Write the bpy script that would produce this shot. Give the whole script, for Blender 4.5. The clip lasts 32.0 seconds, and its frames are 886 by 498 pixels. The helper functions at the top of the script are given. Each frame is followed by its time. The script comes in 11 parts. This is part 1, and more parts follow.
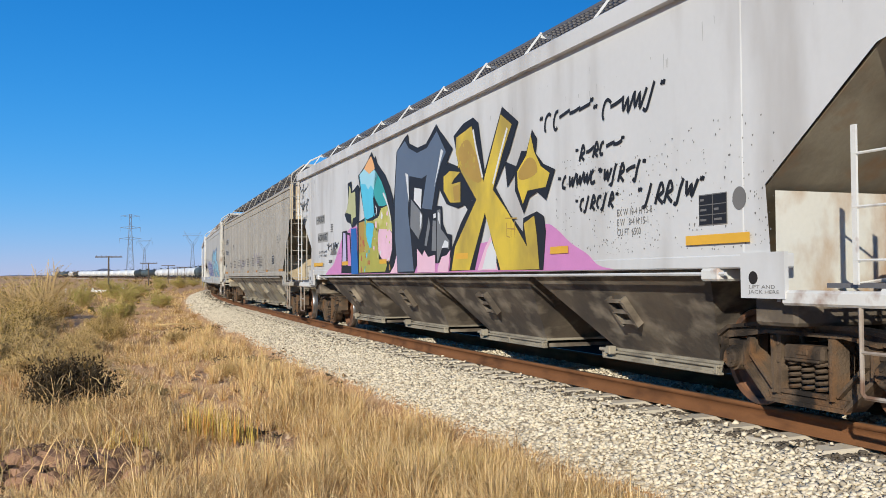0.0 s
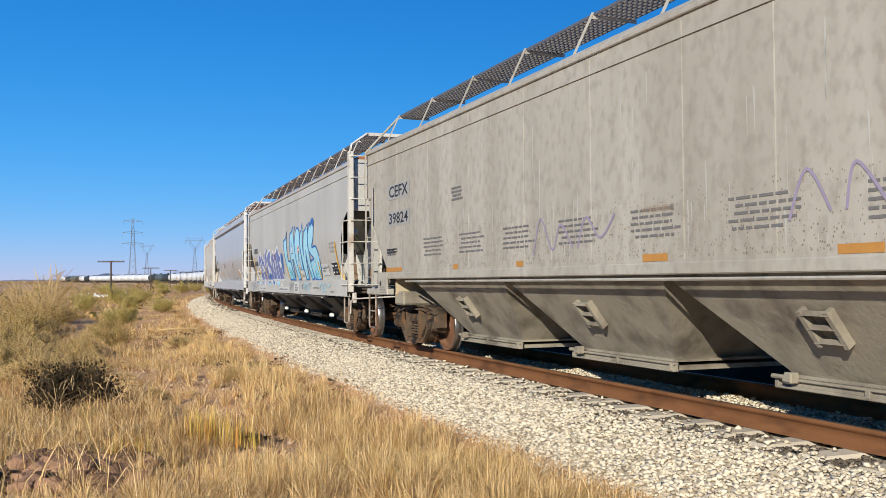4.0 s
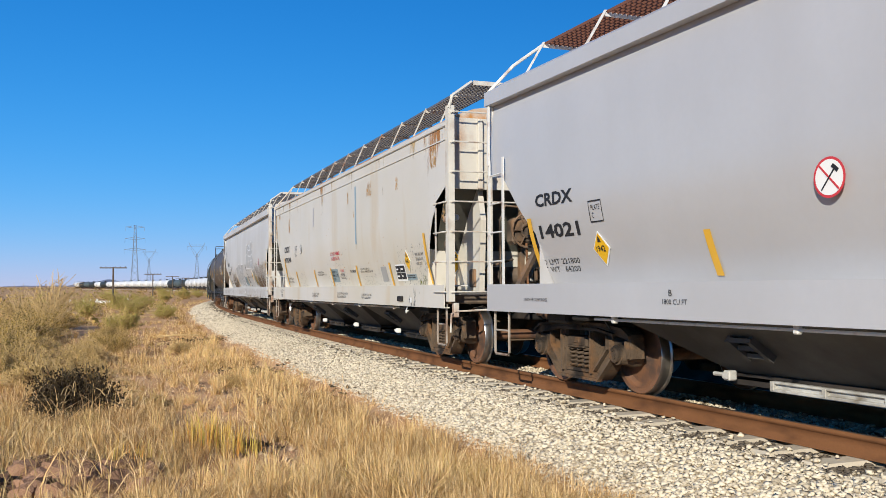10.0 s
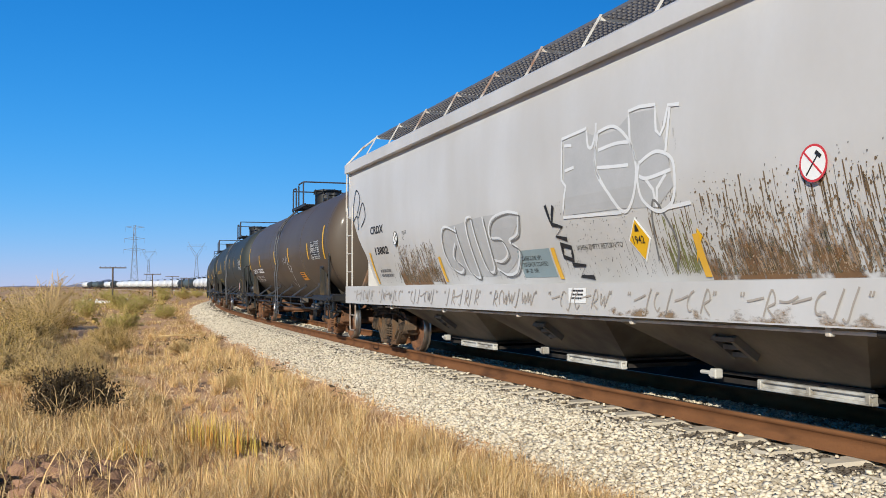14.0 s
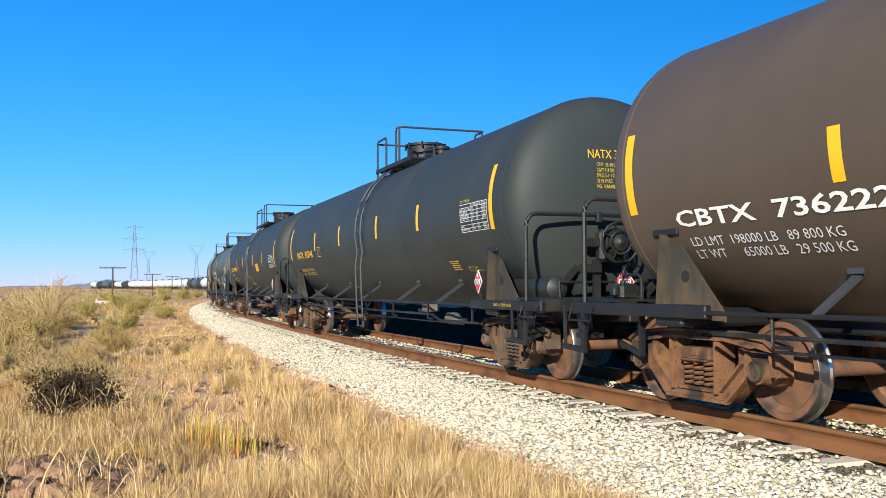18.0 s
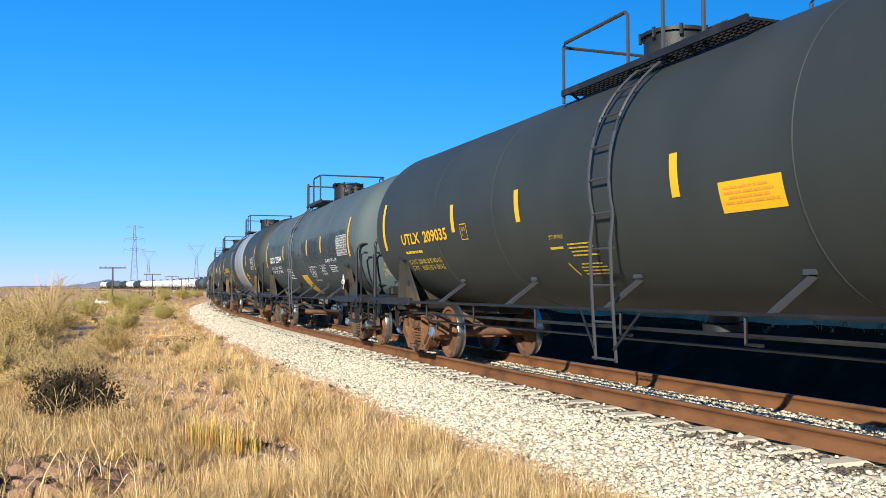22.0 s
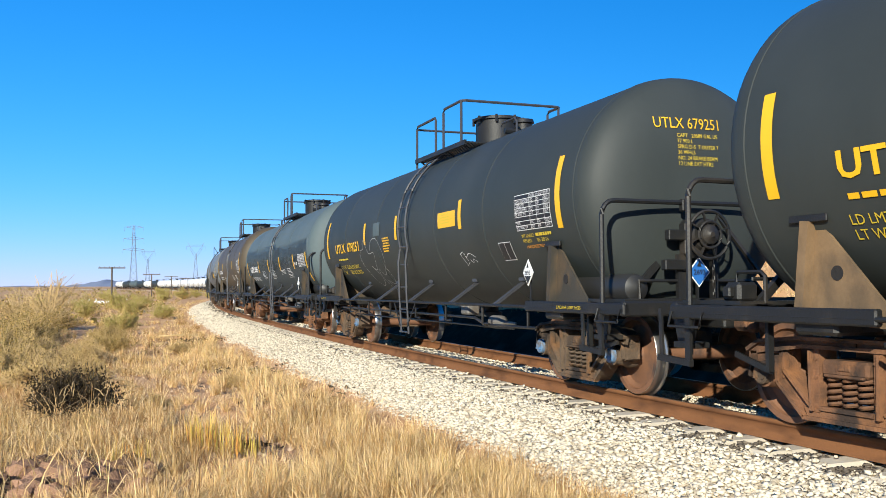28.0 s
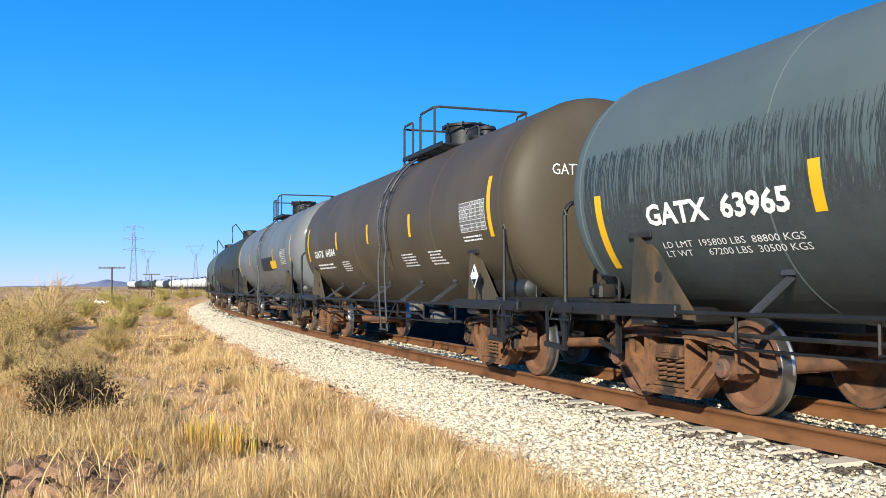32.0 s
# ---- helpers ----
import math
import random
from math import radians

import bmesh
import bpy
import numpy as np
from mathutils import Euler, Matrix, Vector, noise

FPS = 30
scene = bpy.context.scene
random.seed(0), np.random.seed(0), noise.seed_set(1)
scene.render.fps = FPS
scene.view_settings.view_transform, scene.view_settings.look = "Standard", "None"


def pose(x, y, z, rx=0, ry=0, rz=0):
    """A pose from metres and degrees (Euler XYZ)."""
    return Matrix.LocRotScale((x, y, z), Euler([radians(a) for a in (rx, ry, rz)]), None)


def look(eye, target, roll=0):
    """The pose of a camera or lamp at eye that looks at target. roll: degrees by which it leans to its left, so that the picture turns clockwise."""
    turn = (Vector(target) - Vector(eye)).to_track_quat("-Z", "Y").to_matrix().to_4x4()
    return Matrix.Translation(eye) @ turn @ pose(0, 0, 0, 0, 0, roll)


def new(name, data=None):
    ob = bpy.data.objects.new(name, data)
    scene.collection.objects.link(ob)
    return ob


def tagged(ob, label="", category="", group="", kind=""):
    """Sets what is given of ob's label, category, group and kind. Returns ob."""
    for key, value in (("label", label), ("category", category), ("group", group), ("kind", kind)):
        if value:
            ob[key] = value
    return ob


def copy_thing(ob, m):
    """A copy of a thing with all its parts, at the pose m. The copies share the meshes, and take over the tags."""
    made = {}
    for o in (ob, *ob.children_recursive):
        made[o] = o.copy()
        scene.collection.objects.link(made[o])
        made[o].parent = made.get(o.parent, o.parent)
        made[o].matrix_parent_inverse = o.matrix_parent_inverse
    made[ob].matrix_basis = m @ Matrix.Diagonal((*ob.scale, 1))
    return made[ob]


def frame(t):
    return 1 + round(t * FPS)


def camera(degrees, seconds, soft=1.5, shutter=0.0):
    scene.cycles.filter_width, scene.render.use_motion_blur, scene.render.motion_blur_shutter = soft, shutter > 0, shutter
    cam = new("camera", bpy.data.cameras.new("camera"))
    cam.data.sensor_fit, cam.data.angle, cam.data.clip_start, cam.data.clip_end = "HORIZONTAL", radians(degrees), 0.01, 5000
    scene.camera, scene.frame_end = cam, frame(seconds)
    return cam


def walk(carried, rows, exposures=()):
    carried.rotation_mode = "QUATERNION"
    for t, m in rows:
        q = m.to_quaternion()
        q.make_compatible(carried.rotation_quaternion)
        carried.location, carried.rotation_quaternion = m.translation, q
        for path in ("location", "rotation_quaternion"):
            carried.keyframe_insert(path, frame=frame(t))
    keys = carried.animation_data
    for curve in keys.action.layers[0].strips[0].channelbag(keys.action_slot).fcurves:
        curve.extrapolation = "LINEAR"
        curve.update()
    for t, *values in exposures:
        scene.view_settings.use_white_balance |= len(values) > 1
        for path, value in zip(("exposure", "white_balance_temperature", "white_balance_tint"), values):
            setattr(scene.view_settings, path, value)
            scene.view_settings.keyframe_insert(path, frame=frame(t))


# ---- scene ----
import collections

# ---- camera: hand-held, standing in one spot, tilting up a little in the first nine seconds ----
EYE_Z = 1.24
cam = camera(51.70, 32.0, soft=0.6)


def hold(tilt, turn, roll):
    return pose(0, 0, EYE_Z, 92.268 + tilt, 0, -turn) @ pose(0, 0, 0, 0, 0, -0.148 + roll)


walk(cam, [
    (0.0, hold(-0.715, 0.240, -0.085)), (1.0, hold(-0.600, 0.200, -0.095)), (2.0, hold(-0.568, 0.170, -0.090)),
    (3.0, hold(-0.500, 0.141, -0.080)), (3.6, hold(-0.445, 0.120, -0.070)), (5.4, hold(-0.312, 0.082, -0.075)),
    (6.0, hold(-0.285, 0.071, -0.070)), (6.5, hold(-0.215, 0.053, -0.065)), (7.0, hold(-0.140, 0.045, -0.070)),
    (7.5, hold(-0.118, 0.040, -0.060)), (8.0, hold(-0.050, 0.026, -0.030)), (8.5, hold(-0.022, 0.020, -0.030)),
    (9.0, hold(-0.015, 0.000, -0.030)), (10.0, hold(0.0, -0.016, 0.005)), (11.0, hold(-0.005, -0.022, 0.0)),
    (12.0, hold(-0.045, -0.018, -0.015)), (13.0, hold(0.0, 0.0, 0.0)), (17.0, hold(0.0, 0.015, 0.005)),
    (20.0, hold(0.0, 0.0, 0.0)), (23.0, hold(0.008, 0.020, 0.015)), (25.0, hold(0.0, 0.040, 0.0)),
    (28.0, hold(0.008, 0.054, 0.015)), (30.0, hold(0.040, 0.049, 0.005)), (32.0, hold(0.008, 0.054, 0.015))],
    exposures=[(0.0, 0.0, 6450, 7), (5.0, 0.12, 6550, 8), (9.0, 0.10, 6550, 8), (14.0, 0.08, 6450, 7), (18.0, 0.54, 6400, 5), (32.0, 0.54, 6400, 5)])

# ---- daylight: low sun behind the camera, deep blue sky ----
SUN_EL, SUN_X, SUN_Y = 22.0, -0.345, -0.939
world = bpy.data.worlds.new("sky")
scene.world = world
world.use_nodes = True
wn = world.node_tree.nodes
wn.clear()
sky = wn.new("ShaderNodeTexSky")
sky.sky_type = "NISHITA"
sky.sun_disc = False
sky.sun_elevation = radians(SUN_EL)
sky.sun_rotation = -math.atan2(SUN_X, SUN_Y)
sky.altitude = 800.0
sky.air_density, sky.dust_density, sky.ozone_density = 1.0, 0.0, 3.0
bg = wn.new("ShaderNodeBackground")
bg.inputs["Strength"].default_value = 0.10
wo = wn.new("ShaderNodeOutputWorld")
# the clear desert sky turns to deep azure quickly above the pale horizon
split, join = wn.new("ShaderNodeSeparateColor"), wn.new("ShaderNodeCombineColor")
world.node_tree.links.new(sky.outputs["Color"], split.inputs["Color"])
for chan, power, knee, gain in (("Red", 1.80, 400.0, 27.0), ("Green", 1.0, 18.0, 13.9), ("Blue", 1.0, 10.0, 17.8)):
    pw, ad, dv, mu = (wn.new("ShaderNodeMath") for _ in range(4))
    pw.operation, ad.operation, dv.operation, mu.operation = "POWER", "ADD", "DIVIDE", "MULTIPLY"
    pw.inputs[1].default_value, ad.inputs[1].default_value, mu.inputs[1].default_value = power, knee, gain
    world.node_tree.links.new(split.outputs[chan], pw.inputs[0])
    world.node_tree.links.new(pw.outputs[0], ad.inputs[0])
    world.node_tree.links.new(pw.outputs[0], dv.inputs[0])
    world.node_tree.links.new(ad.outputs[0], dv.inputs[1])
    world.node_tree.links.new(dv.outputs[0], mu.inputs[0])
    world.node_tree.links.new(mu.outputs[0], join.inputs[chan])
world.node_tree.links.new(join.outputs["Color"], bg.inputs["Color"])
world.node_tree.links.new(bg.outputs["Background"], wo.inputs["Surface"])
lamp = bpy.data.lights.new("sun", "SUN")
lamp.energy, lamp.angle, lamp.color = 5.0, radians(0.53), (1.0, 0.93, 0.80)
sun = new("sun", lamp)
ce = math.cos(radians(SUN_EL))
sun.matrix_world = look((SUN_X * ce * 50, SUN_Y * ce * 50, math.sin(radians(SUN_EL)) * 50), (0, 0, 0))


# ---- the line of the track: arc length s runs away from the camera, w across it (towards the far rail), z above the rail tops ----
DS = 0.5
ARC = np.arange(-400, 1000 + DS, DS)
_bend = np.interp(ARC, [-400, -40, 0, 15, 30, 50, 80, 110, 150, 200, 250, 300, 360, 430, 520, 700, 1000],
                  [-0.0036, -0.0036, -0.00359, -0.00136, -0.00126, -0.00173, -0.00187, -0.00004, 0.00082, 0.0009, 0.00068, 0.00081,
                   0.00127, 0.00108, 0.00009, -0.00009, -0.00001])
_i0 = int(np.argmin(abs(ARC)))


def _sum(a):
    b = np.concatenate([[0], np.cumsum((a[1:] + a[:-1]) / 2 * DS)])
    return b - b[_i0]


HEAD = _sum(_bend) + radians(111.916)
TX, TY = _sum(np.cos(HEAD)) + 4.368, _sum(np.sin(HEAD)) + 7.40
TZ = np.where(ARC < 0, -0.0043 * np.maximum(ARC, -20), -0.30 * (1 - np.exp(-np.maximum(ARC, 0) / 70)))


def track(s, w=0.0, z=0.0):
    """World points on the track, for arrays of s, w, z."""
    a = np.interp(s, ARC, HEAD)
    return np.stack([np.interp(s, ARC, TX) + w * np.sin(a), np.interp(s, ARC, TY) - w * np.cos(a),
                     np.interp(s, ARC, TZ) + z + 0 * a], -1)


def gone(t):
    """Metres that the train has rolled at t seconds, counted from 16 s."""
    d = t - 16.0
    return 7.0628 * d + 0.5 * 0.00507 * d * d + 0.000043 * d ** 3 / 6


def near_track(x, y):
    """Distance from the line of the track: w (negative on the camera's side) and s, for arrays."""
    keep = slice(0, len(ARC), 2)
    tx, ty, hd, ar = TX[keep], TY[keep], HEAD[keep], ARC[keep]
    ws, ss = np.empty(len(x)), np.empty(len(x))
    for a in range(0, len(x), 4000):
        dx, dy = x[a:a + 4000, None] - tx, y[a:a + 4000, None] - ty
        i = np.argmin(dx * dx + dy * dy, axis=1)
        k = np.arange(len(i))
        ws[a:a + 4000] = dx[k, i] * np.sin(hd[i]) - dy[k, i] * np.cos(hd[i])
        ss[a:a + 4000] = ar[i] + dx[k, i] * np.cos(hd[i]) + dy[k, i] * np.sin(hd[i])
    return ws, ss


# ---- materials ----
def material(name, colour, rough=0.6, metal=0.0, vary=0.12, grain=0.05, scale=2.0, bump=0.0, bump_scale=40.0, coat=0.0,
             stain=None, stain_at=0.6, stain_scale=(1, 1, 1), stain_soft=0.12, tint=0.0, spec=0.5, stain2=None, stain2_at=0.62, stain2_scale=(1, 1, 1)):
    """Painted, rusted, mineral or plant surface: base colour with blotches and grain, optional stains, relief in object space."""
    m = bpy.data.materials.new(name)
    m.use_nodes = True
    nt = m.node_tree
    n, ln = nt.nodes, nt.links
    b = n["Principled BSDF"]
    b.inputs["Roughness"].default_value, b.inputs["Metallic"].default_value = rough, metal
    b.inputs["Coat Weight"].default_value = coat
    b.inputs["Coat Roughness"].default_value = 0.12
    b.inputs["Specular IOR Level"].default_value = spec
    co = n.new("ShaderNodeTexCoord")

    def noise_node(sc, detail=4.0, stretch=None):
        x = n.new("ShaderNodeTexNoise")
        x.inputs["Scale"].default_value, x.inputs["Detail"].default_value = sc, detail
        if stretch:
            mp = n.new("ShaderNodeMapping")
            mp.inputs["Scale"].default_value = stretch
            ln.new(co.outputs["Object"], mp.inputs["Vector"])
            ln.new(mp.outputs["Vector"], x.inputs["Vector"])
        else:
            ln.new(co.outputs["Object"], x.inputs["Vector"])
        return x

    big, fine = noise_node(scale), noise_node(scale * 18, 3.0)
    add = n.new("ShaderNodeMath")
    add.operation = "MULTIPLY_ADD"
    add.inputs[1].default_value, add.inputs[2].default_value = 2 * vary, 1.0 - vary - grain
    ln.new(big.outputs["Fac"], add.inputs[0])
    ad2 = n.new("ShaderNodeMath")
    ad2.operation = "MULTIPLY_ADD"
    ad2.inputs[1].default_value = 2 * grain
    ln.new(fine.outputs["Fac"], ad2.inputs[0])
    ln.new(add.outputs[0], ad2.inputs[2])
    value = ad2.outputs[0]
    if tint:
        inf = n.new("ShaderNodeObjectInfo")
        t1 = n.new("ShaderNodeMath")
        t1.operation = "MULTIPLY_ADD"
        t1.inputs[1].default_value, t1.inputs[2].default_value = 2 * tint, 1 - tint
        ln.new(inf.outputs["Random"], t1.inputs[0])
        t2 = n.new("ShaderNodeMath")
        t2.operation = "MULTIPLY"
        ln.new(t1.outputs[0], t2.inputs[0])
        ln.new(value, t2.inputs[1])
        value = t2.outputs[0]
    mul = n.new("ShaderNodeVectorMath")
    mul.operation = "SCALE"
    mul.inputs[0].default_value = colour
    ln.new(value, mul.inputs["Scale"])
    out = mul.outputs["Vector"]
    for st, at, sc in ((stain, stain_at, stain_scale), (stain2, stain2_at, stain2_scale)):
        if st:
            sn = noise_node(1.0, 6.0, sc)
            rg = n.new("ShaderNodeMapRange")
            rg.inputs["From Min"].default_value, rg.inputs["From Max"].default_value = at - stain_soft, at + stain_soft
            ln.new(sn.outputs["Fac"], rg.inputs["Value"])
            mx = n.new("ShaderNodeMix")
            mx.data_type = "RGBA"
            mx.inputs["B"].default_value = (*st, 1)
            ln.new(rg.outputs["Result"], mx.inputs["Factor"])
            ln.new(out, mx.inputs["A"])
            out = mx.outputs["Result"]
    ln.new(out, b.inputs["Base Color"])
    if bump:
        bn = noise_node(bump_scale, 5.0)
        bp = n.new("ShaderNodeBump")
        bp.inputs["Strength"].default_value, bp.inputs["Distance"].default_value = min(1.0, bump), 0.02
        ln.new(bn.outputs["Fac"], bp.inputs["Height"])
        ln.new(bp.outputs["Normal"], b.inputs["Normal"])
    return m


DUST = (0.30, 0.23, 0.15)
RUSTC = (0.22, 0.085, 0.03)
M = dict(
    rail=material("rusty_rail", (0.20, 0.088, 0.038), 0.9, 0.0, 0.2, 0.12, 3.0, 0.25, 60, stain=(0.10, 0.045, 0.022), stain_at=0.62, stain_scale=(2, 2, 6), spec=0.15),
    rail_top=material("worn_rail_head", (0.22, 0.15, 0.11), 0.45, 0.6, 0.12, 0.08, 3.0),
    sleeper=material("weathered_concrete", (0.56, 0.49, 0.385), 0.9, 0, 0.2, 0.08, 3.0, 0.3, 50, tint=0.12),
    ballast=material("ballast_bed", (0.52, 0.44, 0.33), 0.95, 0, 0.25, 0.2, 6.0, 1.0, 22),
    # near-black, so the train's shadow on the far slope is in the colour
    bank_shade=material("shaded_bank_soil", (0.030, 0.017, 0.009), 0.95, 0, 0.3, 0.15, 3.0, 0.8, 25, stain=(0.05, 0.036, 0.024), stain_at=0.62, stain_scale=(1.5, 1.5, 1.5), spec=0.05),
    earth=material("dry_earth", (0.55, 0.315, 0.158), 0.95, 0, 0.3, 0.18, 0.25, 0.7, 9, stain=(0.36, 0.255, 0.12), stain_at=0.60, stain_scale=(0.035, 0.035, 0.035),
                   stain2=(0.66, 0.43, 0.24), stain2_at=0.58, stain2_scale=(0.5, 0.5, 0.5), spec=0.1),
    iron=material("bogie_cast_iron", (0.125, 0.088, 0.060), 0.85, 0.0, 0.35, 0.2, 4.0, 0.5, 45, stain=(0.028, 0.022, 0.018), stain_at=0.54, stain_scale=(3, 3, 3), stain2=(0.20, 0.105, 0.05), stain2_at=0.64, stain2_scale=(5, 5, 5), spec=0.2),
    rust=material("bogie_rust", (0.20, 0.098, 0.052), 0.85, 0.0, 0.3, 0.2, 4.0, 0.5, 45, stain=(0.05, 0.034, 0.026), stain_at=0.52, stain_scale=(3, 3, 3), stain2=(0.27, 0.125, 0.055), stain2_at=0.64, stain2_scale=(5, 5, 5), spec=0.2),
    wheel=material("rusty_wheel_plate", (0.205, 0.098, 0.052), 0.7, 0.2, 0.25, 0.1, 3.0, 0.2, 40, stain=(0.06, 0.045, 0.04), stain_at=0.6, stain_scale=(4, 4, 4)),
    tread=material("polished_wheel_rim", (0.42, 0.40, 0.38), 0.28, 0.95, 0.12, 0.06, 5.0),
    black=material("black_underframe_paint", (0.011, 0.011, 0.011), 0.55, 0, 0.25, 0.15, 3.0, 0.2, 40, stain=(0.045, 0.036, 0.028), stain_at=0.66, stain_scale=(2, 2, 2)),
    # brown grime on a base lowered to hold the shade under the cars
    dark=material("shade_dark_grime", (0.014, 0.012, 0.011), 0.8, 0, 0.3, 0.15, 2.0, 0.3, 30, stain=(0.06, 0.045, 0.035), stain_at=0.62, stain_scale=(1.5, 1.5, 1.5)),
    mesh=material("galvanised_grating", (0.20, 0.19, 0.19), 0.5, 0.5, 0.15, 0.1, 4.0),
    mesh_rust=material("rusty_grating", (0.17, 0.07, 0.045), 0.8, 0.2, 0.2, 0.1, 4.0),
    blue_cap=material("blue_bearing_cap", (0.095, 0.22, 0.40), 0.6, 0, 0.2, 0.1, 8.0, stain=(0.14, 0.12, 0.10), stain_at=0.53, stain_scale=(9, 9, 9)),
    orange_cap=material("red_oxide_bearing_cap", (0.24, 0.095, 0.06), 0.75, 0, 0.25, 0.1, 8.0, stain=(0.10, 0.07, 0.05), stain_at=0.5, stain_scale=(9, 9, 9)),
    yellow=material("yellow_reflective_tape", (0.78, 0.44, 0.012), 0.5, 0, 0.06, 0.04, 5.0),
    amber=material("faded_amber_tape", (0.72, 0.40, 0.04), 0.55, 0, 0.10, 0.05, 5.0),
    white=material("white_stencil_paint", (0.78, 0.78, 0.76), 0.6, 0, 0.06, 0.04, 4.0),
    ink=material("black_stencil_paint", (0.014, 0.014, 0.016), 0.6, 0, 0.10, 0.05, 4.0),
    grey_ink=material("faded_stencil_paint", (0.16, 0.155, 0.15), 0.7, 0, 0.15, 0.1, 6.0),
    red=material("red_paint", (0.55, 0.04, 0.05), 0.55, 0, 0.08, 0.05, 5.0),
)


# ---- mesh tools ----
class Shape:
    """Gathers points and faces of one mesh."""

    def __init__(self):
        self.v, self.f = [], []

    def add(self, pts, faces):
        o = len(self.v)
        self.v += [tuple(p) for p in pts]
        self.f += [tuple(i + o for i in f) for f in faces]
        return self

    def box(self, x0, x1, y0, y1, z0, z1, c=0.0):
        if c <= 0:
            return self.add([(x, y, z) for x in (x0, x1) for y in (y0, y1) for z in (z0, z1)],
                            [(0, 1, 3, 2), (4, 6, 7, 5), (0, 4, 5, 1), (2, 3, 7, 6), (0, 2, 6, 4), (1, 5, 7, 3)])
        ring = [(x0 + c, y0), (x1 - c, y0), (x1, y0 + c), (x1, y1 - c), (x1 - c, y1), (x0 + c, y1), (x0, y1 - c), (x0, y0 + c)]
        inner = [(min(max(x, x0 + c), x1 - c), min(max(y, y0 + c), y1 - c)) for x, y in ring]
        pts = [(x, y, z0) for x, y in inner] + [(x, y, z0 + c) for x, y in ring] + [(x, y, z1 - c) for x, y in ring] + [(x, y, z1) for x, y in inner]
        fs = [tuple(range(7, -1, -1)), tuple(range(24, 32))]
        for k in range(3):
            fs += [(k * 8 + i, k * 8 + (i + 1) % 8, k * 8 + 8 + (i + 1) % 8, k * 8 + 8 + i) for i in range(8)]
        return self.add(pts, fs)

    def rod(self, a, b, r, n=6, cap=True):
        return self.pipe([a, b], r, n, cap)

    def pipe(self, path, r, n=6, cap=True):
        P = [Vector(p) for p in path]
        pts, fs = [], []
        for i, p in enumerate(P):
            d = (P[min(i + 1, len(P) - 1)] - P[max(i - 1, 0)]).normalized()
            up = Vector((0, 0, 1)) if abs(d.z) < 0.95 else Vector((1, 0, 0))
            a = d.cross(up).normalized()
            b = a.cross(d)
            pts += [p + r * (math.cos(2 * math.pi * k / n) * a + math.sin(2 * math.pi * k / n) * b) for k in range(n)]
        for i in range(len(P) - 1):
            fs += [(i * n + k, i * n + (k + 1) % n, i * n + n + (k + 1) % n, i * n + n + k) for k in range(n)]
        if cap:
            fs += [tuple(range(n - 1, -1, -1)), tuple(range((len(P) - 1) * n, len(P) * n))]
        return self.add(pts, fs)

    def bar(self, a, b, wide, deep):
        """A flat bar from a to b."""
        a, b = Vector(a), Vector(b)
        d = (b - a).normalized()
        up = Vector((0, 1, 0)) if abs(d.y) < 0.9 else Vector((0, 0, 1))
        u = d.cross(up).normalized() * wide / 2
        w = u.cross(d).normalized() * deep / 2
        pts = [p + i * u + j * w for p in (a, b) for i, j in ((-1, -1), (1, -1), (1, 1), (-1, 1))]
        return self.add(pts, [(3, 2, 1, 0), (4, 5, 6, 7), (0, 1, 5, 4), (1, 2, 6, 5), (2, 3, 7, 6), (3, 0, 4, 7)])

    def prism(self, poly, y0, y1):
        """An outline in x, z swept from y0 to y1."""
        n = len(poly)
        return self.add([(x, y0, z) for x, z in poly] + [(x, y1, z) for x, z in poly],
                        [tuple(range(n)), tuple(range(2 * n - 1, n - 1, -1))] + [(i, n + i, n + (i + 1) % n, (i + 1) % n) for i in range(n)])

    def sweep(self, poly, x0, x1):
        """An outline in y, z swept from x0 to x1."""
        n = len(poly)
        return self.add([(x0, y, z) for y, z in poly] + [(x1, y, z) for y, z in poly],
                        [tuple(range(n)), tuple(range(2 * n - 1, n - 1, -1))] + [(i, n + i, n + (i + 1) % n, (i + 1) % n) for i in range(n)])

    def turn(self, prof, n=24, centre=(0, 0, 0), axis="y", close=True):
        """A profile of (along, radius) turned about an axis through centre."""
        pts, fs = [], []
        for h, r in prof:
            for k in range(n):
                c, s = r * math.cos(2 * math.pi * k / n), r * math.sin(2 * math.pi * k / n)
                p = {"y": (c, h, s), "x": (h, c, s), "z": (c, s, h)}[axis]
                pts.append((p[0] + centre[0], p[1] + centre[1], p[2] + centre[2]))
        for i in range(len(prof) - 1):
            fs += [(i * n + k, i * n + (k + 1) % n, i * n + n + (k + 1) % n, i * n + n + k) for k in range(n)]
        if close:
            fs += [tuple(range(n)), tuple(range(len(prof) * n - 1, len(prof) * n - n - 1, -1))]
        return self.add(pts, fs)

    def grid(self, rows):
        """A skin over rows of points."""
        m = len(rows[0])
        return self.add([p for r in rows for p in r],
                        [(i * m + j, i * m + j + 1, i * m + m + j + 1, i * m + m + j) for i in range(len(rows) - 1) for j in range(m - 1)])

    def flip_y(self):
        """Adds the mirror image across y = 0."""
        o = len(self.v)
        self.v += [(x, -y, z) for x, y, z in self.v]
        self.f += [tuple(i + o for i in reversed(f)) for f in self.f]
        return self

    def flip_x(self):
        o = len(self.v)
        self.v += [(-x, y, z) for x, y, z in self.v]
        self.f += [tuple(i + o for i in reversed(f)) for f in self.f]
        return self


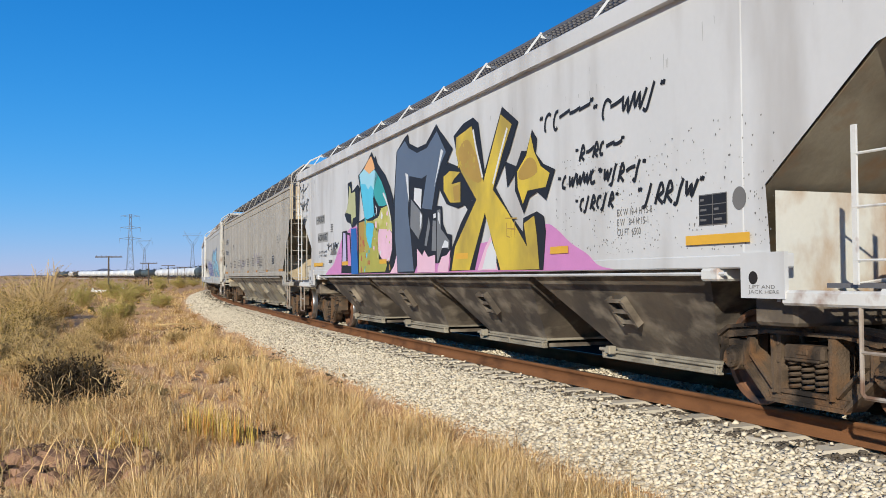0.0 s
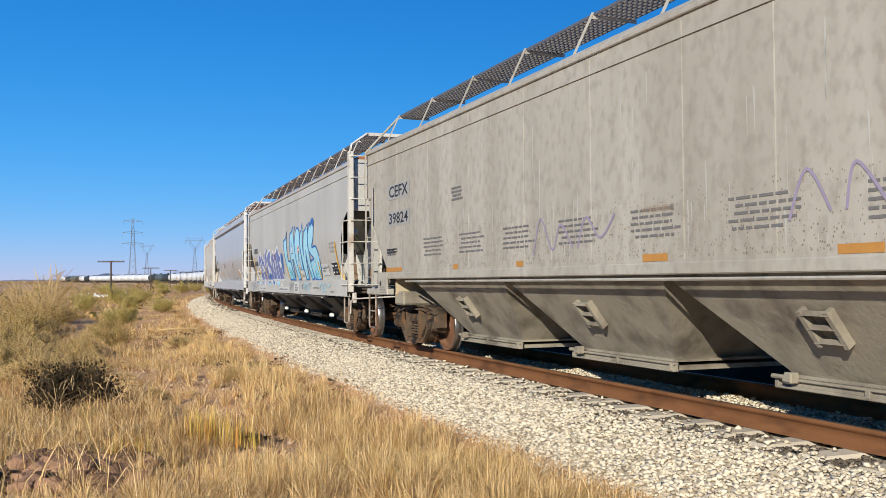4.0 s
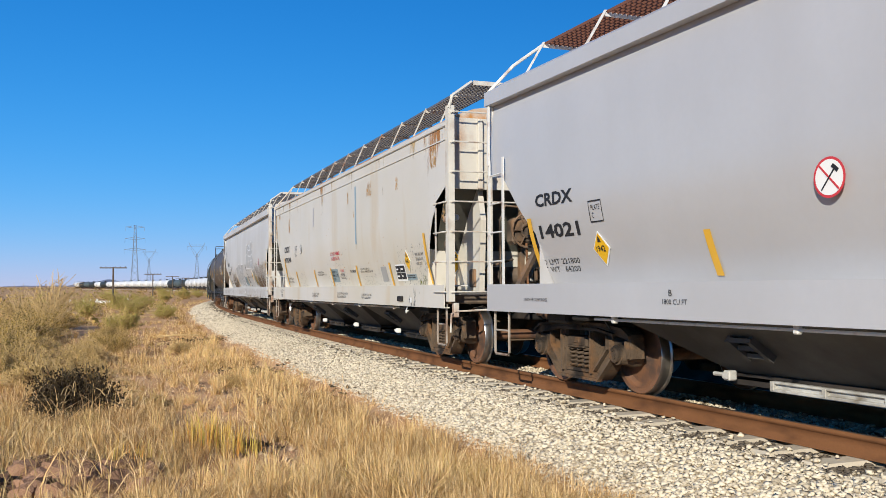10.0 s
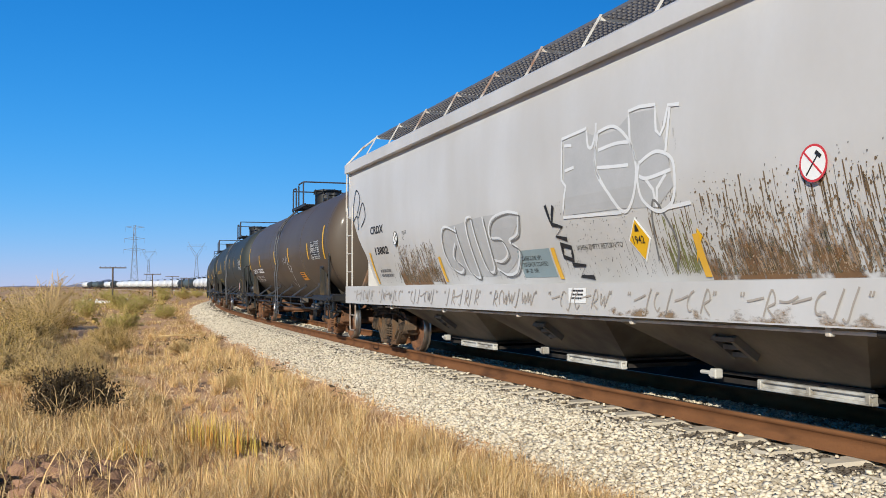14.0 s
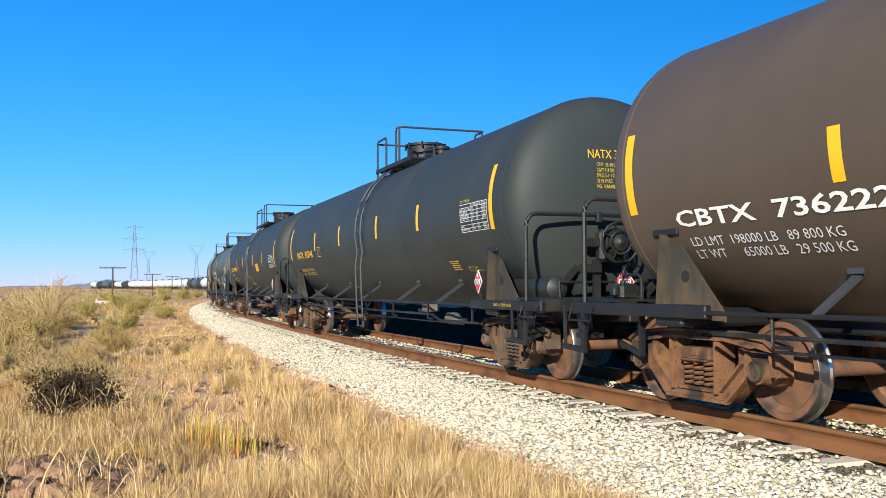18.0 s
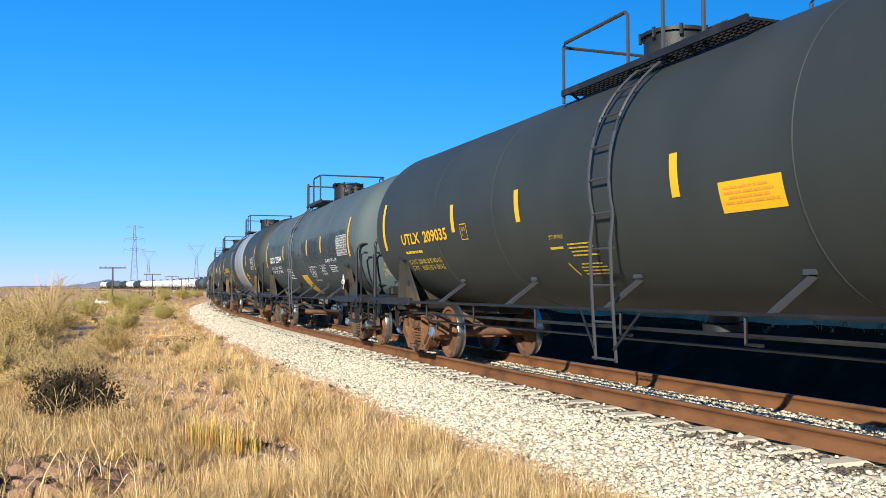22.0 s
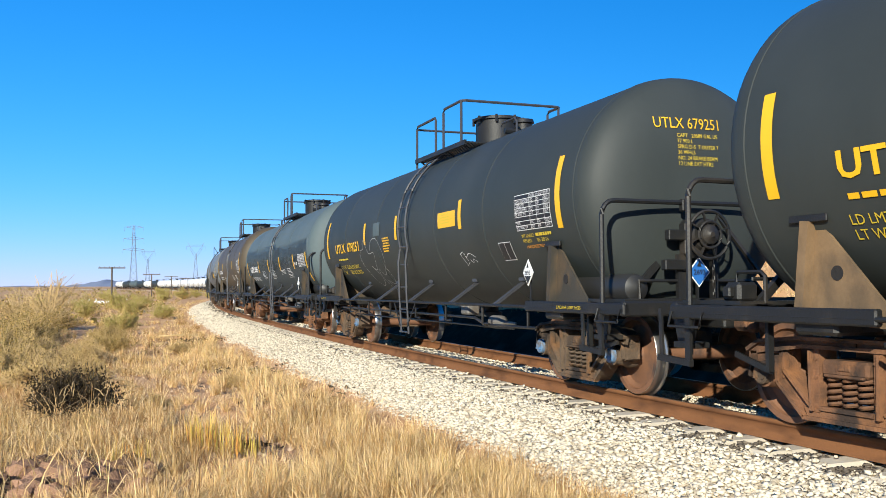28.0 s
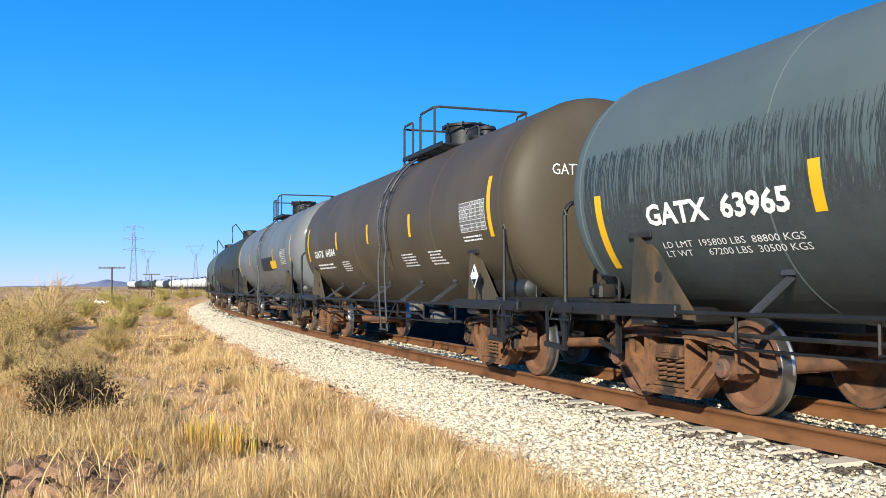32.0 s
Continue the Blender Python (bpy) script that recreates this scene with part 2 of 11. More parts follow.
def mesh_of(name, sh, mat, smooth=True, angle=32):
    me = bpy.data.meshes.new(name)
    me.from_pydata(sh.v, [], sh.f)
    bm = bmesh.new()
    bm.from_mesh(me)
    bmesh.ops.recalc_face_normals(bm, faces=bm.faces)
    bm.to_mesh(me)
    bm.free()
    if mat:
        me.materials.append(mat)
    if smooth:
        me.shade_smooth()
        me.set_sharp_from_angle(angle=radians(angle))
    return me


def part(name, sh, mat, parent=None, label="", at=None, smooth=True):
    """One mesh object under a thing or a part."""
    me = sh if isinstance(sh, bpy.types.Mesh) else mesh_of(name, sh, mat, smooth)
    ob = new(name, me)
    if parent is not None:
        ob.parent = parent
    if at is not None:
        ob.matrix_basis = at
    if label:
        ob["label"] = label
    return ob


def big_mesh(name, verts, faces, mat):
    """A large mesh from arrays; all faces have the same number of corners."""
    me = bpy.data.meshes.new(name)
    k = faces.shape[1]
    me.vertices.add(len(verts))
    me.vertices.foreach_set("co", np.asarray(verts, np.float32).ravel())
    me.loops.add(faces.size)
    me.loops.foreach_set("vertex_index", faces.astype(np.int32).ravel())
    me.polygons.add(len(faces))
    me.polygons.foreach_set("loop_start", np.arange(0, faces.size, k, dtype=np.int32))
    me.update(calc_edges=True)
    me.validate()
    me.materials.append(mat)
    return me


# ---- ground: one sheet out to the horizon, with the embankment of the line ----
GROUND_Z = -0.62


def lie(x, y):
    """Height of the ground at arrays x, y."""
    w, s = near_track(x, y)
    r = np.hypot(x, y)
    bank = np.clip((3.1 - abs(w)) / 1.5, 0, 1)
    z = GROUND_Z + 0.32 * bank + np.interp(s, ARC, TZ) * np.clip(1 - abs(w) / 30, 0, 1)
    rough = 0.05 * np.sin(x * 0.9 + 1.3 * np.sin(y * 0.45)) * np.cos(y * 0.7 + np.sin(x * 0.5)) + 0.03 * np.sin(x * 2.3 + y * 1.9)
    z = z + rough * np.clip((abs(w) - 2.2) / 2, 0, 1) * np.clip(40 / (r + 1), 0, 1)
    # beyond the track the line runs in a shallow cutting: a grassy bank
    z = z + np.interp(w, [2.3, 3.0, 5.4, 8, 12, 60, 200], [0, 0.05, 1.95, 2.9, 3.2, 3.2, 0]) * np.interp(s, [-200, -120, 60, 120], [0, 1, 1, 0])
    far = np.clip((r - 60) / 300, 0, 1)
    z = z + far * (0.5 * np.sin(x * 0.011 + 1.0) * np.cos(y * 0.008) - 0.3) * np.clip((abs(w) - 8) / 30, 0, 1)
    return z


def make_ground():
    radii = np.concatenate([[0.0], np.geomspace(1.2, 4300, 230)])
    ang = np.sort(np.concatenate([np.linspace(0, 360, 120, endpoint=False), np.linspace(55.3, 125.3, 230)]))
    A, R = np.meshgrid(np.radians(ang), radii)
    x, y = (R * np.cos(A)).ravel(), (R * np.sin(A)).ravel()
    v = np.stack([x, y, lie(x, y)], -1)
    n, m = len(radii), len(ang)
    i, j = np.meshgrid(np.arange(n - 1), np.arange(m), indexing="ij")
    f = np.stack([i * m + j, (i + 1) * m + j, (i + 1) * m + (j + 1) % m, i * m + (j + 1) % m], -1).reshape(-1, 4)
    me = big_mesh("ground", v, f, M["earth"])
    me.shade_smooth()
    tagged(new("ground", me), "dry sandy desert ground with sparse soil patches", "ground", kind="structure")


make_ground()


# ---- the track ----
def along(profile, s, close=False):
    """A profile of (w, z) swept along the track at the stations s."""
    rows = [track(s, w, z) for w, z in profile]
    if close:
        rows.append(rows[0])
    v = np.concatenate(rows)
    n = len(s)
    i, j = np.meshgrid(np.arange(len(rows) - 1), np.arange(n - 1), indexing="ij")
    return v, np.stack([i * n + j, i * n + j + 1, (i + 1) * n + j + 1, (i + 1) * n + j], -1).reshape(-1, 4)


RAIL = [(-0.076, -0.185), (0.076, -0.185), (0.076, -0.172), (0.012, -0.150), (0.009, -0.050), (0.034, -0.040), (0.037, -0.012), (0.026, 0.0),
        (-0.026, 0.0), (-0.037, -0.012), (-0.034, -0.040), (-0.009, -0.050), (-0.012, -0.150), (-0.076, -0.172)]


def make_track():
    st = np.concatenate([np.arange(-330, -12, 4.0), np.arange(-12, 80, 0.5), np.arange(80, 700, 4.0)])
    line = tagged(new("railway_track"), "single railway track on concrete sleepers with rusty rails", "track", kind="structure")
    for side in (-1, 1):
        v, f = along([(side * 0.7525 + w, z) for w, z in RAIL], st, True)
        me = big_mesh("rail", v, f, M["rail"])
        me.materials.append(M["rail_top"])
        top = np.zeros(len(f), np.int32)
        n = len(st) - 1
        top[7 * n:8 * n] = 1
        me.polygons.foreach_set("material_index", top)
        part("rail", me, None, line, "rusty brown steel rail")
    tie = mesh_of("sleeper", Shape().box(-0.13, 0.13, -1.32, 1.32, -0.42, -0.19, 0.025), M["sleeper"], False)
    for k in range(240):
        s = -8 + 0.61 * k
        p = track(np.array([s]), 0.0)[0]
        h = float(np.interp(s, ARC, HEAD))
        part("sleeper", tie, None, line, at=Matrix.Translation(p) @ Matrix.Rotation(h, 4, "Z"))
    prof = [(-3.35, -0.80), (-2.55, -0.50), (-1.95, -0.27), (-1.6, -0.225), (-1.35, -0.235), (-0.85, -0.235), (-0.6, -0.215), (0.6, -0.215), (0.85, -0.24), (1.7, -0.24), (2.0, -0.27), (3.5, -0.85)]
    v, f = along(prof, st)
    tagged(new("ballast_bed", big_mesh("ballast_bed", v, f, M["ballast"])), "pale crushed limestone ballast bed under the rails", "ballast", kind="structure")


make_track()


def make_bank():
    """The slope of the cutting beyond the rails, train shadow put into its colour."""
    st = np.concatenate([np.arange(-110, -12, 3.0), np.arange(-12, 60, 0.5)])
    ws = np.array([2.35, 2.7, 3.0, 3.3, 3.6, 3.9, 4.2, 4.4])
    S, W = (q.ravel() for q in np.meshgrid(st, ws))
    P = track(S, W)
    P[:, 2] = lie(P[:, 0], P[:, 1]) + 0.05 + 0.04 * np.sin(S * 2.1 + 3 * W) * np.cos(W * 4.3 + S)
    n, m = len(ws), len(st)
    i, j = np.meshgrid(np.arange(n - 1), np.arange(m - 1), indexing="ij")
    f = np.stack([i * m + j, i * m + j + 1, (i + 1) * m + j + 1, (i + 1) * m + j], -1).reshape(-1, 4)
    me = big_mesh("embankment", P, f, M["bank_shade"])
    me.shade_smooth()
    tagged(new("embankment", me), "slope behind the railway track, train shadow put into its dark colour", "bank", kind="structure")


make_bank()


# ---- rolling stock: shared pieces ----
TRAIN = []     # (thing, middle of the car along the train, half the distance of its bogies)
WHEELS = []    # (wheelset, x on its bogie)
RW = 0.457

_side = Shape()
_side.prism([(-1.10, 0.62), (-1.12, 0.69), (-0.97, 0.755), (-0.5, 0.80), (0.5, 0.80), (0.97, 0.755), (1.12, 0.69), (1.10, 0.62), (0.80, 0.67),
             (0.45, 0.72), (-0.45, 0.72), (-0.80, 0.67)], -1.075, -0.90)
_side.prism([(-0.46, 0.215), (0.46, 0.215), (0.40, 0.115), (-0.40, 0.115)], -1.09, -0.90)


def _rim(pts, y=-1.085, w=0.034, h=0.06):
    """Raised edges of the cast members."""
    for p, q in zip(pts, pts[1:]):
        _side.bar((p[0], y, p[1]), (q[0], y, q[1]), w, h)


_rim([(-1.12, 0.66), (-0.97, 0.745), (-0.5, 0.79), (0.5, 0.79), (0.97, 0.745), (1.12, 0.66)])
_rim([(-0.80, 0.675), (-0.45, 0.725), (0.45, 0.725), (0.80, 0.675)])
_rim([(-0.46, 0.13), (0.46, 0.13)])
_rim([(-0.27, 0.225), (0.27, 0.225)])
for _s in (1, -1):
    _side.prism([(_s * 1.03, 0.65), (_s * 1.12, 0.65), (_s * 1.12, 0.42), (_s * 1.07, 0.40)], -1.075, -0.90)
    _side.prism([(_s * 0.67, 0.69), (_s * 0.75, 0.67), (_s * 0.75, 0.42), (_s * 0.68, 0.44)], -1.075, -0.90)
    _side.prism([(_s * 0.67, 0.50), (_s * 0.75, 0.46), (_s * 0.72, 0.37), (_s * 0.46, 0.125), (_s * 0.30, 0.115), (_s * 0.30, 0.185)], -1.06, -0.90)
    _side.prism([(_s * 0.275, 0.73), (_s * 0.36, 0.73), (_s * 0.345, 0.19), (_s * 0.275, 0.19)], -1.10, -0.90)
    _rim([(_s * 0.74, 0.62), (_s * 0.74, 0.40), (_s * 0.45, 0.135)])
    _rim([(_s * 0.665, 0.66), (_s * 0.665, 0.51), (_s * 0.37, 0.235)], w=0.026)
    _rim([(_s * 0.345, 0.70), (_s * 0.335, 0.20)], -1.115, 0.03, 0.05)
    _rim([(_s * 1.045, 0.62), (_s * 1.085, 0.42)], w=0.026)
    _side.turn([(-1.115, 0.018), (-1.095, 0.018)], 6, (_s * 0.30, 0, 0.63)).turn([(-1.115, 0.018), (-1.095, 0.018)], 6, (_s * 0.30, 0, 0.48))
_side.box(-0.10, 0.10, -1.10, -1.07, 0.735, 0.775, 0.008)
SIDE_MESH = {k: mesh_of("side_frame", _side, M[k], angle=40) for k in ("iron", "rust")}
_far = Shape().add([(x, -y, z) for x, y, z in _side.v], [tuple(reversed(f)) for f in _side.f])
FAR_SIDE = {k: mesh_of("side_frame", _far, M[k], angle=40) for k in ("iron", "rust")}


def coil():
    path = [(0.062 * math.cos(a), 0.062 * math.sin(a), 0.25 * a / (2 * math.pi * 5)) for a in np.linspace(0, 2 * math.pi * 5, 61)]
    return Shape().pipe(path, 0.0165, 5)


COIL = {k: mesh_of("coil_spring", coil(), M[k]) for k in ("iron", "rust")}
_bol = Shape().box(-0.235, 0.235, -1.12, 1.12, 0.495, 0.63, 0.025).box(-0.20, 0.20, -1.135, 1.135, 0.49, 0.515, 0.008).box(-0.07, 0.07, -1.13, 1.13, 0.54, 0.60, 0.012).box(-0.26, 0.26, -0.75, 0.75, 0.45, 0.72, 0.05).turn([(0.70, 0.32), (0.80, 0.30)], 20, axis="z")
for _x in (-0.42, 0.42):
    _bol.box(_x - 0.04, _x + 0.04, -0.85, 0.85, 0.32, 0.40)
    for _y in (-0.74, 0.74):
        _bol.box(_x - 0.02 + (0.08 if _x > 0 else -0.08), _x + 0.02 + (0.08 if _x > 0 else -0.08), _y - 0.06, _y + 0.06, 0.28, 0.56, 0.01)
BOLSTER = {k: mesh_of("bogie", _bol, M[k]) for k in ("iron", "rust")}
_box = Shape().turn([(-1.12, 0.09), (-1.12, 0.115), (-0.97, 0.125), (-0.93, 0.15), (-0.84, 0.15)], 18).box(-0.15, 0.15, -1.06, -0.88, 0.09, 0.17, 0.015)
AXLEBOX = {k: mesh_of("bearing", _box, M[k]) for k in ("iron", "rust")}
_cap = Shape().turn([(-1.172, 0.02), (-1.172, 0.075), (-1.16, 0.09), (-1.118, 0.095)], 18)
for _a in range(3):
    _cap.turn([(-1.187, 0.016), (-1.165, 0.016)], 6, (0.052 * math.cos(_a * 2.094), 0, 0.052 * math.sin(_a * 2.094)))
CAP = {k: mesh_of("bearing_cap", _cap, M[k]) for k in ("iron", "rust", "blue_cap", "orange_cap")}


def wheelset_mesh():
    prof = [(-0.83, 0.075), (-0.83, 0.125), (-0.79, 0.14), (-0.765, 0.20), (-0.755, 0.34), (-0.79, 0.385), (-0.825, 0.395), (-0.825, 0.448), (-0.815, 0.455),
            (-0.74, RW + 0.002), (-0.715, RW + 0.006), (-0.70, RW + 0.026), (-0.685, RW + 0.026), (-0.68, RW + 0.01), (-0.68, 0.39), (-0.715, 0.36), (-0.715, 0.19), (-0.66, 0.13),
            (-0.65, 0.09), (-0.4, 0.082)]
    prof = prof + [(-y, r) for y, r in reversed(prof)]
    n = 40
    sh = Shape().turn(prof, n)
    sh.turn([(-0.99, 0.07), (-0.83, 0.07)], 14)
    me = mesh_of("wheelset", sh, M["wheel"])
    me.materials.append(M["tread"])
    idx = np.zeros(len(me.polygons), np.int32)
    for k, p in enumerate(me.polygons):
        r = math.hypot(p.center[0], p.center[2])
        if r > 0.447 and abs(p.center[1]) > 0.67:
            idx[k] = 1
    me.polygons.foreach_set("material_index", idx)
    return me


WHEELSET = wheelset_mesh()


def bogie(car, x, tone="iron", cap="iron", spin=True):
    b = part("bogie", BOLSTER[tone], None, car, at=pose(x, 0, 0))
    part("side_frame", SIDE_MESH[tone], None, b)
    part("side_frame", FAR_SIDE[tone], None, b)
    for sx in (-0.155, 0.0, 0.155):
        part("coil_spring", COIL[tone], None, b, at=pose(sx, -1.03, 0.235))
        part("coil_spring", COIL[tone], None, b, at=pose(sx, 1.03, 0.235))
    for sx in (-0.889, 0.889):
        w = part("wheelset", WHEELSET, None, b, at=pose(sx, 0, RW))
        if spin:
            WHEELS.append((w, sx))
        for turn_ in (0, 180):
            part("bearing", AXLEBOX[tone], None, b, at=pose(sx, 0, RW, rz=turn_))
            part("bearing_cap", CAP[cap], None, b, at=pose(sx, 0, RW, ry=30, rz=turn_),
                 label={"blue_cap": "blue painted bearing end cap", "orange_cap": "red oxide bearing end cap"}.get(cap, ""))
    return b


# ---- marks on the sides ----
LETTERS = collections.defaultdict(list)

def skin(ob_name, parent, cols, mat, label=""):
    return part(ob_name, Shape().grid(cols), mat, parent, label, smooth=False)


def decal(parent, x0, x1, z0, z1, mat, surf, name="reflective_stripe", lean=0.0, off=0.005, label=""):
    """A thin painted patch or strip of tape that follows the side."""
    zs = np.linspace(z0, z1, max(2, int(abs(z1 - z0) / 0.06) + 1))
    rows = [[(x + lean * (z - z0), surf(z) - off, z) for x in (x0, x1)] for z in zs]
    return skin(name, parent, rows, mat, label)


def words(parent, body, x0, x1, z0, z1, mat, surf, bold=0.0, off=0.006, name="lettering", label=""):
    """Stencilled writing that fills the box from x0 to x1 and z0 to z1 on a side."""
    cu = bpy.data.curves.new("lettering", "FONT")
    cu.body, cu.size, cu.resolution_u, cu.offset = body, 1.0, 2, bold
    tmp = new("tmp", cu)
    bpy.context.view_layer.update()
    me = bpy.data.meshes.new_from_object(tmp)
    bpy.data.objects.remove(tmp)
    bpy.data.curves.remove(cu)
    v = np.empty(len(me.vertices) * 3)
    me.vertices.foreach_get("co", v)
    v = v.reshape(-1, 3)
    lo, hi = v.min(0), v.max(0)
    x = x0 + (v[:, 0] - lo[0]) / (hi[0] - lo[0]) * (x1 - x0)
    z = z0 + (v[:, 1] - lo[1]) / (hi[1] - lo[1]) * (z1 - z0)
    y = np.array([surf(a) for a in z]) - off
    me.vertices.foreach_set("co", np.stack([x, y, z], -1).ravel())
    me.update()
    me.materials.clear()
    me.materials.append(mat)
    if z1 - z0 < 0.115 or "\n" in body:
        ob = tagged(new(name, me), kind="stuff")
        ob.parent = parent
        return ob
    # large writing: each letter is a part of its own
    faces = [tuple(p.vertices) for p in me.polygons]
    root = list(range(len(me.vertices)))

    def top(i):
        while root[i] != i:
            root[i] = root[root[i]]
            i = root[i]
        return i
    for fc in faces:
        for k in fc[1:]:
            root[top(k)] = top(fc[0])
    heaps = collections.defaultdict(list)
    for fc in faces:
        heaps[top(fc[0])].append(fc)
    co = [tuple(q.co) for q in me.vertices]
    ob = None
    for fs in heaps.values():
        used = sorted({i for fc in fs for i in fc})
        at = {i: k for k, i in enumerate(used)}
        lm = bpy.data.meshes.new("letter")
        lm.from_pydata([co[i] for i in used], [], [tuple(at[i] for i in fc) for fc in fs])
        lm.materials.append(mat)
        ob = new("letter", lm)
        ob.parent = parent
        LETTERS[parent].append(ob)
    return ob


def bars(parent, x0, x1, z0, z1, rows, mat, surf, seed=1, fill=0.62, off=0.005, name="small_lettering"):
    """Writing too small to read: plain bars of its size."""
    rnd = random.Random(seed)
    sh = Shape()
    h = (z1 - z0) / rows
    for k in range(rows):
        za, zb = z1 - (k + fill) * h, z1 - k * h
        x = x0 + (0 if rnd.random() < 0.6 else rnd.uniform(0, 0.1) * (x1 - x0))
        end = x1 - rnd.uniform(0, 0.3) * (x1 - x0)
        while x < end:
            w = rnd.uniform(0.06, 0.2) * (x1 - x0)
            w = min(w, end - x)
            if w > 0.01:
                sh.grid([[(x, surf(za) - off, za), (x + w, surf(za) - off, za)], [(x, surf(zb) - off, zb), (x + w, surf(zb) - off, zb)]])
            x += w + 0.025 * (x1 - x0)
    return tagged(part(name, sh, mat, parent, smooth=False), kind="stuff")


def blot(parent, name, poly, mat, surf, off=0.006, label=""):
    """A painted patch with its outline in x, z."""
    zs = [z for _, z in poly]
    bm = bmesh.new()
    bm.faces.new([bm.verts.new((x, 0.0, z)) for x, z in poly])
    bm.normal_update()
    bmesh.ops.triangulate(bm, faces=bm.faces[:])
    # cut in level bands, so that the patch follows the bow of the side
    for z in np.arange(math.ceil(min(zs) / 0.12) * 0.12, min(max(zs), 2.5), 0.12):
        bmesh.ops.bisect_plane(bm, geom=bm.verts[:] + bm.edges[:] + bm.faces[:], plane_co=(0, 0, z), plane_no=(0, 0, 1))
    bm.verts.index_update()
    sh = Shape().add([(v.co.x, surf(v.co.z) - off, v.co.z) for v in bm.verts], [[v.index for v in f.verts] for f in bm.faces])
    bm.free()
    return part(name, sh, mat, parent, label, smooth=False)


def stroke(parent, name, paths, width, mat, surf, off=0.008, label=""):
    """Brush strokes of one width along paths in x, z, with round ends."""
    sh = Shape()
    for path in paths:
        P = [Vector(path[0])]
        for p in path[1:]:
            a, b = P[-1].copy(), Vector(p)
            cuts = int(abs(b.y - a.y) / 0.14) + 1
            P += [a.lerp(b, q / cuts) for q in range(1, cuts + 1)]
        L, R = [], []
        for i, p in enumerate(P):
            d = P[min(i + 1, len(P) - 1)] - P[max(0, i - 1)]
            if d.length < 1e-6:
                d = Vector((1, 0))
            d.normalize()
            nrm = Vector((-d.y, d.x)) * width / 2
            L.append(p + nrm)
            R.append(p - nrm)
        one = Shape().grid([[(a.x, surf(a.y) - off, a.y) for a in L], [(a.x, surf(a.y) - off, a.y) for a in R]])
        if width >= 0.05 and len(path) > 2:
            last = part(name, one, mat, parent, label, smooth=False)
        else:
            sh.add(one.v, one.f)
    if not sh.v:
        return last
    ob = part(name, sh, mat, parent, label, smooth=False)
    return tagged(ob, kind="stuff") if len(paths) > 1 else ob


def smooth_path(pts, n=6):
    """A soft curve through points."""
    P = [Vector(p) for p in pts]
    out = []
    for i in range(len(P) - 1):
        a, b, c, d = P[max(i - 1, 0)], P[i], P[i + 1], P[min(i + 2, len(P) - 1)]
        for k in range(n):
            t = k / n
            out.append(0.5 * ((2 * b) + (c - a) * t + (2 * a - 5 * b + 4 * c - d) * t * t + (3 * b - a - 3 * c + d) * t ** 3))
    out.append(P[-1])
    return [(p.x, p.y) for p in out]


def diamond(parent, x, z, r, mat, surf, text="", ink="ink", rim="white", label="", off=0.01):
    """A hazard placard standing on its corner."""
    def at(px, pz, lift):
        return (px, surf(pz) - off - lift, pz)
    s0 = surf(z) - off
    corners = [(x - r, z), (x, z - r * 1.15), (x + r, z), (x, z + r * 1.15)]
    sh = Shape().add([at(a, b, 0) for a, b in corners] + [at(a, b, 0.008) for a, b in corners], [(0, 1, 2), (0, 2, 3), (4, 5, 6), (4, 6, 7), (0, 1, 5, 4), (1, 2, 6, 5), (2, 3, 7, 6), (3, 0, 4, 7)])
    pl = part("placard", sh, M[rim], parent, label, smooth=False)
    q = r * 0.9
    part("placard_face", Shape().add([at(x - q, z, 0.011), at(x, z - q * 1.15, 0.011), at(x + q, z, 0.011), at(x, z + q * 1.15, 0.011)], [(0, 1, 2), (0, 2, 3)]), mat, pl, smooth=False)
    surf_at = lambda pz: surf(pz) - off
    if text:
        if ink == "ink":
            words(pl, text, x - r * 0.52, x + r * 0.52, z - r * 0.2, z + r * 0.2, M["ink"], surf_at, 0.01, off=0.020)
        else:
            part("placard_panel", Shape().add([(x - r * 0.58, s0 - 0.0135, z - r * 0.26), (x + r * 0.58, s0 - 0.0135, z - r * 0.26), (x + r * 0.58, s0 - 0.0135, z + r * 0.26), (x - r * 0.58, s0 - 0.0135, z + r * 0.26)], [(0, 1, 2, 3)]), M["white"], pl, smooth=False)
            words(pl, text, x - r * 0.5, x + r * 0.5, z - r * 0.2, z + r * 0.2, M["ink"], surf_at, 0.01, off=0.020)
    flame = [(x - 0.2 * r, z + 0.42 * r), (x + 0.2 * r, z + 0.42 * r), (x + 0.13 * r, z + 0.62 * r), (x, z + 0.85 * r), (x - 0.13 * r, z + 0.62 * r)]
    part("placard_symbol", Shape().add([(a, surf(b) - off - 0.016, b) for a, b in flame], [tuple(range(5))]), M["ink"] if ink == "ink" else M["white"], pl, smooth=False)
    return pl


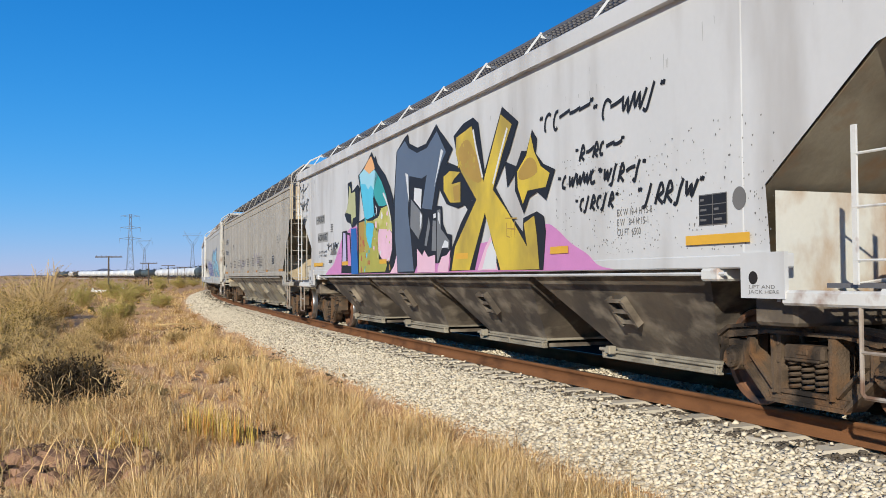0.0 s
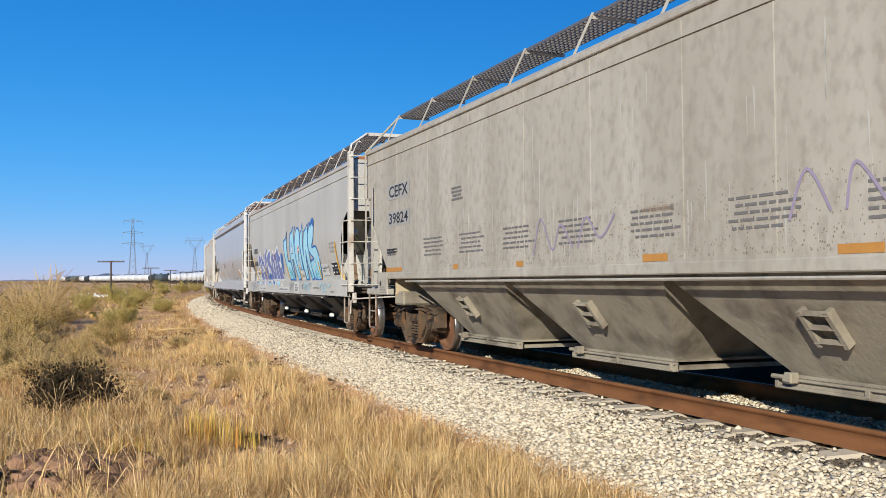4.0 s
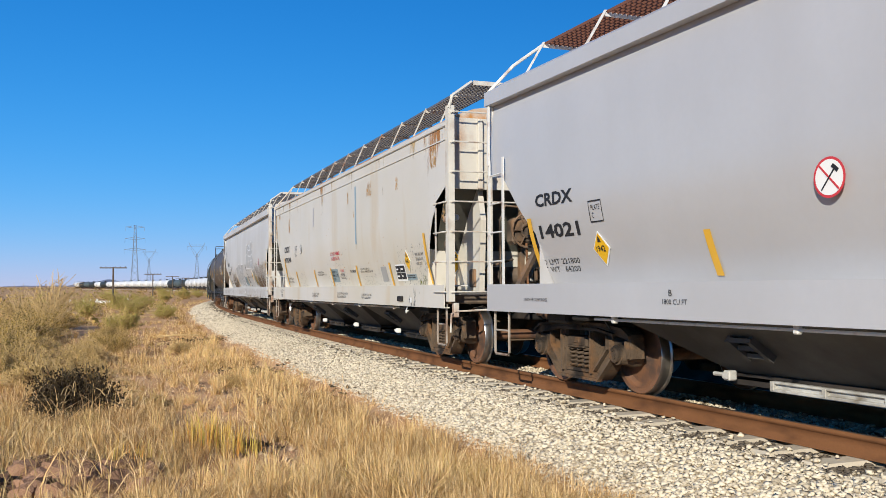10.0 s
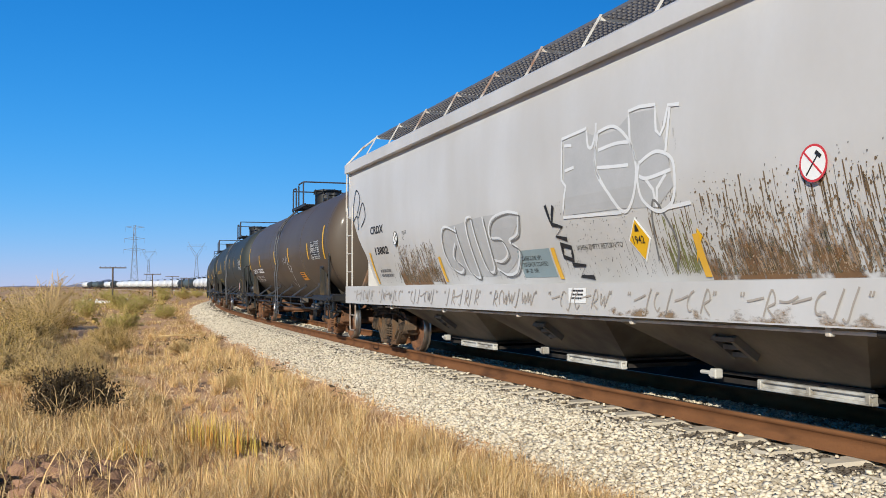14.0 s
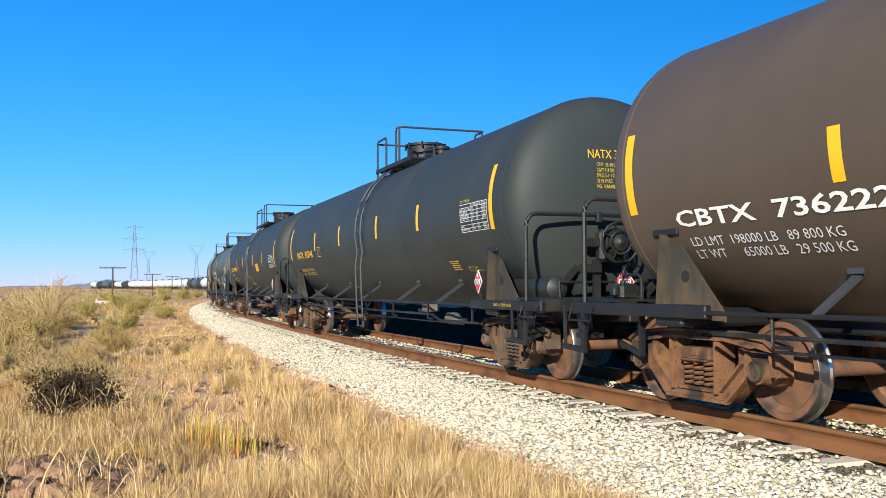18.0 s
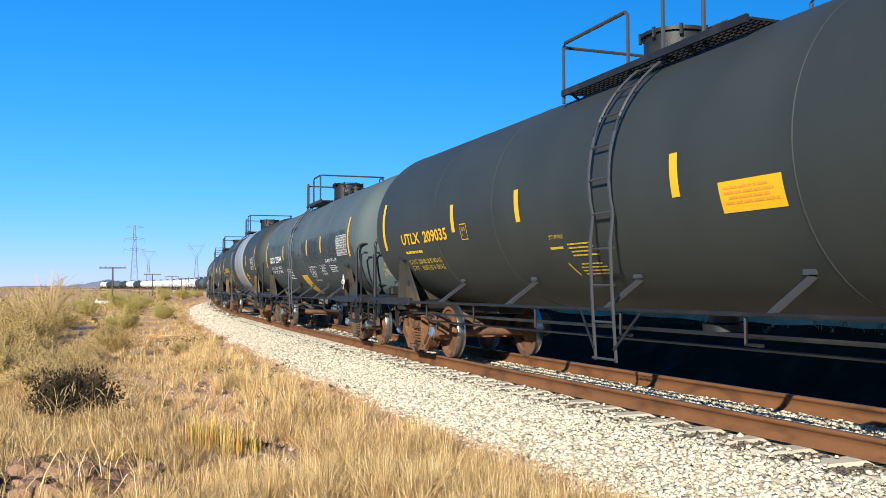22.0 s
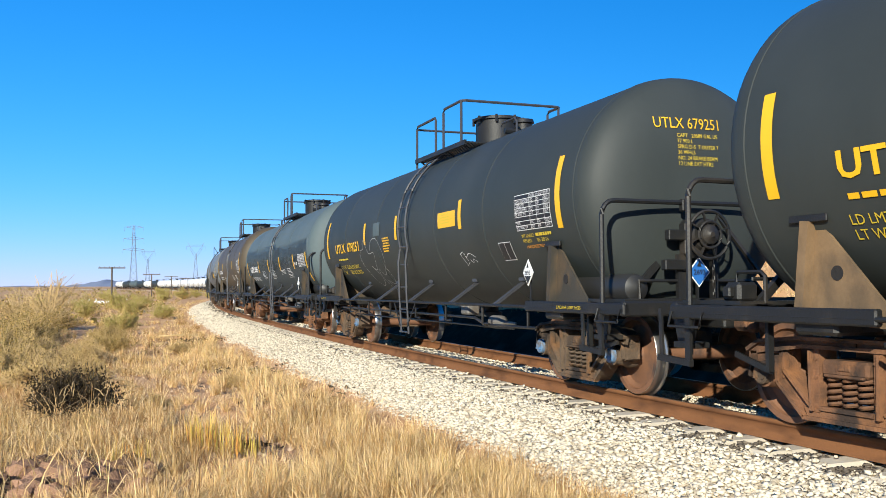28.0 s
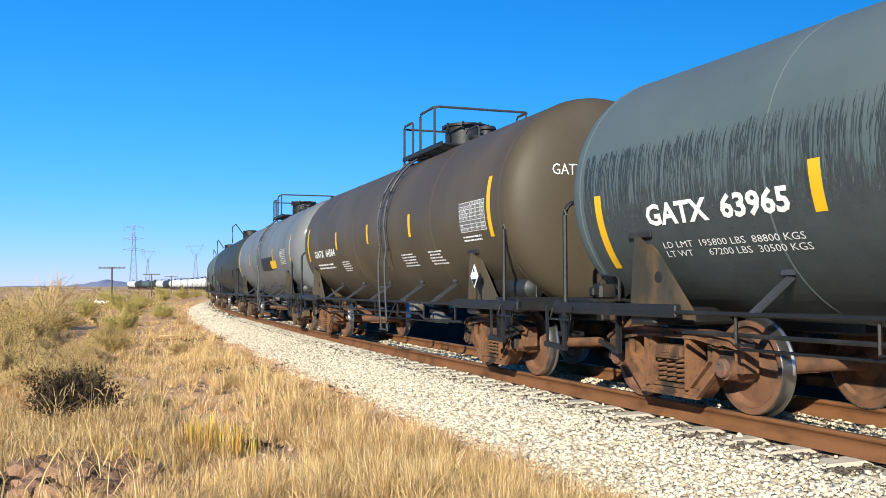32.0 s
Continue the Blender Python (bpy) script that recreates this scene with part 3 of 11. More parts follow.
def no_hammer(parent, x, z, r, surf, ring="red"):
    """A round prohibition sign painted on the side."""
    s0 = min(surf(z - r), surf(z + r)) - 0.006
    n = 28

    def disc(q, off):
        return Shape().add([(x + q * math.cos(2 * math.pi * k / n), s0 - off, z + q * math.sin(2 * math.pi * k / n)) for k in range(n)], [tuple(range(n))])
    p = part("prohibition_sign", disc(r, 0), M[ring], parent, "round prohibition sign with a crossed hammer", smooth=False)
    part("sign_face", disc(r * 0.87, 0.002), M["white"], p, smooth=False)
    k = r * 0.6
    part("sign_bar", Shape().bar((x - k, s0 - 0.005, z + k), (x + k, s0 - 0.005, z - k), r * 0.10, 0.002), M[ring], p, smooth=False)
    part("sign_symbol", Shape().bar((x - k * 0.8, s0 - 0.005, z - k), (x + k * 0.7, s0 - 0.0051, z + k * 0.8), r * 0.08, 0.002)
         .bar((x + k * 0.35, s0 - 0.006, z + k * 0.95), (x + k * 0.95, s0 - 0.006, z + k * 0.45), r * 0.2, 0.002), M["ink"], p, smooth=False)


def record_panel(parent, x0, x1, z0, z1, surf, ground="ink", line="white", cells=(2, 2), seed=3):
    """A stencilled maintenance panel: framed fields with small unreadable writing."""
    p = decal(parent, x0, x1, z0, z1, M[line], surf, "record_panel", off=0.006)
    b = 0.009
    if cells[1] >= 7:
        # the tank's test record: eight rows, a wide first column
        edge = {3: (0, 0.5, 0.75, 1.0), 4: (0, 0.44, 0.64, 0.84, 1.0)}[cells[0]]
        row = (z1 - z0 - b) / 8
        cols = ("TANK QUALIFICATION\nTHICKNESS TEST\nSERVICE EQUIPMENT\nPRD: VALVE   75 PSI\n \nLINING\n88.B.2 INSPECTION",
                "STATION\nUTCT\nUTCT\nUTCT\nUTCT\n \nUTCT\nUTCT", "QUALIFIED\n2019\n2019\n2019\n2019\n \n2019\n2019", "DUE\n2029\n2029\n2029\n2029\n \n2029\n2029")
        for i in range(cells[0]):
            xa, xb = x0 + b + edge[i] * (x1 - x0 - b), x0 + edge[i + 1] * (x1 - x0 - b)
            for j in range(8):
                decal(p, xa, xb, z0 + b + j * row, z0 + (j + 1) * row, M[ground], surf, "field", off=0.009)
            words(p, cols[i], xa + 0.015, xb - (0.03 if i else 0.015), z0 + b + row * (0.18 if i else 0.22), z1 - b - row * (0.16 if i else 1.16), M[line], surf, 0.0, 0.012)
        return p
    cw, ch = (x1 - x0 - b) / cells[0], (z1 - z0 - b) / cells[1]
    rnd = random.Random(seed)
    for i in range(cells[0]):
        for j in range(cells[1]):
            xa, za = x0 + b + i * cw, z0 + b + j * ch
            decal(p, xa, xa + cw - b, za, za + ch - b, M[ground], surf, "field", off=0.009)
    sh = Shape()
    for i in range(cells[0]):
        for j in range(cells[1]):
            if rnd.random() < 0.7:
                xa, za = x0 + b + i * cw, z0 + b + (j + 0.34) * ch
                xb, zb = xa + cw * rnd.uniform(0.35, 0.7), za + ch * 0.22
                sh.grid([[(xa + cw * 0.1, surf(za) - 0.012, za), (xb, surf(za) - 0.012, za)], [(xa + cw * 0.1, surf(zb) - 0.012, zb), (xb, surf(zb) - 0.012, zb)]])
    if sh.v:
        part("small_lettering", sh, M[line], p, smooth=False)
    return p


# ---- couplers, ladders, steps ----
_knuckle = Shape().box(-0.5, 0.22, -0.09, 0.09, 0.78, 0.94, 0.03).box(0.15, 0.42, -0.16, 0.16, 0.75, 0.98, 0.05).box(0.36, 0.50, -0.15, -0.02, 0.74, 1.0, 0.04)
COUPLER = mesh_of("coupler", _knuckle, M["rust"])
HOSE = mesh_of("air_hose", Shape().pipe([(0.1, 0.3, 0.85), (0.2, 0.31, 0.7), (0.3, 0.30, 0.45), (0.45, 0.26, 0.33), (0.62, 0.2, 0.38)], 0.022, 6), M["black"])


def ladder(parent, name, foot, across, height, rungs, mat, stile=0.03, rung=0.011, rise=None):
    """A ladder: two flat stiles and round rungs. across: the way from one stile to the other."""
    f, a = Vector(foot), Vector(across)
    lad = part(name, Shape().bar(f, f + Vector((0, 0, height)), stile * 1.6, stile * 0.6), mat, parent, smooth=False)
    part("stile", Shape().bar(f + a, f + a + Vector((0, 0, height)), stile * 1.6, stile * 0.6), mat, lad, smooth=False)
    step = rise or height / rungs
    for k in range(rungs):
        p = f + Vector((0, 0, step * (k + 0.45)))
        part("rung", Shape().rod(p - a.normalized() * 0.02, p + a * 1.0 + a.normalized() * 0.02, rung, 6), mat, lad)
    return lad


def corner_ladder(car, e, mat, zb):
    """The corner of a hopper's leading end: an angle post up to the roof, a short ladder beside it and a wide one on the end."""
    post = part("corner_post", Shape().box(e + 0.06, e + 0.20, -1.590, -1.575, 1.02, 4.05).box(e + 0.185, e + 0.20, -1.575, -1.49, 1.02, 4.05).pipe([(e + 0.19, -1.58, 4.0), (e + 0.17, -1.52, 4.2), (e + 0.08, -1.16, zb), (e - 0.02, -1.10, zb)], 0.028, 6), mat, car, smooth=False)
    near = part("side_ladder", Shape().bar((e - 0.42, -1.585, 1.10), (e - 0.42, -1.585, 2.50), 0.045, 0.012), mat, car, smooth=False)
    wide = part("end_ladder", Shape().box(e + 0.14, e + 0.20, -0.93, -0.915, 1.05, 3.98).box(e + 0.185, e + 0.20, -0.93, -0.86, 1.05, 3.98), mat, car, smooth=False)
    for k in range(7):
        z = 1.17 + 0.462 * k
        if k < 4:
            part("rung", Shape().pipe([(e - 0.44, -1.60, z), (e - 0.40, -1.632, z), (e + 0.08, -1.632, z), (e + 0.13, -1.60, z)], 0.012, 6), mat, near)
        part("rung", Shape().pipe([(e + 0.21, -1.55, z), (e + 0.262, -1.52, z), (e + 0.262, -0.93, z), (e + 0.21, -0.88, z)], 0.012, 6), mat, wide)
        for y in (-1.55, -0.88):
            part("rung_bolt", Shape().turn([(e + 0.198, 0.022), (e + 0.222, 0.022), (e + 0.226, 0.008)], 8, (0, y, z), "x"), mat, wide)
    part("grab_rail", Shape().pipe([(e + 0.20, -0.88, 2.56), (e + 0.27, -0.84, 2.56), (e + 0.27, -0.42, 2.56), (e + 0.20, -0.38, 2.56)], 0.012, 6), mat, car)
    part("retainer_pipe", Shape().turn([(e - 0.46, 0.02), (e - 0.45, 0.055), (e + 0.02, 0.055), (e + 0.03, 0.02)], 14, (0, -1.40, 2.33), "x"), mat, car)
    part("uncoupling_lever", Shape().pipe([(e + 0.16, -1.55, 0.55), (e + 0.18, -1.54, 0.84), (e + 0.20, -1.46, 0.87), (e + 0.24, -0.8, 0.90), (e + 0.30, -0.1, 0.93)], 0.016, 6), mat, car)
    part("lever_bracket", Shape().box(e + 0.08, e + 0.20, -1.50, -1.42, 0.78, 1.0, 0.01), mat, car, smooth=False)
    return post


def stirrup(parent, x, w, y, z0, z1, mat):
    return part("step", Shape().pipe([(x - w / 2, y, z1), (x - w / 2, y, z0 + 0.03), (x - w / 2 + 0.03, y, z0), (x + w / 2 - 0.03, y, z0), (x + w / 2, y, z0 + 0.03), (x + w / 2, y, z1)], 0.018, 6).rod((x - w / 2, y, z0 + 0.32), (x + w / 2, y, z0 + 0.32), 0.014), mat, parent)


def grating(x0, x1, y0, y1, z):
    """An open grating deck: long bars with cross strips."""
    sh = Shape()
    for k in range(9):
        y = y0 + (y1 - y0) * k / 8
        sh.box(x0, x1, y - 0.006, y + 0.006, z - 0.018, z + 0.018)
    n = int((x1 - x0) / 0.11)
    for k in range(n + 1):
        x = x0 + (x1 - x0) * k / n
        sh.box(x - 0.007, x + 0.007, min(y0, y1), max(y0, y1), z - 0.012, z + 0.012)
    return sh


# ---- covered hopper cars ----
def hopper(lead, trail, paint, label, kind="beam", bays=3, curved=False, deck="mesh", fittings=None, flange=True, seams=(), cap="iron", tone="iron", under="dark", gate=None,
           roof_mat=None, end_mat=None, bay_mat=None, cut=None, slope_mat=None):
    """A covered hopper car, x forwards. kind beam: deep side sill; bay: bays hang open below a thin sill."""
    half, mid = (trail - lead) / 2, (lead + trail) / 2
    fit = fittings or paint
    gate = gate or M["white"]
    inner = INNER if kind == "beam" else fit
    car = tagged(new("covered_hopper_car"), label, "hopper car", "cars of the freight train")
    beam = kind == "beam"
    z_sill = 1.27 if beam else 1.40
    z_edge = 2.78 if beam else 2.90
    run = 1.75 if beam else 1.35
    z_eave = 3.88 if flange and not beam else 3.78

    draw_in = 0.0 if not beam else (0.30 if curved else 0.20)

    def surf(z):
        """The side's y at height z: beam cars draw in towards the sill."""
        return -1.54 + draw_in * min(1.0, max(0.0, (2.35 - z) / 1.08)) ** 1.65 + (0.05 * max(0.0, (z - 3.1) / 0.7) ** 2 if curved else 0.0)
    # side sheets, cut back under the slope sheets at both ends
    cut = cut or ([(1.27, 1.25), (1.91, 1.17), (2.69, 0.41), (2.74, 0.10), (2.78, 0.0)] if beam else [(1.40, 1.42), (1.97, 1.47), (2.65, 0.58), (2.86, 0.30), (2.92, 0.0)])
    zs = sorted([z_sill - 0.03] + list(np.linspace(z_sill, 2.6, 9)) + [z for z, _ in cut] + list(np.linspace(3.0, z_eave + 0.06, 7)))

    def reach(z):
        return half - float(np.interp(z, [a for a, _ in cut], [b for _, b in cut]))
    nx = 24
    for sgn in (1, -1):
        rows = [[(x, sgn * surf(z), z) for x in np.linspace(-reach(z), reach(z), nx)] for z in zs]
        sheet = part("side_sheet", Shape().grid(rows), paint, car)
        for x in seams if sgn == 1 else ():
            part("weld_seam", Shape().grid([[(x + d, surf(z) - e, z) for d, e in ((-0.012, -0.001), (-0.005, 0.0045), (0.005, 0.003), (0.014, -0.001))]
                                            for z in np.linspace(z_sill + 0.02, z_eave - 0.06, 8) if reach(z) > abs(x)]), paint, sheet)
    # eave flange
    if flange:
        f = Shape().prism([(-half - 0.02, 0), (half + 0.02, 0), (half + 0.02, 1), (-half - 0.02, 1)], 0, 1)
        f.v = [(x, -1.505 - 0.115 * (1 - y), z_eave - 0.05 + 0.19 * z + 0.0 * y) for x, y, z in f.v]
    else:
        f = Shape().box(-half, half, -1.57, -1.50, z_eave - 0.02, z_eave + 0.035, 0.01).box(-half, half, -1.556, -1.52, z_eave - 0.23, z_eave - 0.21)
    part("eave_rail", f, paint, car)
    part("eave_rail", Shape().box(-half, half, 1.50, 1.6, z_eave - 0.05, z_eave + 0.14), paint, car)
    # roof
    zr = z_eave + (0.14 if flange else 0.03)
    prof = [(-1.58 if flange else -1.555, zr), (-1.42, zr + 0.12), (-1.1, zr + 0.24), (-0.6, zr + 0.33), (0, zr + 0.36)]
    prof = prof + [(-y, z) for y, z in reversed(prof[:-1])]
    rf = Shape()
    rf.grid([[(x, y, z) for y, z in prof] for x in np.linspace(-half, half, 16)])
    for sx in (-1, 1):
        rf.add([(sx * half, y, z) for y, z in prof], [tuple(range(len(prof)))])
    roof = part("roof", rf, roof_mat or paint, car)
    n_h = 5
    for k in range(n_h):
        x = -half + 1.6 + (2 * half - 3.2) * k / (n_h - 1)
        part("hatch_cover", Shape().box(x - 1.2, x + 1.2, -0.32, 0.32, zr + 0.34, zr + 0.47, 0.05), paint, roof)
    # running boards on the roof
    zb = 4.46
    for sgn in (1, -1):
        board = part("running_board", grating(-half + 0.75, half - 0.05, sgn * -1.10, sgn * -0.55, zb), M[deck], car, "open steel grating walkway on the roof")
        n = 11
        for k in range(n):
            x = -half + 0.8 + (2 * half - 1.6) * k / (n - 1)
            part("bracket", Shape().bar((x - 0.10, sgn * -1.34, zr + 0.14), (x, sgn * -1.12, zb + 0.02), 0.045, 0.012).bar((x, sgn * -1.13, zb - 0.03), (x, sgn * -0.5, zb - 0.03), 0.012, 0.05), fit, board, smooth=False)
    # end walls, slope sheets
    for sx in (-1, 1):
        e = half
        end = part("end_wall", Shape().box(sx * e - 0.02, sx * e + 0.02, -1.535, 1.535, z_edge, z_eave + 0.12), end_mat or paint, car, smooth=False)
        for y in (-1.0, -0.35, 0.35, 1.0):
            part("end_rib", Shape().box(sx * (e + 0.045) - 0.03, sx * (e + 0.045) + 0.03, y - 0.04, y + 0.04, z_edge, z_eave + 0.1, 0.01), end_mat or paint, end, smooth=False)
        xa, xb, zt, zu = sx * (e - 0.02), sx * (e - (2.3 if beam else 2.36)), 3.09 if beam else 3.08, 0.75 if beam else 1.30
        yu = 1.13 if beam else 1.51
        part("slope_sheet", Shape().add([(xa, -1.49, zt), (xa, 1.49, zt), (xb, yu, zu), (xb, -yu, zu),
                                         (xa - sx * 0.03, -1.49, zt), (xa - sx * 0.03, 1.49, zt), (xb - sx * 0.03, yu, zu), (xb - sx * 0.03, -yu, zu)],
                                        [(0, 1, 2, 3), (7, 6, 5, 4), (0, 4, 5, 1), (2, 6, 7, 3), (0, 3, 7, 4), (1, 5, 6, 2)]), slope_mat or end_mat or paint, car, smooth=False)
        # bolster web below the slope
        xw, zw = sx * (half - (1.22 if beam else 1.47)), 1.88 if beam else 1.92
        part("bolster_web", Shape().add([(xw, -1.44, 1.0), (xw, 1.44, 1.0), (xw, 1.44, zw), (xw, -1.44, zw)], [(0, 1, 2, 3)]), paint if beam else (end_mat or paint), car, smooth=False)
        part("centre_post", Shape().bar((sx * (e - 0.25), -0.18, 1.05), (sx * (e - 0.2), -0.18, z_edge), 0.10, 0.08).bar((sx * (e - 0.25), 0.18, 1.05), (sx * (e - 0.2), 0.18, z_edge), 0.10, 0.08), inner, car, smooth=False)
        if beam:
            part("brace", Shape().bar((sx * (e - 0.3), -1.3, 1.2), (sx * (e - 1.0), -1.2, 2.0), 0.08, 0.06), inner, car, smooth=False)
        # end platform and end sill
        part("end_sill", Shape().box(sx * (e - 0.25) - 0.12, sx * (e - 0.25) + 0.12, -1.5, 1.5, 0.98, 1.12, 0.02), inner, car)
        part("end_platform", grating(min(sx * (e - 0.9), sx * (e + 0.05)), max(sx * (e - 0.9), sx * (e + 0.05)), -1.45, 1.45, 1.14), M["mesh"], car)
        part("coupler", COUPLER, None, car, at=pose(sx * (e + 0.22), 0, 0, rz=0 if sx > 0 else 180))
        part("air_hose", HOSE, None, car, at=pose(sx * (e - 0.05), 0, 0, rz=0 if sx > 0 else 180))
        # ladders on the camera's side and the far side
        for sy in (-1, 1):
            y = sy * 1.585
            top = 4.02 if sx > 0 else 3.15
            if sx < 0 or not beam:
                ladder(car, "side_ladder", (sx * (e - 0.06), y, z_sill - 0.25), (-sx * 0.42, 0, 0), 1.95 if sx < 0 else 1.15, 5 if sx < 0 else 3, fit)
        if sx > 0 and beam:
            corner_ladder(car, e, fit, zb)
            part("end_walkway", grating(e - 0.50, e + 0.05, -1.10, 1.10, zb), M[deck], car, "open steel grating walkway on the roof")
            part("walkway_edge", Shape().box(e + 0.05, e + 0.07, -1.12, 1.12, zb - 0.04, zb + 0.03), fit, car, smooth=False)
            for y in (-0.92, 0.92):
                gusset = part("slope_gusset", Shape().prism([(e - 1.62, 1.16), (e - 0.12, 1.16), (e - 0.04, 2.3), (e - 0.22, 2.92), (e - 0.30, 2.92)], y - 0.006, y + 0.006), paint, car, "upright grey gusset plate under the slope sheet", smooth=False)
                part("gusset_flange", Shape().bar((e - 0.115, y, 1.16), (e - 0.035, y, 2.3), 0.012, 0.09).bar((e - 0.035, y, 2.3), (e - 0.215, y, 2.92), 0.012, 0.09), paint, gusset, smooth=False)
        elif sx > 0:
            ladder(car, "end_ladder", (e + 0.16, -1.52, 1.05), (0, 0.44, 0), 3.1, 8, fit, stile=0.04)
            part("corner_post", Shape().pipe([(e + 0.16, -1.52, 4.1), (e + 0.15, -1.48, 4.2), (e + 0.06, -1.14, zb), (e - 0.02, -1.10, zb)], 0.03, 6), fit, car)
            part("end_walkway", grating(e - 0.50, e + 0.05, -1.10, 1.10, zb), M[deck], car, "open steel grating walkway on the roof")
            part("walkway_edge", Shape().box(e + 0.05, e + 0.07, -1.12, 1.12, zb - 0.04, zb + 0.03), fit, car, smooth=False)
        else:
            ladder(car, "end_ladder", (-e - 0.10, 1.52, 1.05), (0, -0.44, 0), 3.0, 8, fit, stile=0.04)
            part("corner_post", Shape().bar((-e + 0.06, -1.60, 2.9), (-e + 0.06, -1.59, zr + 0.02), 0.05, 0.02).pipe([(-e + 0.06, -1.59, zr), (-e + 0.25, -1.3, zr + 0.35), (-e + 0.75, -1.1, zb)], 0.022, 6), fit, car)
        stirrup(car, sx * (e - 0.30), 0.42, -1.52, 0.34, 0.98, STEP)
        stirrup(car, sx * (e - 0.30), 0.42, 1.52, 0.34, 0.98, STEP)
        bogie(car, sx * (half - 1.55), tone, cap)
        part("body_bolster", Shape().box(sx * (half - 1.55) - 0.25, sx * (half - 1.55) + 0.25, -1.4, 1.4, 0.80, 1.05, 0.03), M[under], car)
    # brake gear on the leading end platform
    e = half
    yw, zw = (-0.22, 2.14) if beam else (0.15, 1.95)
    wheel = part("brake_wheel", Shape().pipe([(e + 0.12, yw + 0.27 * math.cos(a), zw + 0.27 * math.sin(a)) for a in np.linspace(0, 2 * math.pi, 25)], 0.018, 6).pipe([(e + 0.10, yw + 0.10 * math.cos(a), zw + 0.10 * math.sin(a)) for a in np.linspace(0, 2 * math.pi, 17)], 0.03, 6), inner, car)
    for k in range(6):
        a = k * math.pi / 3
        part("spoke", Shape().bar((e + 0.11, yw + 0.09 * math.cos(a), zw + 0.09 * math.sin(a)), (e + 0.12, yw + 0.265 * math.cos(a), zw + 0.265 * math.sin(a)), 0.045, 0.012), inner, wheel, smooth=False)
    part("brake_housing", Shape().box(e - 0.22, e + 0.08, yw - 0.24, yw + 0.18, zw - 0.22, zw + 0.2, 0.05).turn([(e - 0.3, 0.10), (e - 0.24, 0.17), (e - 0.2, 0.17)], 16, (0, yw, zw), "x"), inner, car)
    part("brake_chain", Shape().rod((e + 0.06, yw, zw - 0.2), (e + 0.05, yw + 0.04, 0.95), 0.02, 6), M["rust"], car)
    part("air_reservoir", Shape().turn([(-0.55, 0.05), (-0.5, 0.16), (0.5, 0.16), (0.55, 0.05)], 18, (e - 0.75, -0.35, 1.42)), inner, car)
    part("brake_cylinder", Shape().turn([(-0.25, 0.10), (-0.2, 0.13), (0.2, 0.13), (0.22, 0.05), (0.5, 0.03)], 16, (e - 0.6, 0.5, 1.45)), inner, car)
    part("brake_valve", Shape().box(e - 0.62, e - 0.32, -0.95, -0.62, 1.22, 1.55, 0.04).rod((e - 0.5, -0.9, 1.5), (e - 0.5, -0.2, 1.7), 0.02).rod((e - 0.4, -0.8, 1.25), (e - 1.6, -0.8, 1.1), 0.016), inner, car)
    part("brake_pipe", Shape().pipe([(e - 0.1, -0.6, 1.2), (e - 0.1, -0.62, 2.3), (e - 0.12, -0.5, 2.55), (e - 0.1, 0.1, 2.5)], 0.016, 6), inner, car)
    # sills
    if beam:
        for sgn in (1, -1):
            sh = Shape().sweep([(sgn * y, z) for y, z in ((-1.60, 0.915), (-1.60, 1.275), (-1.20, 1.275), (-1.20, 1.255), (-1.585, 1.255), (-1.585, 0.93), (-1.50, 0.93), (-1.50, 0.915))], -half, half)
            part("side_sill", sh, paint, car, smooth=False)
        part("train_pipe", Shape().rod((-half + 2.6, -1.50, 0.875), (half - 2.3, -1.50, 0.875), 0.016), fit, car)
        for k in range(5):
            x = -half + 3 + (2 * half - 6) * k / 4
            part("pipe_clip", Shape().box(x - 0.03, x + 0.03, -1.53, -1.47, 0.84, 0.92, 0.01), fit, car)
        for sx in (-1, 1):
            part("jacking_pad", Shape().box(sx * (half - 2.35) - 0.18, sx * (half - 2.35) + 0.18, -1.55, -1.35, 0.85, 0.915, 0.02), M[under], car)
    else:
        for sgn in (1, -1):
            part("side_sill", Shape().box(-half + 1.3, half - 1.3, *sorted((sgn * -1.55, sgn * -1.40)), 1.28, 1.40, 0.012), paint, car)
        for sx in (-1, 1):
            xs = sorted((sx * (half - (1.77 if flange else 1.28)), sx * (half - (1.24 if flange else 0.78))))
            plate = part("stub_sill_plate", Shape().prism([(xs[0], 1.03), (xs[1], 1.03), (xs[1], 1.41), (xs[0], 1.41)], -1.56, -1.52), paint, car)
            # no opening is cut: a dark disc shows the shaded jack hole
            part("jack_hole", Shape().turn([(-1.563, 0.055), (-1.55, 0.055)], 16, ((xs[0] * 0.7 + xs[1] * 0.3), 0, 1.20)), M["dark"], plate)
            words(plate, "LIFT AND\nJACK HERE", xs[0] + 0.10, xs[1] - 0.06, 1.06, 1.14, M["grey_ink"], lambda z: -1.56, 0.0, 0.004)
            part("stub_sill", Shape().box(*sorted((sx * (half - 1.3), sx * (half + 0.0))), -1.55, -1.40, 0.98, 1.10, 0.02), fit, car)
            if flange:
                part("jacking_pad", Shape().box(sx * (half - 2.2) - 0.13, sx * (half - 2.2) + 0.13, -1.56, -1.30, 1.17, 1.285, 0.02), fit, car)
        part("train_pipe", Shape().rod((-half + 2.3, -1.535, 1.235), (half - 2.0, -1.535, 1.235), 0.018), paint, car)
    part("centre_sill", Shape().box(-half - 0.1, half + 0.1, -0.2, 0.2, 0.72, 1.05, 0.02), M[under], car)
    # discharge bays and gates
    z_top, y_top = (0.95, 1.40) if beam else (1.29, 1.44)
    inner = half - 2.75 if beam else half - 2.35
    pitch = 2 * inner / bays
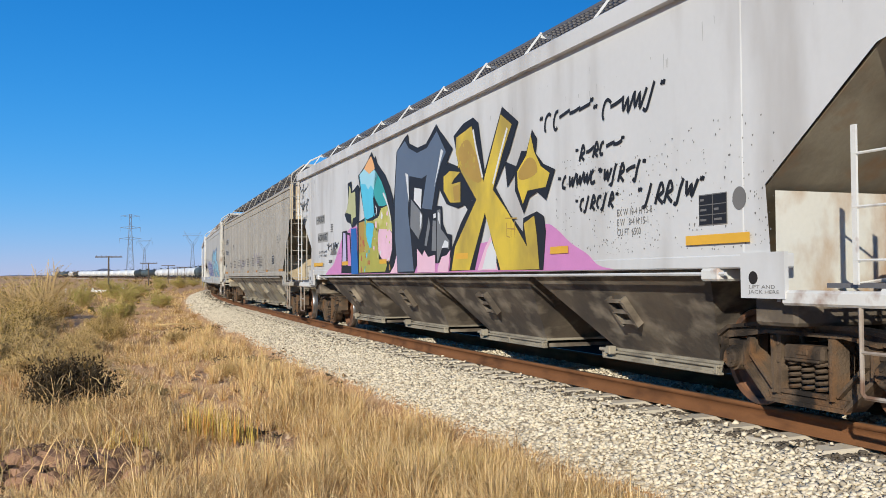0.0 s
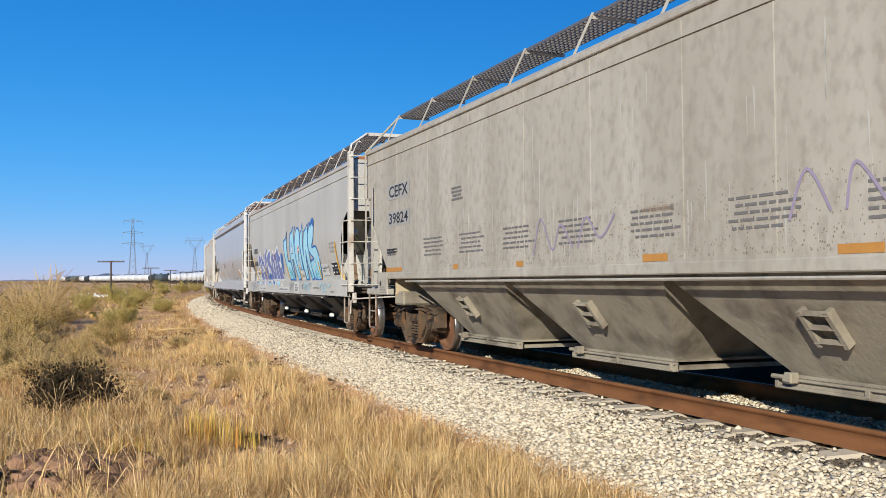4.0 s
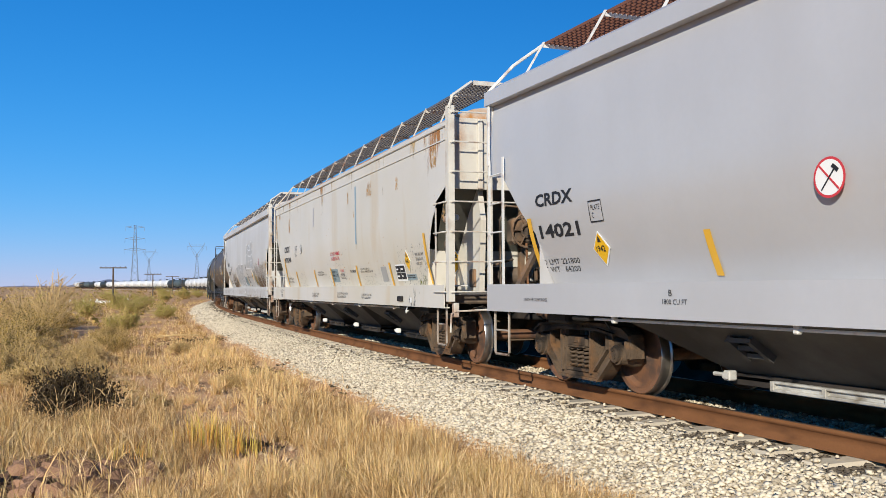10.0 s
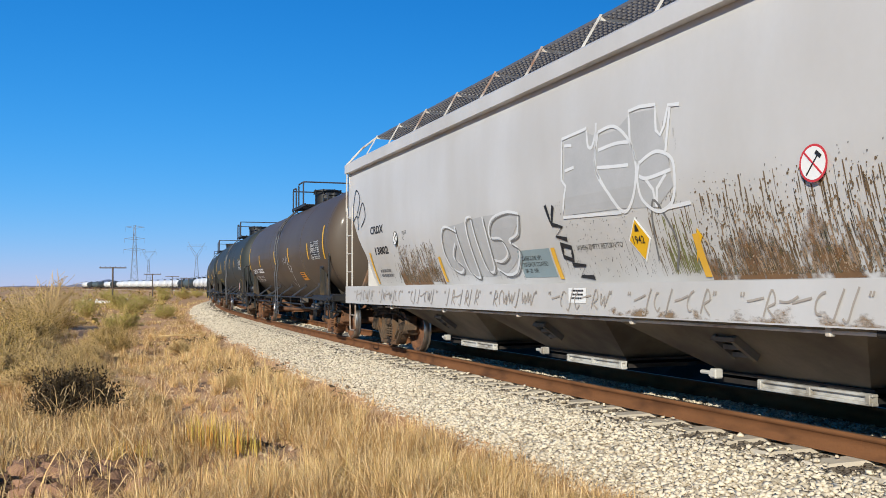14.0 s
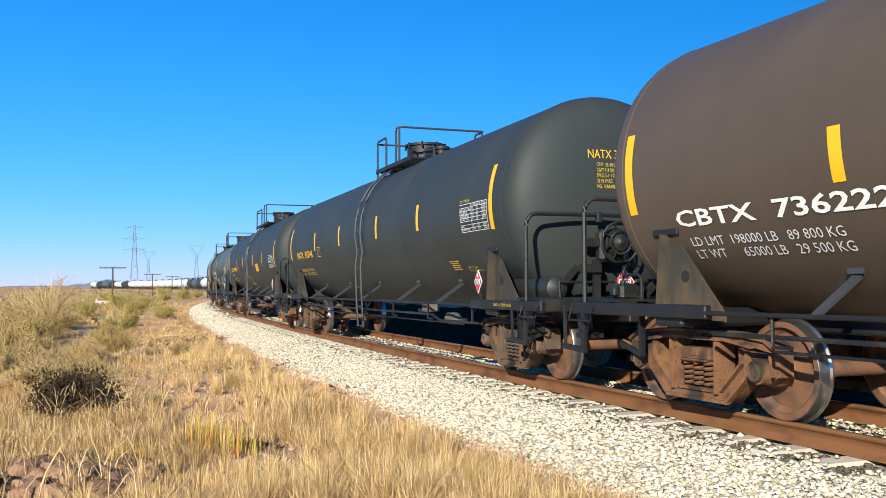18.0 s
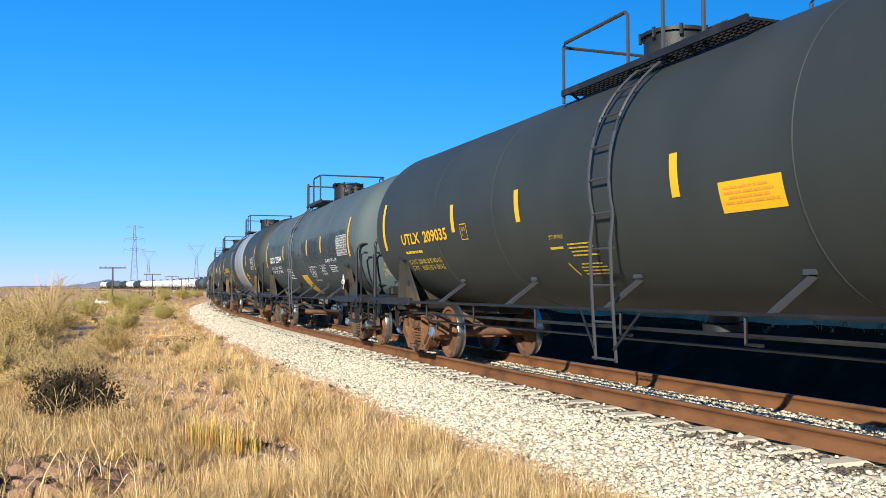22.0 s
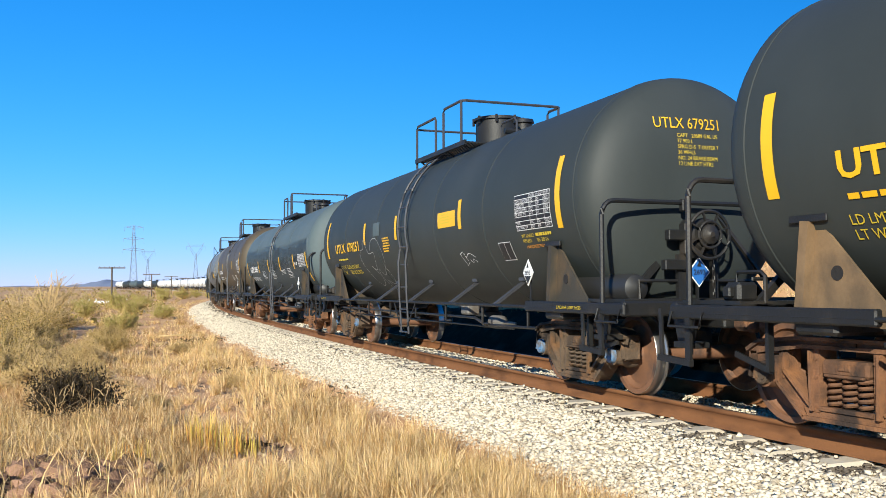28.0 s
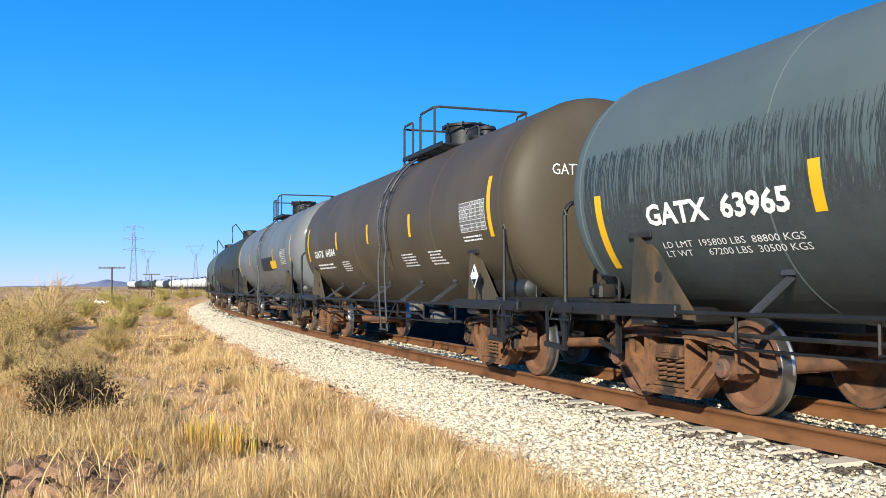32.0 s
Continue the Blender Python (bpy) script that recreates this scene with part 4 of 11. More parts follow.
    for k in range(bays):
        xc = -inner + pitch * (k + 0.5)
        wide, low = pitch * 0.5, 0.42 if bays < 4 else 0.36
        zl = 0.36
        bay = Shape()
        yl = 0.62 if beam else 0.78
        for sgn in (1, -1):
            bay.add([(xc - wide, sgn * -y_top, z_top), (xc + wide, sgn * -y_top, z_top), (xc + wide * 0.62, sgn * -yl, zl), (xc - wide * 0.42, sgn * -yl, zl)], [(0, 1, 2, 3)])
        for a, b in ((-wide, -wide * 0.42), (wide, wide * 0.62)):
            bay.add([(xc + a, -y_top, z_top), (xc + a, y_top, z_top), (xc + b, yl, zl), (xc + b, -yl, zl)], [(0, 1, 2, 3)])
        body = part("discharge_bay", bay, bay_mat or M[under], car, "discharge bay coated with dust and grime, darkened for shade on some cars", smooth=False)
        xa, xb = xc - wide * 0.46, xc + wide * 0.66
        part("outlet_flange", Shape().box(xa, xb, -yl - 0.04, yl + 0.04, zl - 0.03, zl + 0.0), gate if not beam else M[under], body, smooth=False)
        ga = xa - 0.05 if not beam else xb - 1.35
        rails = Shape().box(ga, xb + 0.05, -yl - 0.12, -yl - 0.05, zl - 0.055, zl - 0.03, 0.006).box(ga, xb + 0.05, -yl - 0.12, -yl - 0.05, zl - 0.13, zl - 0.10, 0.006).box(ga, xb + 0.05, -yl - 0.085, -yl - 0.06, zl - 0.10, zl - 0.055)
        for q in (ga + 0.03, (ga + xb) / 2, xb):
            rails.box(q - 0.025, q + 0.025, -yl - 0.125, -yl - 0.05, zl - 0.12, zl - 0.035, 0.006)
        part("outlet_gate", rails, gate if curved or not beam else M[under], body, smooth=False)
        part("slide_plate", Shape().box(xa, xb, -yl, yl, zl - 0.12, zl - 0.07), M[under], body, smooth=False)
        part("gate_crank", Shape().rod((xa - 0.04, -yl - 0.15, zl - 0.02), (xa + 0.20, -yl - 0.15, zl - 0.02), 0.022, 8).box(xa + 0.15, xa + 0.25, -yl - 0.20, -yl - 0.10, zl - 0.07, zl + 0.03, 0.012).box(xa + 0.16, xa + 0.24, -yl - 0.215, -yl - 0.195, zl - 0.05, zl + 0.01), gate, body)
        # the vibrator bracket: a welded ladder of flat bars on the slope
        yb = [(y_top * q + yl * (1 - q), z_top * q + zl * (1 - q)) for q in (0.34, 0.66)]
        br = Shape()
        for q in (-0.17, 0.13):
            br.bar((xc + q, -yb[1][0] - 0.05, yb[1][1]), (xc + q + 0.02, -yb[0][0] - 0.05, yb[0][1]), 0.05, 0.09)
        for q in (0.1, 0.5, 0.9):
            yy, zz = yb[0][0] * (1 - q) + yb[1][0] * q, yb[0][1] * (1 - q) + yb[1][1] * q
            br.bar((xc - 0.18, -yy - 0.06, zz), (xc + 0.15, -yy - 0.06, zz), 0.045, 0.07)
        part("vibrator_bracket", br, bay_mat or M[under], body, smooth=False)
        part("bay_seam", Shape().bar((xc - wide, -y_top - 0.004, z_top - 0.02), (xc + wide, -y_top - 0.004, z_top - 0.02), 0.05, 0.02), bay_mat or M[under], body, smooth=False)
    TRAIN.append((car, mid, half - 1.55))
    return car, surf, half


# ---- the hopper cars ----
LIFE = [0]


def rusty(name, colour, rough, stain, at, stretch, soft=0.1, stain2=None, at2=0.66, stretch2=(0.4, 0.4, 3), metal=0.0, bump=0.06):
    return material(name, colour, rough, metal, 0.07, 0.03, 0.8, bump, 3.0, stain=stain, stain_at=at, stain_scale=stretch, stain_soft=soft, stain2=stain2, stain2_at=at2, stain2_scale=stretch2)


P_A = rusty("chalky_white_paint", (0.60, 0.60, 0.60), 0.6, (0.40, 0.38, 0.36), 0.62, (1.6, 1.6, 0.35), 0.16)
P_B = rusty("dusty_beige_paint", (0.45, 0.42, 0.365), 0.75, (0.33, 0.30, 0.25), 0.56, (1.6, 1.6, 0.16), 0.22, (0.26, 0.23, 0.19), 0.68, (9, 9, 6))
P_C = rusty("light_grey_paint", (0.50, 0.49, 0.455), 0.55, (0.40, 0.385, 0.35), 0.58, (0.8, 0.8, 0.3), 0.2)
P_D = rusty("silver_grey_paint", (0.52, 0.52, 0.535), 0.38, (0.45, 0.44, 0.44), 0.60, (0.6, 0.6, 0.3), 0.25, metal=0.15)
P_E = rusty("cream_paint", (0.60, 0.575, 0.53), 0.5, (0.56, 0.52, 0.43), 0.57, (0.5, 0.5, 0.25), 0.18, (0.50, 0.36, 0.18), 0.74, (1.6, 1.6, 0.32))
P_F = rusty("white_grey_paint", (0.56, 0.555, 0.55), 0.5, (0.46, 0.44, 0.41), 0.58, (0.7, 0.7, 0.3), 0.2)
RUST_END = material("rusted_end_sheet", (0.56, 0.53, 0.47), 0.7, 0, 0.1, 0.05, 1.0, 0.15, 20, stain=(0.36, 0.16, 0.05), stain_at=0.64, stain_scale=(1.2, 1.2, 0.8), stain_soft=0.09)
FIT_W = material("white_fittings_paint", (0.66, 0.65, 0.62), 0.55, 0, 0.1, 0.05, 4, stain=(0.26, 0.12, 0.06), stain_at=0.68, stain_scale=(5, 5, 5))
TAN_END = material("tan_dusted_end", (0.52, 0.42, 0.28), 0.75, 0, 0.12, 0.05, 1.5, 0.1, 14, stain=(0.34, 0.24, 0.14), stain_at=0.58, stain_scale=(1.5, 1.5, 1.0))
RUST_ROOF = material("rusting_roof_paint", (0.48, 0.43, 0.36), 0.7, 0, 0.12, 0.05, 1.0, 0.1, 20, stain=(0.30, 0.125, 0.045), stain_at=0.46, stain_scale=(0.9, 2.5, 2.5), stain_soft=0.08)
RUST_CREAM = material("rust_stained_cream_roof", (0.58, 0.54, 0.47), 0.65, 0, 0.1, 0.05, 1.0, 0.1, 20, stain=(0.46, 0.21, 0.06), stain_at=0.50, stain_scale=(0.7, 3, 3), stain_soft=0.12)
GATE_G = material("dusty_white_gate_paint", (0.50, 0.49, 0.46), 0.6, 0, 0.2, 0.1, 5.0, stain=(0.20, 0.17, 0.13), stain_at=0.58, stain_scale=(4, 4, 6))
END_W = material("white_end_paint", (0.66, 0.66, 0.645), 0.55, 0, 0.06, 0.03, 1.5)
# dark brown with blackish and rust-brown blotches
INNER = material("dark_brown_brake_gear", (0.17, 0.125, 0.09), 0.8, 0, 0.3, 0.12, 3.0, 0.2, 30, stain=(0.05, 0.038, 0.03), stain_at=0.52, stain_scale=(2.5, 2.5, 2.5), stain2=(0.30, 0.16, 0.075), stain2_at=0.62, stain2_scale=(2, 2, 2))
FIT_R = material("rust_streaked_fittings", (0.58, 0.55, 0.49), 0.65, 0, 0.15, 0.05, 4, stain=(0.26, 0.12, 0.055), stain_at=0.63, stain_scale=(3, 3, 2))
STEP = material("rust_worn_step", (0.36, 0.31, 0.26), 0.75, 0, 0.2, 0.1, 4, stain=(0.16, 0.09, 0.055), stain_at=0.54, stain_scale=(4, 4, 4))
WORN = material("brown_worn_paint", (0.30, 0.21, 0.135), 0.8, 0, 0.3, 0.15, 6.0)
FAINT_BROWN = material("faded_brown_marker", (0.36, 0.32, 0.28), 0.7, 0, 0.2, 0.1, 4.0)
BAY_F = material("tan_dust_bay", (0.21, 0.18, 0.135), 0.8, 0, 0.2, 0.1, 1.5, 0.1, 14, stain=(0.08, 0.066, 0.05), stain_at=0.54, stain_scale=(0.9, 0.9, 0.9))
BAY_A = material("dust_caked_bay", (0.125, 0.098, 0.072), 0.9, 0, 0.25, 0.15, 2.0, 0.4, 14, stain=(0.06, 0.048, 0.04), stain_at=0.52, stain_scale=(1.3, 1.3, 1.3), stain2=(0.30, 0.25, 0.19), stain2_at=0.60, stain2_scale=(2.2, 2.2, 4))
BAY_B = material("beige_dust_bay", (0.30, 0.265, 0.205), 0.9, 0, 0.2, 0.12, 2.0, 0.4, 14, stain=(0.14, 0.115, 0.09), stain_at=0.58, stain_scale=(2.5, 2.5, 2.5))
M["bay_a"], M["bay_b"] = BAY_A, BAY_B
# beam cars: shade under bays and slope sheets is put into these greys
BAY_G = material("shaded_grey_bay", (0.11, 0.108, 0.10), 0.75, 0, 0.2, 0.1, 1.5, 0.1, 14, stain=(0.045, 0.042, 0.038), stain_at=0.5, stain_scale=(0.9, 0.9, 0.9))
SLOPE_G = material("shaded_green_grey_slope", (0.13, 0.13, 0.105), 0.8, 0, 0.25, 0.1, 1.5, 0.1, 14, stain=(0.055, 0.052, 0.045), stain_at=0.5, stain_scale=(0.9, 0.9, 0.9))
SLOPE_A = material("grimy_tan_slope", (0.32, 0.28, 0.20), 0.85, 0, 0.2, 0.1, 1.5, 0.2, 14, stain=(0.15, 0.12, 0.08), stain_at=0.5, stain_scale=(1.2, 1.2, 1.2), stain2=(0.26, 0.14, 0.06), stain2_at=0.64, stain2_scale=(3, 3, 3))
WEB_A = material("rust_stained_white_web", (0.58, 0.56, 0.50), 0.7, 0, 0.1, 0.05, 1.5, 0.1, 14, stain=(0.34, 0.19, 0.08), stain_at=0.58, stain_scale=(2.5, 2.5, 1.5))
M["dull_amber"] = material("dirty_amber_tape", (0.46, 0.22, 0.05), 0.7, 0, 0.2, 0.1, 8.0)
CLEAN_GREY = material("clean_grey_lettering_ground", (0.56, 0.555, 0.54), 0.6, 0, 0.06, 0.03, 3.0)
VIOLET = material("violet_blue_spray", (0.13, 0.17, 0.40), 0.55, 0, 0.2, 0.05, 3.0, stain=(0.22, 0.24, 0.46), stain_at=0.55, stain_scale=(6, 6, 1.0))
PALE_VIOLET = material("pale_violet_spray", (0.42, 0.44, 0.60), 0.6, 0, 0.15, 0.05, 3.0)
TAPE_BLUE = material("faded_blue_tape", (0.25, 0.36, 0.45), 0.6, 0, 0.15, 0.05, 4.0)
HAZY_LILAC = material("faded_lilac_tape", (0.40, 0.42, 0.52), 0.6, 0, 0.15, 0.05, 4.0)
GRIME = material("green_brown_streaks", (0.135, 0.088, 0.045), 0.85, 0, 0.3, 0.2, 6.0)
ORUST = material("orange_rust_runs", (0.50, 0.30, 0.13), 0.8, 0, 0.3, 0.15, 4.0)
MOSS = material("green_grime", (0.17, 0.17, 0.06), 0.85, 0, 0.3, 0.2, 6.0)
PINK = material("magenta_spray", (0.60, 0.24, 0.50), 0.6, 0, 0.12, 0.05, 3.0)
PALE_PINK = material("pale_pink_spray", (0.78, 0.50, 0.62), 0.6, 0, 0.10, 0.04, 3.0)
CYAN = material("sky_blue_spray", (0.10, 0.52, 0.72), 0.55, 0, 0.12, 0.04, 3.0)
BLUE = material("royal_blue_spray", (0.022, 0.13, 0.43), 0.55, 0, 0.10, 0.04, 3.0)
TEAL = material("teal_spray", (0.05, 0.36, 0.36), 0.55, 0, 0.10, 0.04, 3.0)
OLIVE = material("olive_spray", (0.40, 0.38, 0.07), 0.55, 0, 0.15, 0.04, 3.0)
GOLD = material("yellow_spray", (0.68, 0.50, 0.05), 0.55, 0, 0.08, 0.04, 3.0, stain=(0.40, 0.29, 0.05), stain_at=0.52, stain_scale=(1.5, 1.5, 1.0))
SLATE = material("slate_grey_spray", (0.115, 0.145, 0.20), 0.5, 0, 0.10, 0.04, 3.0)
AQUA = material("pale_aqua_spray", (0.35, 0.65, 0.77), 0.55, 0, 0.10, 0.04, 2.0)
LILAC = material("lavender_spray", (0.50, 0.44, 0.66), 0.6, 0, 0.10, 0.04, 3.0)
CHALK = material("white_spray", (0.68, 0.69, 0.70), 0.6, 0, 0.08, 0.04, 3.0)
SMOKE = material("grey_overspray", (0.42, 0.42, 0.42), 0.6, 0, 0.15, 0.06, 3.0)
BOX_GREY = material("grey_lettering_ground", (0.34, 0.335, 0.32), 0.7, 0, 0.1, 0.05, 4.0)
PURPLE = material("faded_purple_spray", (0.30, 0.26, 0.36), 0.7, 0, 0.15, 0.1, 5.0)
SAGE = material("sage_spray", (0.46, 0.47, 0.25), 0.6, 0, 0.12, 0.05, 3.0)
LIME = material("yellow_green_spray", (0.48, 0.47, 0.10), 0.6, 0, 0.2, 0.06, 3.0, stain=(0.60, 0.56, 0.28), stain_at=0.55, stain_scale=(3, 3, 3))
OCHRE = material("ochre_spray", (0.42, 0.265, 0.05), 0.55, 0, 0.15, 0.05, 3.0)
PEACH = material("pale_orange_spray", (0.80, 0.42, 0.17), 0.55, 0, 0.08, 0.04, 3.0)
BRICK = material("brick_red_spray", (0.42, 0.11, 0.06), 0.55, 0, 0.12, 0.05, 3.0)
ASH = material("ash_grey_spray", (0.19, 0.195, 0.20), 0.55, 0, 0.15, 0.05, 3.0)
TEALPLATE = material("blue_grey_label", (0.24, 0.31, 0.33), 0.6, 0, 0.08, 0.05, 4.0)


def tag(car, x0, x1, z0, z1, mat, surf, width, seed):
    """A brush signature that is not to be read: bowed, looped and hooked strokes with small ticks at both ends."""
    rnd = random.Random(seed)
    n = max(4, int((x1 - x0) / ((z1 - z0) * 0.85)))
    w, h = (x1 - x0) / n, z1 - z0
    for k in range(n):
        a, kind = x0 + k * w + rnd.uniform(-0.15, 0.15) * w, rnd.choice("chwxd")

        def at(u, v):
            return (a + (u * 0.95 + 0.32 * v) * w, z0 + v * h + rnd.uniform(-0.06, 0.06) * h)
        if kind == "c":
            q0 = rnd.uniform(0.5, 2.0)
            path = [at(0.45 + 0.40 * math.cos(q), 0.5 + 0.45 * math.sin(q)) for q in np.linspace(q0, q0 + 3.6, 7)]
        elif kind == "h":
            path = [at(0.5, 1.1), at(0.35, 0.5), at(0.2, -0.1), at(-0.1, -0.05)]
        elif kind == "w":
            path = [at(-0.1, 0.9), at(0.1, 0.2), at(0.4, 0.75), at(0.55, 0.1), at(0.9, 0.95)]
        elif kind == "x":
            path = [at(-0.2, 0.55), at(0.4, 0.62), at(1.0, 0.75)]
        else:
            path = [at(0.1, 0.0), at(0.35, 1.05), at(0.75, 0.6), at(0.3, 0.35), at(0.9, -0.05)]
        stroke(car, "spray_scrawl", [smooth_path(path, 4)], width, mat, surf, 0.008 + 0.0002 * (k % 5), "illegible sprayed scrawl")
    stroke(car, "spray_scrawl", [[(x0 - 0.5 * w, z0 + 0.75 * h), (x0 - 0.42 * w, z0 + 0.95 * h)], [(x0 - 0.3 * w, z0 + 0.75 * h), (x0 - 0.22 * w, z0 + 0.95 * h)],
                                 [(x1 + 0.25 * w, z0 + 0.8 * h), (x1 + 0.33 * w, z0 + 1.0 * h)], [(x1 + 0.42 * w, z0 + 0.8 * h), (x1 + 0.5 * w, z0 + 1.0 * h)]], width, mat, surf, 0.008, "small sprayed ticks")


def streaks(car, x0, x1, z0, z1, mat, surf, n, seed, wmax=0.02):
    """Runs of dirt and rust down a side, each of its own length."""
    rnd = random.Random(seed)
    sh = Shape()
    for _ in range(n):
        x = rnd.uniform(x0, x1)
        b = z0 + rnd.random() ** 1.7 * 0.75 * (z1 - z0)
        t = b + (z1 - z0) * rnd.uniform(0.03, 0.32) * (0.4 + rnd.random())
        w = rnd.uniform(0.3, 1) * wmax
        zs = np.linspace(b, min(t, z1), 5)
        lean = rnd.uniform(-0.02, 0.02)
        sh.grid([[(x + lean * (z - b) - w * (0.35 + 0.25 * k), surf(z) - 0.004, z), (x + lean * (z - b) + w * (0.35 + 0.2 * k if k < 4 else 0.2), surf(z) - 0.004, z)] for k, z in enumerate(zs)])
    return tagged(part("dirt_run", sh, mat, car, "runs of rusty dirt down the side", smooth=False), kind="stuff")


def grime_film(name, colour, foot, rise, dense, stretch):
    """Dried dirt splashed up a side: patchy, thinning out upwards, bare paint between."""
    m = material(name, colour, 0.85, 0, 0.35, 0.15, 5.0)
    n, ln = m.node_tree.nodes, m.node_tree.links
    b, out = n["Principled BSDF"], n["Material Output"]
    co = n.new("ShaderNodeTexCoord")
    mp = n.new("ShaderNodeMapping")
    mp.inputs["Scale"].default_value = stretch
    nz = n.new("ShaderNodeTexNoise")
    nz.inputs["Scale"].default_value, nz.inputs["Detail"].default_value, nz.inputs["Roughness"].default_value = 1.0, 6.0, 0.65
    xyz = n.new("ShaderNodeSeparateXYZ")
    need = n.new("ShaderNodeMapRange")
    need.inputs["From Min"].default_value, need.inputs["From Max"].default_value = foot, foot + rise
    need.inputs["To Min"].default_value, need.inputs["To Max"].default_value = dense, 0.78
    less = n.new("ShaderNodeMath")
    less.operation = "SUBTRACT"
    gain = n.new("ShaderNodeMath")
    gain.operation, gain.use_clamp = "MULTIPLY", True
    gain.inputs[1].default_value = 7.0
    top = n.new("ShaderNodeMath")
    top.operation = "MULTIPLY"
    top.inputs[1].default_value = 0.88
    clear, mix = n.new("ShaderNodeBsdfTransparent"), n.new("ShaderNodeMixShader")
    ln.new(co.outputs["Object"], mp.inputs["Vector"])
    ln.new(mp.outputs["Vector"], nz.inputs["Vector"])
    ln.new(co.outputs["Object"], xyz.inputs["Vector"])
    ln.new(xyz.outputs["Z"], need.inputs["Value"])
    ln.new(nz.outputs["Fac"], less.inputs[0])
    ln.new(need.outputs["Result"], less.inputs[1])
    ln.new(less.outputs[0], gain.inputs[0])
    ln.new(gain.outputs[0], top.inputs[0])
    ln.new(top.outputs[0], mix.inputs["Fac"])
    ln.new(clear.outputs["BSDF"], mix.inputs[1])
    ln.new(b.outputs["BSDF"], mix.inputs[2])
    ln.new(mix.outputs["Shader"], out.inputs["Surface"])
    return m


BROWN_FILM = grime_film("brown_dirt_film", (0.21, 0.11, 0.045), 1.28, 0.95, 0.34, (3.5, 3.5, 1.3))
GREEN_FILM = grime_film("green_dirt_film", (0.13, 0.11, 0.055), 1.40, 0.95, 0.50, (14, 14, 2.2))
MIST = grime_film("grey_spray_mist", (0.16, 0.16, 0.16), 1.7, 1.0, 0.44, (1.6, 1.6, 1.6))
RUST_FILM = grime_film("rust_run_film", (0.42, 0.20, 0.055), 3.8, -1.15, 0.46, (5, 5, 0.9))
RUST_THIN = grime_film("thin_rust_film", (0.55, 0.40, 0.20), 3.8, -1.5, 0.56, (2.2, 2.2, 0.6))
TEAL_MIST = grime_film("teal_spray_mist", (0.14, 0.43, 0.52), 1.25, 1.2, 0.41, (5, 5, 1.6))
HAZE_W = grime_film("white_spray_mist", (0.66, 0.66, 0.67), 1.9, 1.0, 0.44, (9, 9, 9))
OLIVE_SCUFF = grime_film("olive_scuff_film", (0.22, 0.23, 0.07), 1.29, 1.1, 0.52, (7, 7, 4))
BLACK_SCUFF = grime_film("black_scuff_film", (0.03, 0.03, 0.03), 0.9, 1.3, 0.50, (6, 6, 4.5))
RUST_DEEP = grime_film("deep_rust_film", (0.40, 0.165, 0.04), 3.8, -1.25, 0.38, (3.5, 3.5, 1.0))
SILL_FILM = grime_film("brown_sill_film", (0.27, 0.18, 0.10), 0.93, 0.34, 0.47, (2.5, 2.5, 5))


def flecks(car, x0, x1, z0, z1, mat, surf, n, seed, size=0.02):
    """Specks of chipped paint."""
    rnd = random.Random(seed)
    sh = Shape()
    for _ in range(n):
        x, z, s = rnd.uniform(x0, x1), z0 + (z1 - z0) * rnd.random() ** 1.4, size * rnd.uniform(0.3, 1)
        pts = [(x + s * math.cos(a) * rnd.uniform(0.5, 1), surf(z) - 0.004, z + s * math.sin(a) * rnd.uniform(0.5, 1.3)) for a in (0, 1.2, 2.5, 3.8, 5.0)]
        sh.add(pts, [tuple(range(5))])
    return tagged(part("chipped_paint", sh, mat, car, "specks of chipped paint", smooth=False), kind="stuff")


